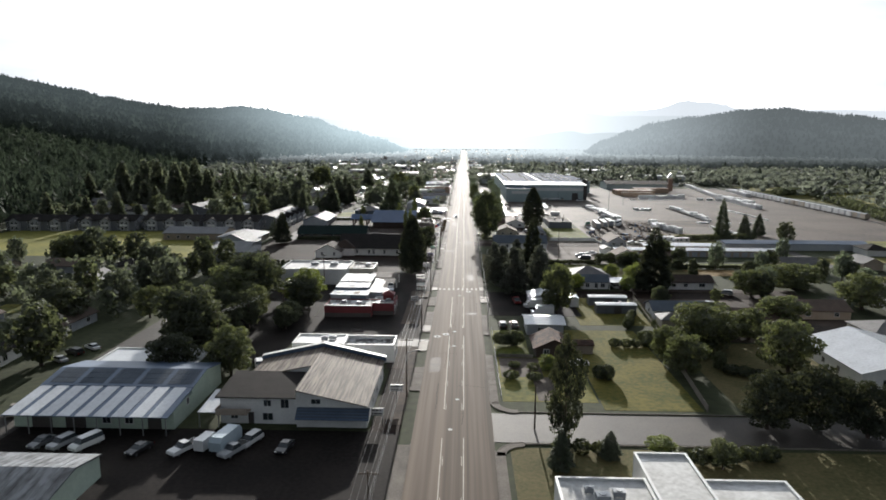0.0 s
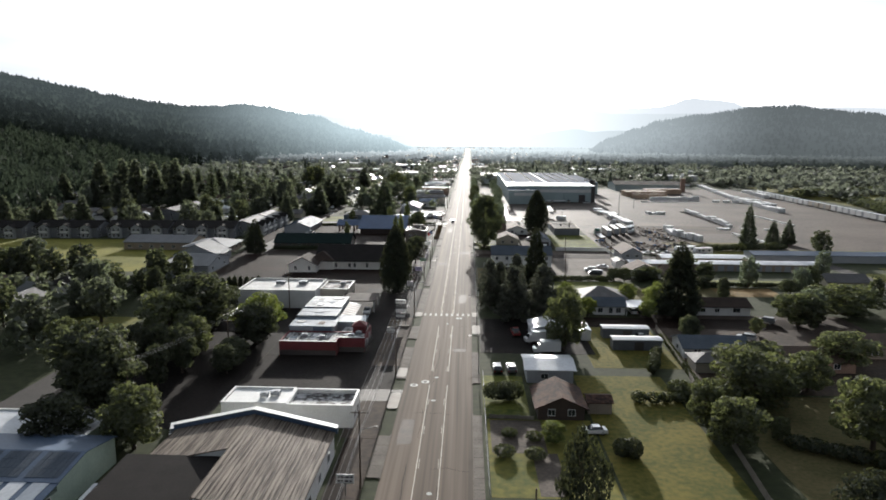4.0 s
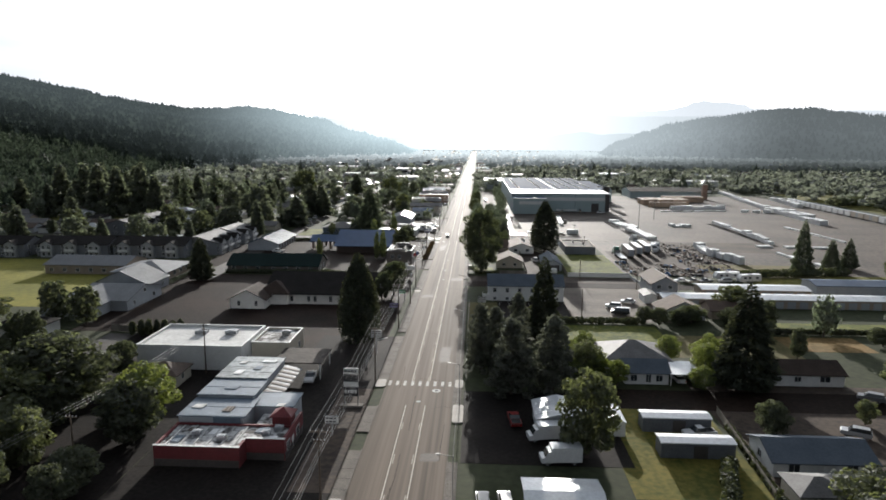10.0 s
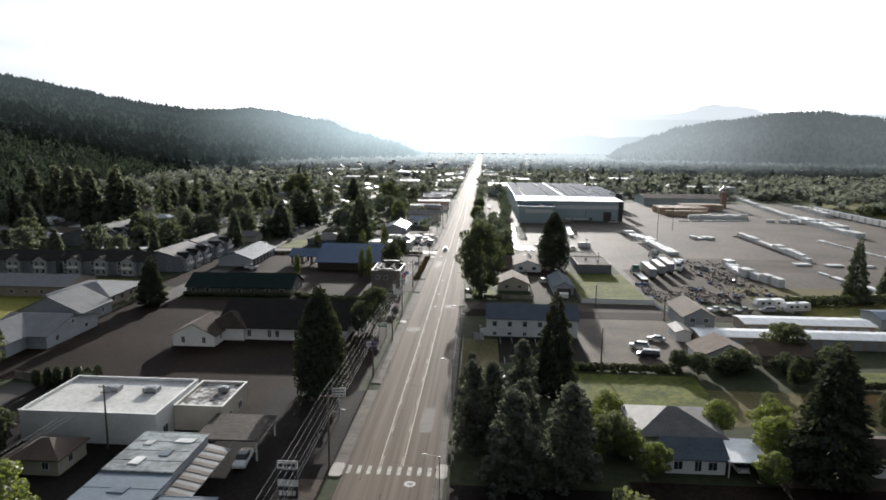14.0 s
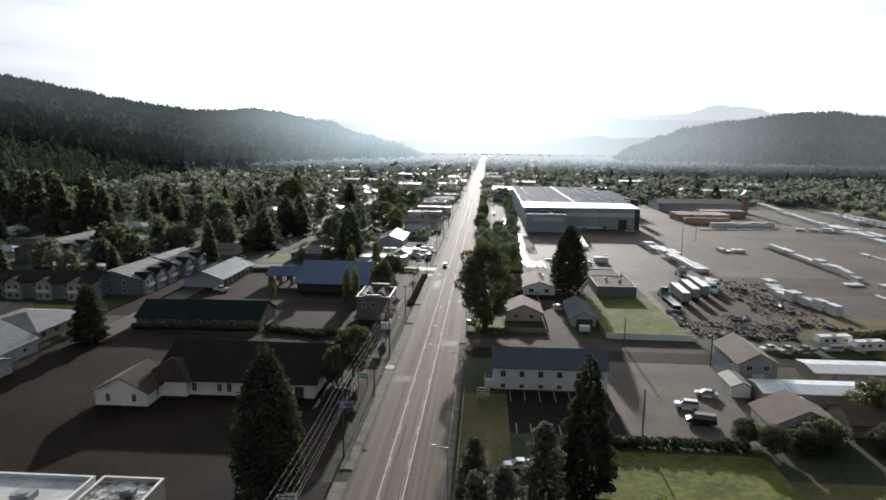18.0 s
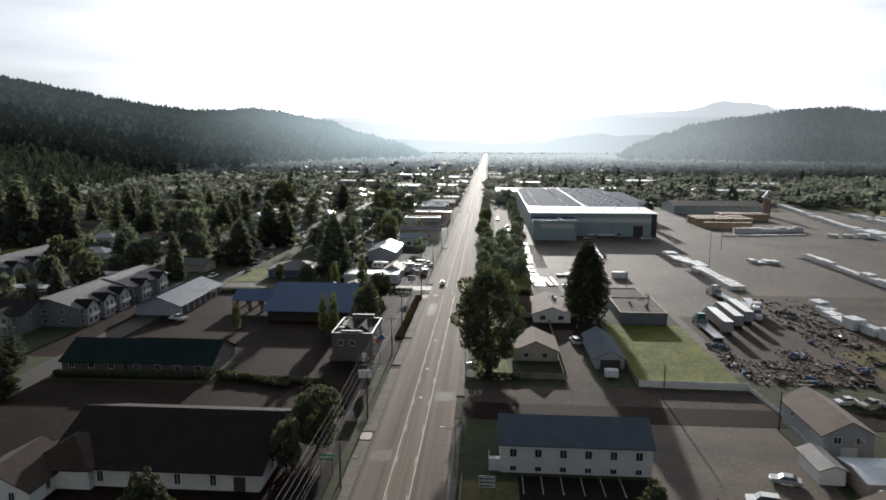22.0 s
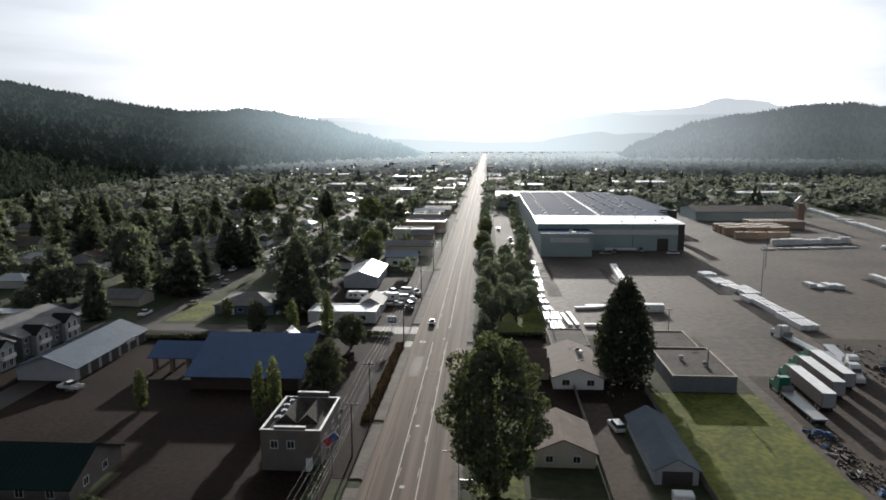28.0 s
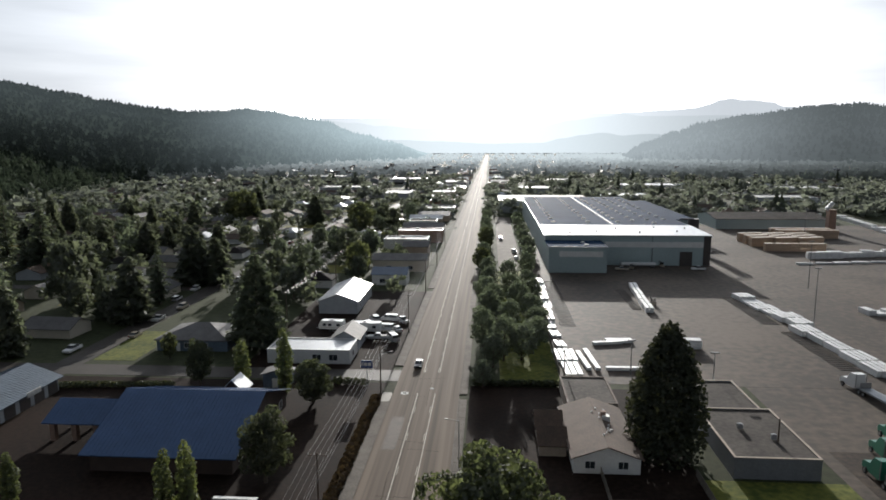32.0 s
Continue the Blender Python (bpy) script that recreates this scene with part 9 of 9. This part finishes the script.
hedge(31, 278.2, 57, 278.2, 1.8, 1.8, "clipped dark hedge along the gravel lot", 1)
hedge(88, 271, 126, 271.3, 1.8, 1.6, "ragged hedge between two garden plots", 81)
hedge(30.5, 145.5, 32.5, 145.2, 2.6, 3.0, "rounded bush on the sunlit field", 82)
hedge(-82, 339.0, -48, 340.0, 1.6, 1.7, "long dark hedge before the green roofed hall", 2)
hedge(-46.5, 342.8, -29.5, 336.2, 1.5, 1.3, "low dark hedge between two parking lots", 2)
hedge(11.8, 168, 14, 168.2, 4.6, 3.6, "large round bush on a front lawn", 3)
hedge(-13.5, 342, -16.5, 376, 1.6, 1.3, "low hedge beside the corner shop", 4)
hedge(-10.3, 374, -10.0, 421, 2.0, 0.6, "planted strip of low brown shrubs beside the sidewalk", 5, "brown_shrub")
hedge(-14, 428, -20, 429, 2.0, 1.5, "low shrubs at a street corner", 6)
hedge(39, 167.9, 47, 168.2, 2.6, 2.0, "rounded row of bushes across the lawn", 7)
hedge(51.4, 168, 52.4, 168, 4.6, 4.6, "large rounded bush beside the lawn", 71)
hedge(57.4, 166.6, 58.6, 166.8, 4.8, 4.2, "large rounded bush beside the lawn", 72)
hedge(53.0, 172.5, 55.6, 211, 1.0, 1.1, "low ragged bushes along a garden boundary", 73)
hedge(46, 184, 50, 196, 2.2, 2.4, "green bushes growing between gardens", 8)
hedge(10, 429.5, 29, 430, 1.4, 1.3, "dark clipped hedge before the young trees", 9)
hedge(19, 345, 12, 345, 2.0, 1.4, "hedge before a small lawn", 10)
hedge(-44, 340, -22, 338.5, 1.4, 1.4, "dark hedge at the edge of a small lot", 11)
hedge(12, 145, 17, 144.5, 3.0, 1.6, "low spreading bush on a corner lawn", 12)
hedge(13, 152, 17, 151, 2.4, 1.3, "low spreading bush beside a drive", 13)
hedge(-64, 255, -64.2, 256, 1.6, 4.5, "narrow clipped dark green cypress", 14)
for i in range(7):
    hedge(-76 + i * 1.9, 258 + 0.4 * i, -75.8 + i * 1.9, 258.3 + 0.4 * i, 1.3, 4.0, "narrow clipped cypress in a row", 20 + i)
hedge(48, 172, 57, 160, 4, 3.2, "tangled bushes beside the field", 30)
hedge(60, 150, 78, 140, 3.4, 2.2, "tangled low bushes on rough ground", 31)
hedge(62, 186, 78, 183, 4.0, 3.0, "tangled bushes behind a ranch house", 32)
hedge(-80, 423, -56, 425, 2.0, 1.2, "low shrubs round the bank lot", 33)
hedge(18, 112, 24, 111, 2.6, 2.2, "bushes before a white office", 34)
hedge(36, 108, 50, 110, 3.0, 2.6, "bushes behind a white office", 35)
hedge(112, 345, 150, 352, 5.0, 3.0, "long grass mound with bushes", 36)
hedge(270, 420, 330, 640, 12.0, 6.0, "dense scrub beyond the railway", 37, "leaf_dark")
hedge(300, 640, 420, 700, 14.0, 7.0, "dense scrub beyond the railway", 38, "leaf_dark")

# ---- roadside details ----
for x0, x1, y0, y1 in ((-9.2, -7.1, 162.4, 169.8), (-9.15, -7.1, 179.0, 184.4), (-9.15, -7.1, 227.0, 231.2), (7.1, 9.1, 210.6, 218.6), (7.1, 8.8, 227.4, 231.8), (-9.15, -7.1, 312.5, 315.5), (-9.15, -7.1, 419.0, 424.0)):
    single("pavement", Geo().prism([(x0 + 0.3, y0, 0.05), (x1 - 0.3, y0, 0.05), (x1, y0 + 0.6, 0.05), (x1, y1 - 0.6, 0.05), (x1 - 0.3, y1, 0.05), (x0 + 0.3, y1, 0.05), (x0, y1 - 0.6, 0.05), (x0, y0 + 0.6, 0.05)], (0, 0, 0.136)), M["new_concrete"], "new pale concrete kerb ramp pad", "pavement", kind="structure")
sheet("gravel_strip", -15.5, -9.2, 186, 226, 0.034, "dirt", "pale gravelly verge before the red shop", "ground")
sheet("gravel_strip", -11.6, -9.2, 121, 150, 0.033, "dirt", "bare brown verge beside the sidewalk", "ground")


def wire_fence(x0, y0, x1, y1, h, label, gap=3.0):
    """Steel posts with a top and a middle rail."""
    L = math.hypot(x1 - x0, y1 - y0)
    n = max(1, round(L / gap))
    ob = thing("wire_fence", label, "fence", pose(x0, y0, 0, 0, 0, math.degrees(math.atan2(y1 - y0, x1 - x0))))
    post = Geo().tube((0, 0, 0), (0, 0, h), 0.035, n=6).mesh("post", M["steel"])
    for i in range(n + 1):
        part("post", post, None, ob, at=pose(i * L / n, 0, 0))
    for z in (h - 0.04, h * 0.5):
        part("rail", Geo().tube((0, 0, z), (L, 0, z), 0.025, n=5), M["steel"], ob)


wire_fence(9.2, 133, 9.2, 181, 1.2, "thin steel fence along the sidewalk")
wire_fence(9.3, 232, 9.3, 300, 1.2, "thin steel fence beside shaded lawns")
wire_fence(67.5, 284, 67.8, 321, 1.4, "thin steel fence beside the gravel lot")
wire_fence(28.4, 562, 28.6, 700, 1.8, "tall steel fence beside the warehouse drive", 4.0)
for kind, colour, x, y, turn, where in (("suv", "grey", 88.3, 225.9, 60, "parked beside a ranch house"), ("suv", "silver", 76.4, 209.6, 62, "parked beside a ranch house"), ("sedan", "white", 25.2, 588, 8, "on the warehouse drive"), ("pickup", "white", 24.8, 606, 5, "on the warehouse drive"), ("suv", "silver", 19.2, 648, 182, "on the warehouse drive"), ("sedan", "tan", 57.0, 452.5, 85, "in the lumber yard"),
                                        ("pickup", "white", 98.8, 565.5, 95, "before the warehouse"), ("pickup", "tan", 67.5, 563.5, 80, "before the warehouse")):
    car(kind, colour, x, y, turn, where)
flatbed(75.5, 570.5, 90, "flatbed trailer with a white load before the warehouse")
# forklifts before the warehouse
for x, y, turn in ((85.3, 571, 30), (72, 566, 200), (66, 505, 10)):
    ob = thing("forklift", "small yellow-grey forklift working in the yard", "forklift", pose(x, y, ground_z(x, y), 0, 0, turn), "forklifts")
    part("body", shell(1.3, [(-1.2, 0.35), (0.9, 0.35), (0.9, 1.0), (0.2, 1.15), (-0.6, 1.3), (-1.2, 1.1)]), CAR_PAINT["tan"], ob)
    part("cage", Geo().box(-0.55, -0.48, -0.6, 0.3, 1.1, 2.1).box(0.48, 0.55, -0.6, 0.3, 1.1, 2.1).box(-0.6, 0.6, -0.7, 0.4, 2.1, 2.18), M["black"], ob)
    part("mast", Geo().box(-0.45, -0.35, 0.95, 1.1, 0.1, 2.6).box(0.35, 0.45, 0.95, 1.1, 0.1, 2.6), M["black"], ob)
    part("fork", Geo().box(-0.4, -0.28, 1.1, 2.1, 0.1, 0.16).box(0.28, 0.4, 1.1, 2.1, 0.1, 0.16), M["steel"], ob)
    add_wheels(ob, [(s * 0.55, t) for s in (-1, 1) for t in (-0.8, 0.6)], 0.32, 0.22)
# crack seal lines on the main road
crack_rng = random.Random(5)
for i in range(34):
    x, y = crack_rng.uniform(-6.2, 6.2), 120 + i * 9.5 + crack_rng.uniform(-3, 3)
    g = Geo()
    across = crack_rng.random() < 0.45
    for k in range(7):
        dx, dy = (crack_rng.uniform(0.5, 1.1), crack_rng.uniform(-0.4, 0.4)) if across else (crack_rng.uniform(-0.12, 0.12), crack_rng.uniform(1.2, 2.6))
        nx, ny = max(-6.7, min(6.7, x + dx)), y + dy
        if across:
            g.slab((x, y - 0.035, 0.0635), (nx, ny - 0.035, 0.0635), (nx, ny + 0.035, 0.0635), (x, y + 0.035, 0.0635), 0.01)
        else:
            g.slab((x - 0.035, y, 0.0635), (x + 0.035, y, 0.0635), (nx + 0.035, ny, 0.0635), (nx - 0.035, ny, 0.0635), 0.01)
        x, y = nx, ny
    single("crack_seal", g, M["dark_lot"], "thin dark wandering tar seal on the road", "road marking", group="tar seals in the road")
for x0, x1, y0, y1 in ((-5.8, -3.4, 148, 158), (3.0, 5.4, 243, 254), (-6.2, -2.6, 305, 309), (2.4, 6.4, 331, 336), (-5.4, -3.0, 398, 412), (2.6, 5.6, 196, 199)):
    single("road_patch", Geo().prism([(x0, y0, 0.05), (x1, y0 + 0.3, 0.05), (x1, y1, 0.05), (x0, y1 - 0.3, 0.05)], (0, 0, 0.0125)), M["patch"], "darker asphalt repair patch", "road marking", group="repair patches in the road")
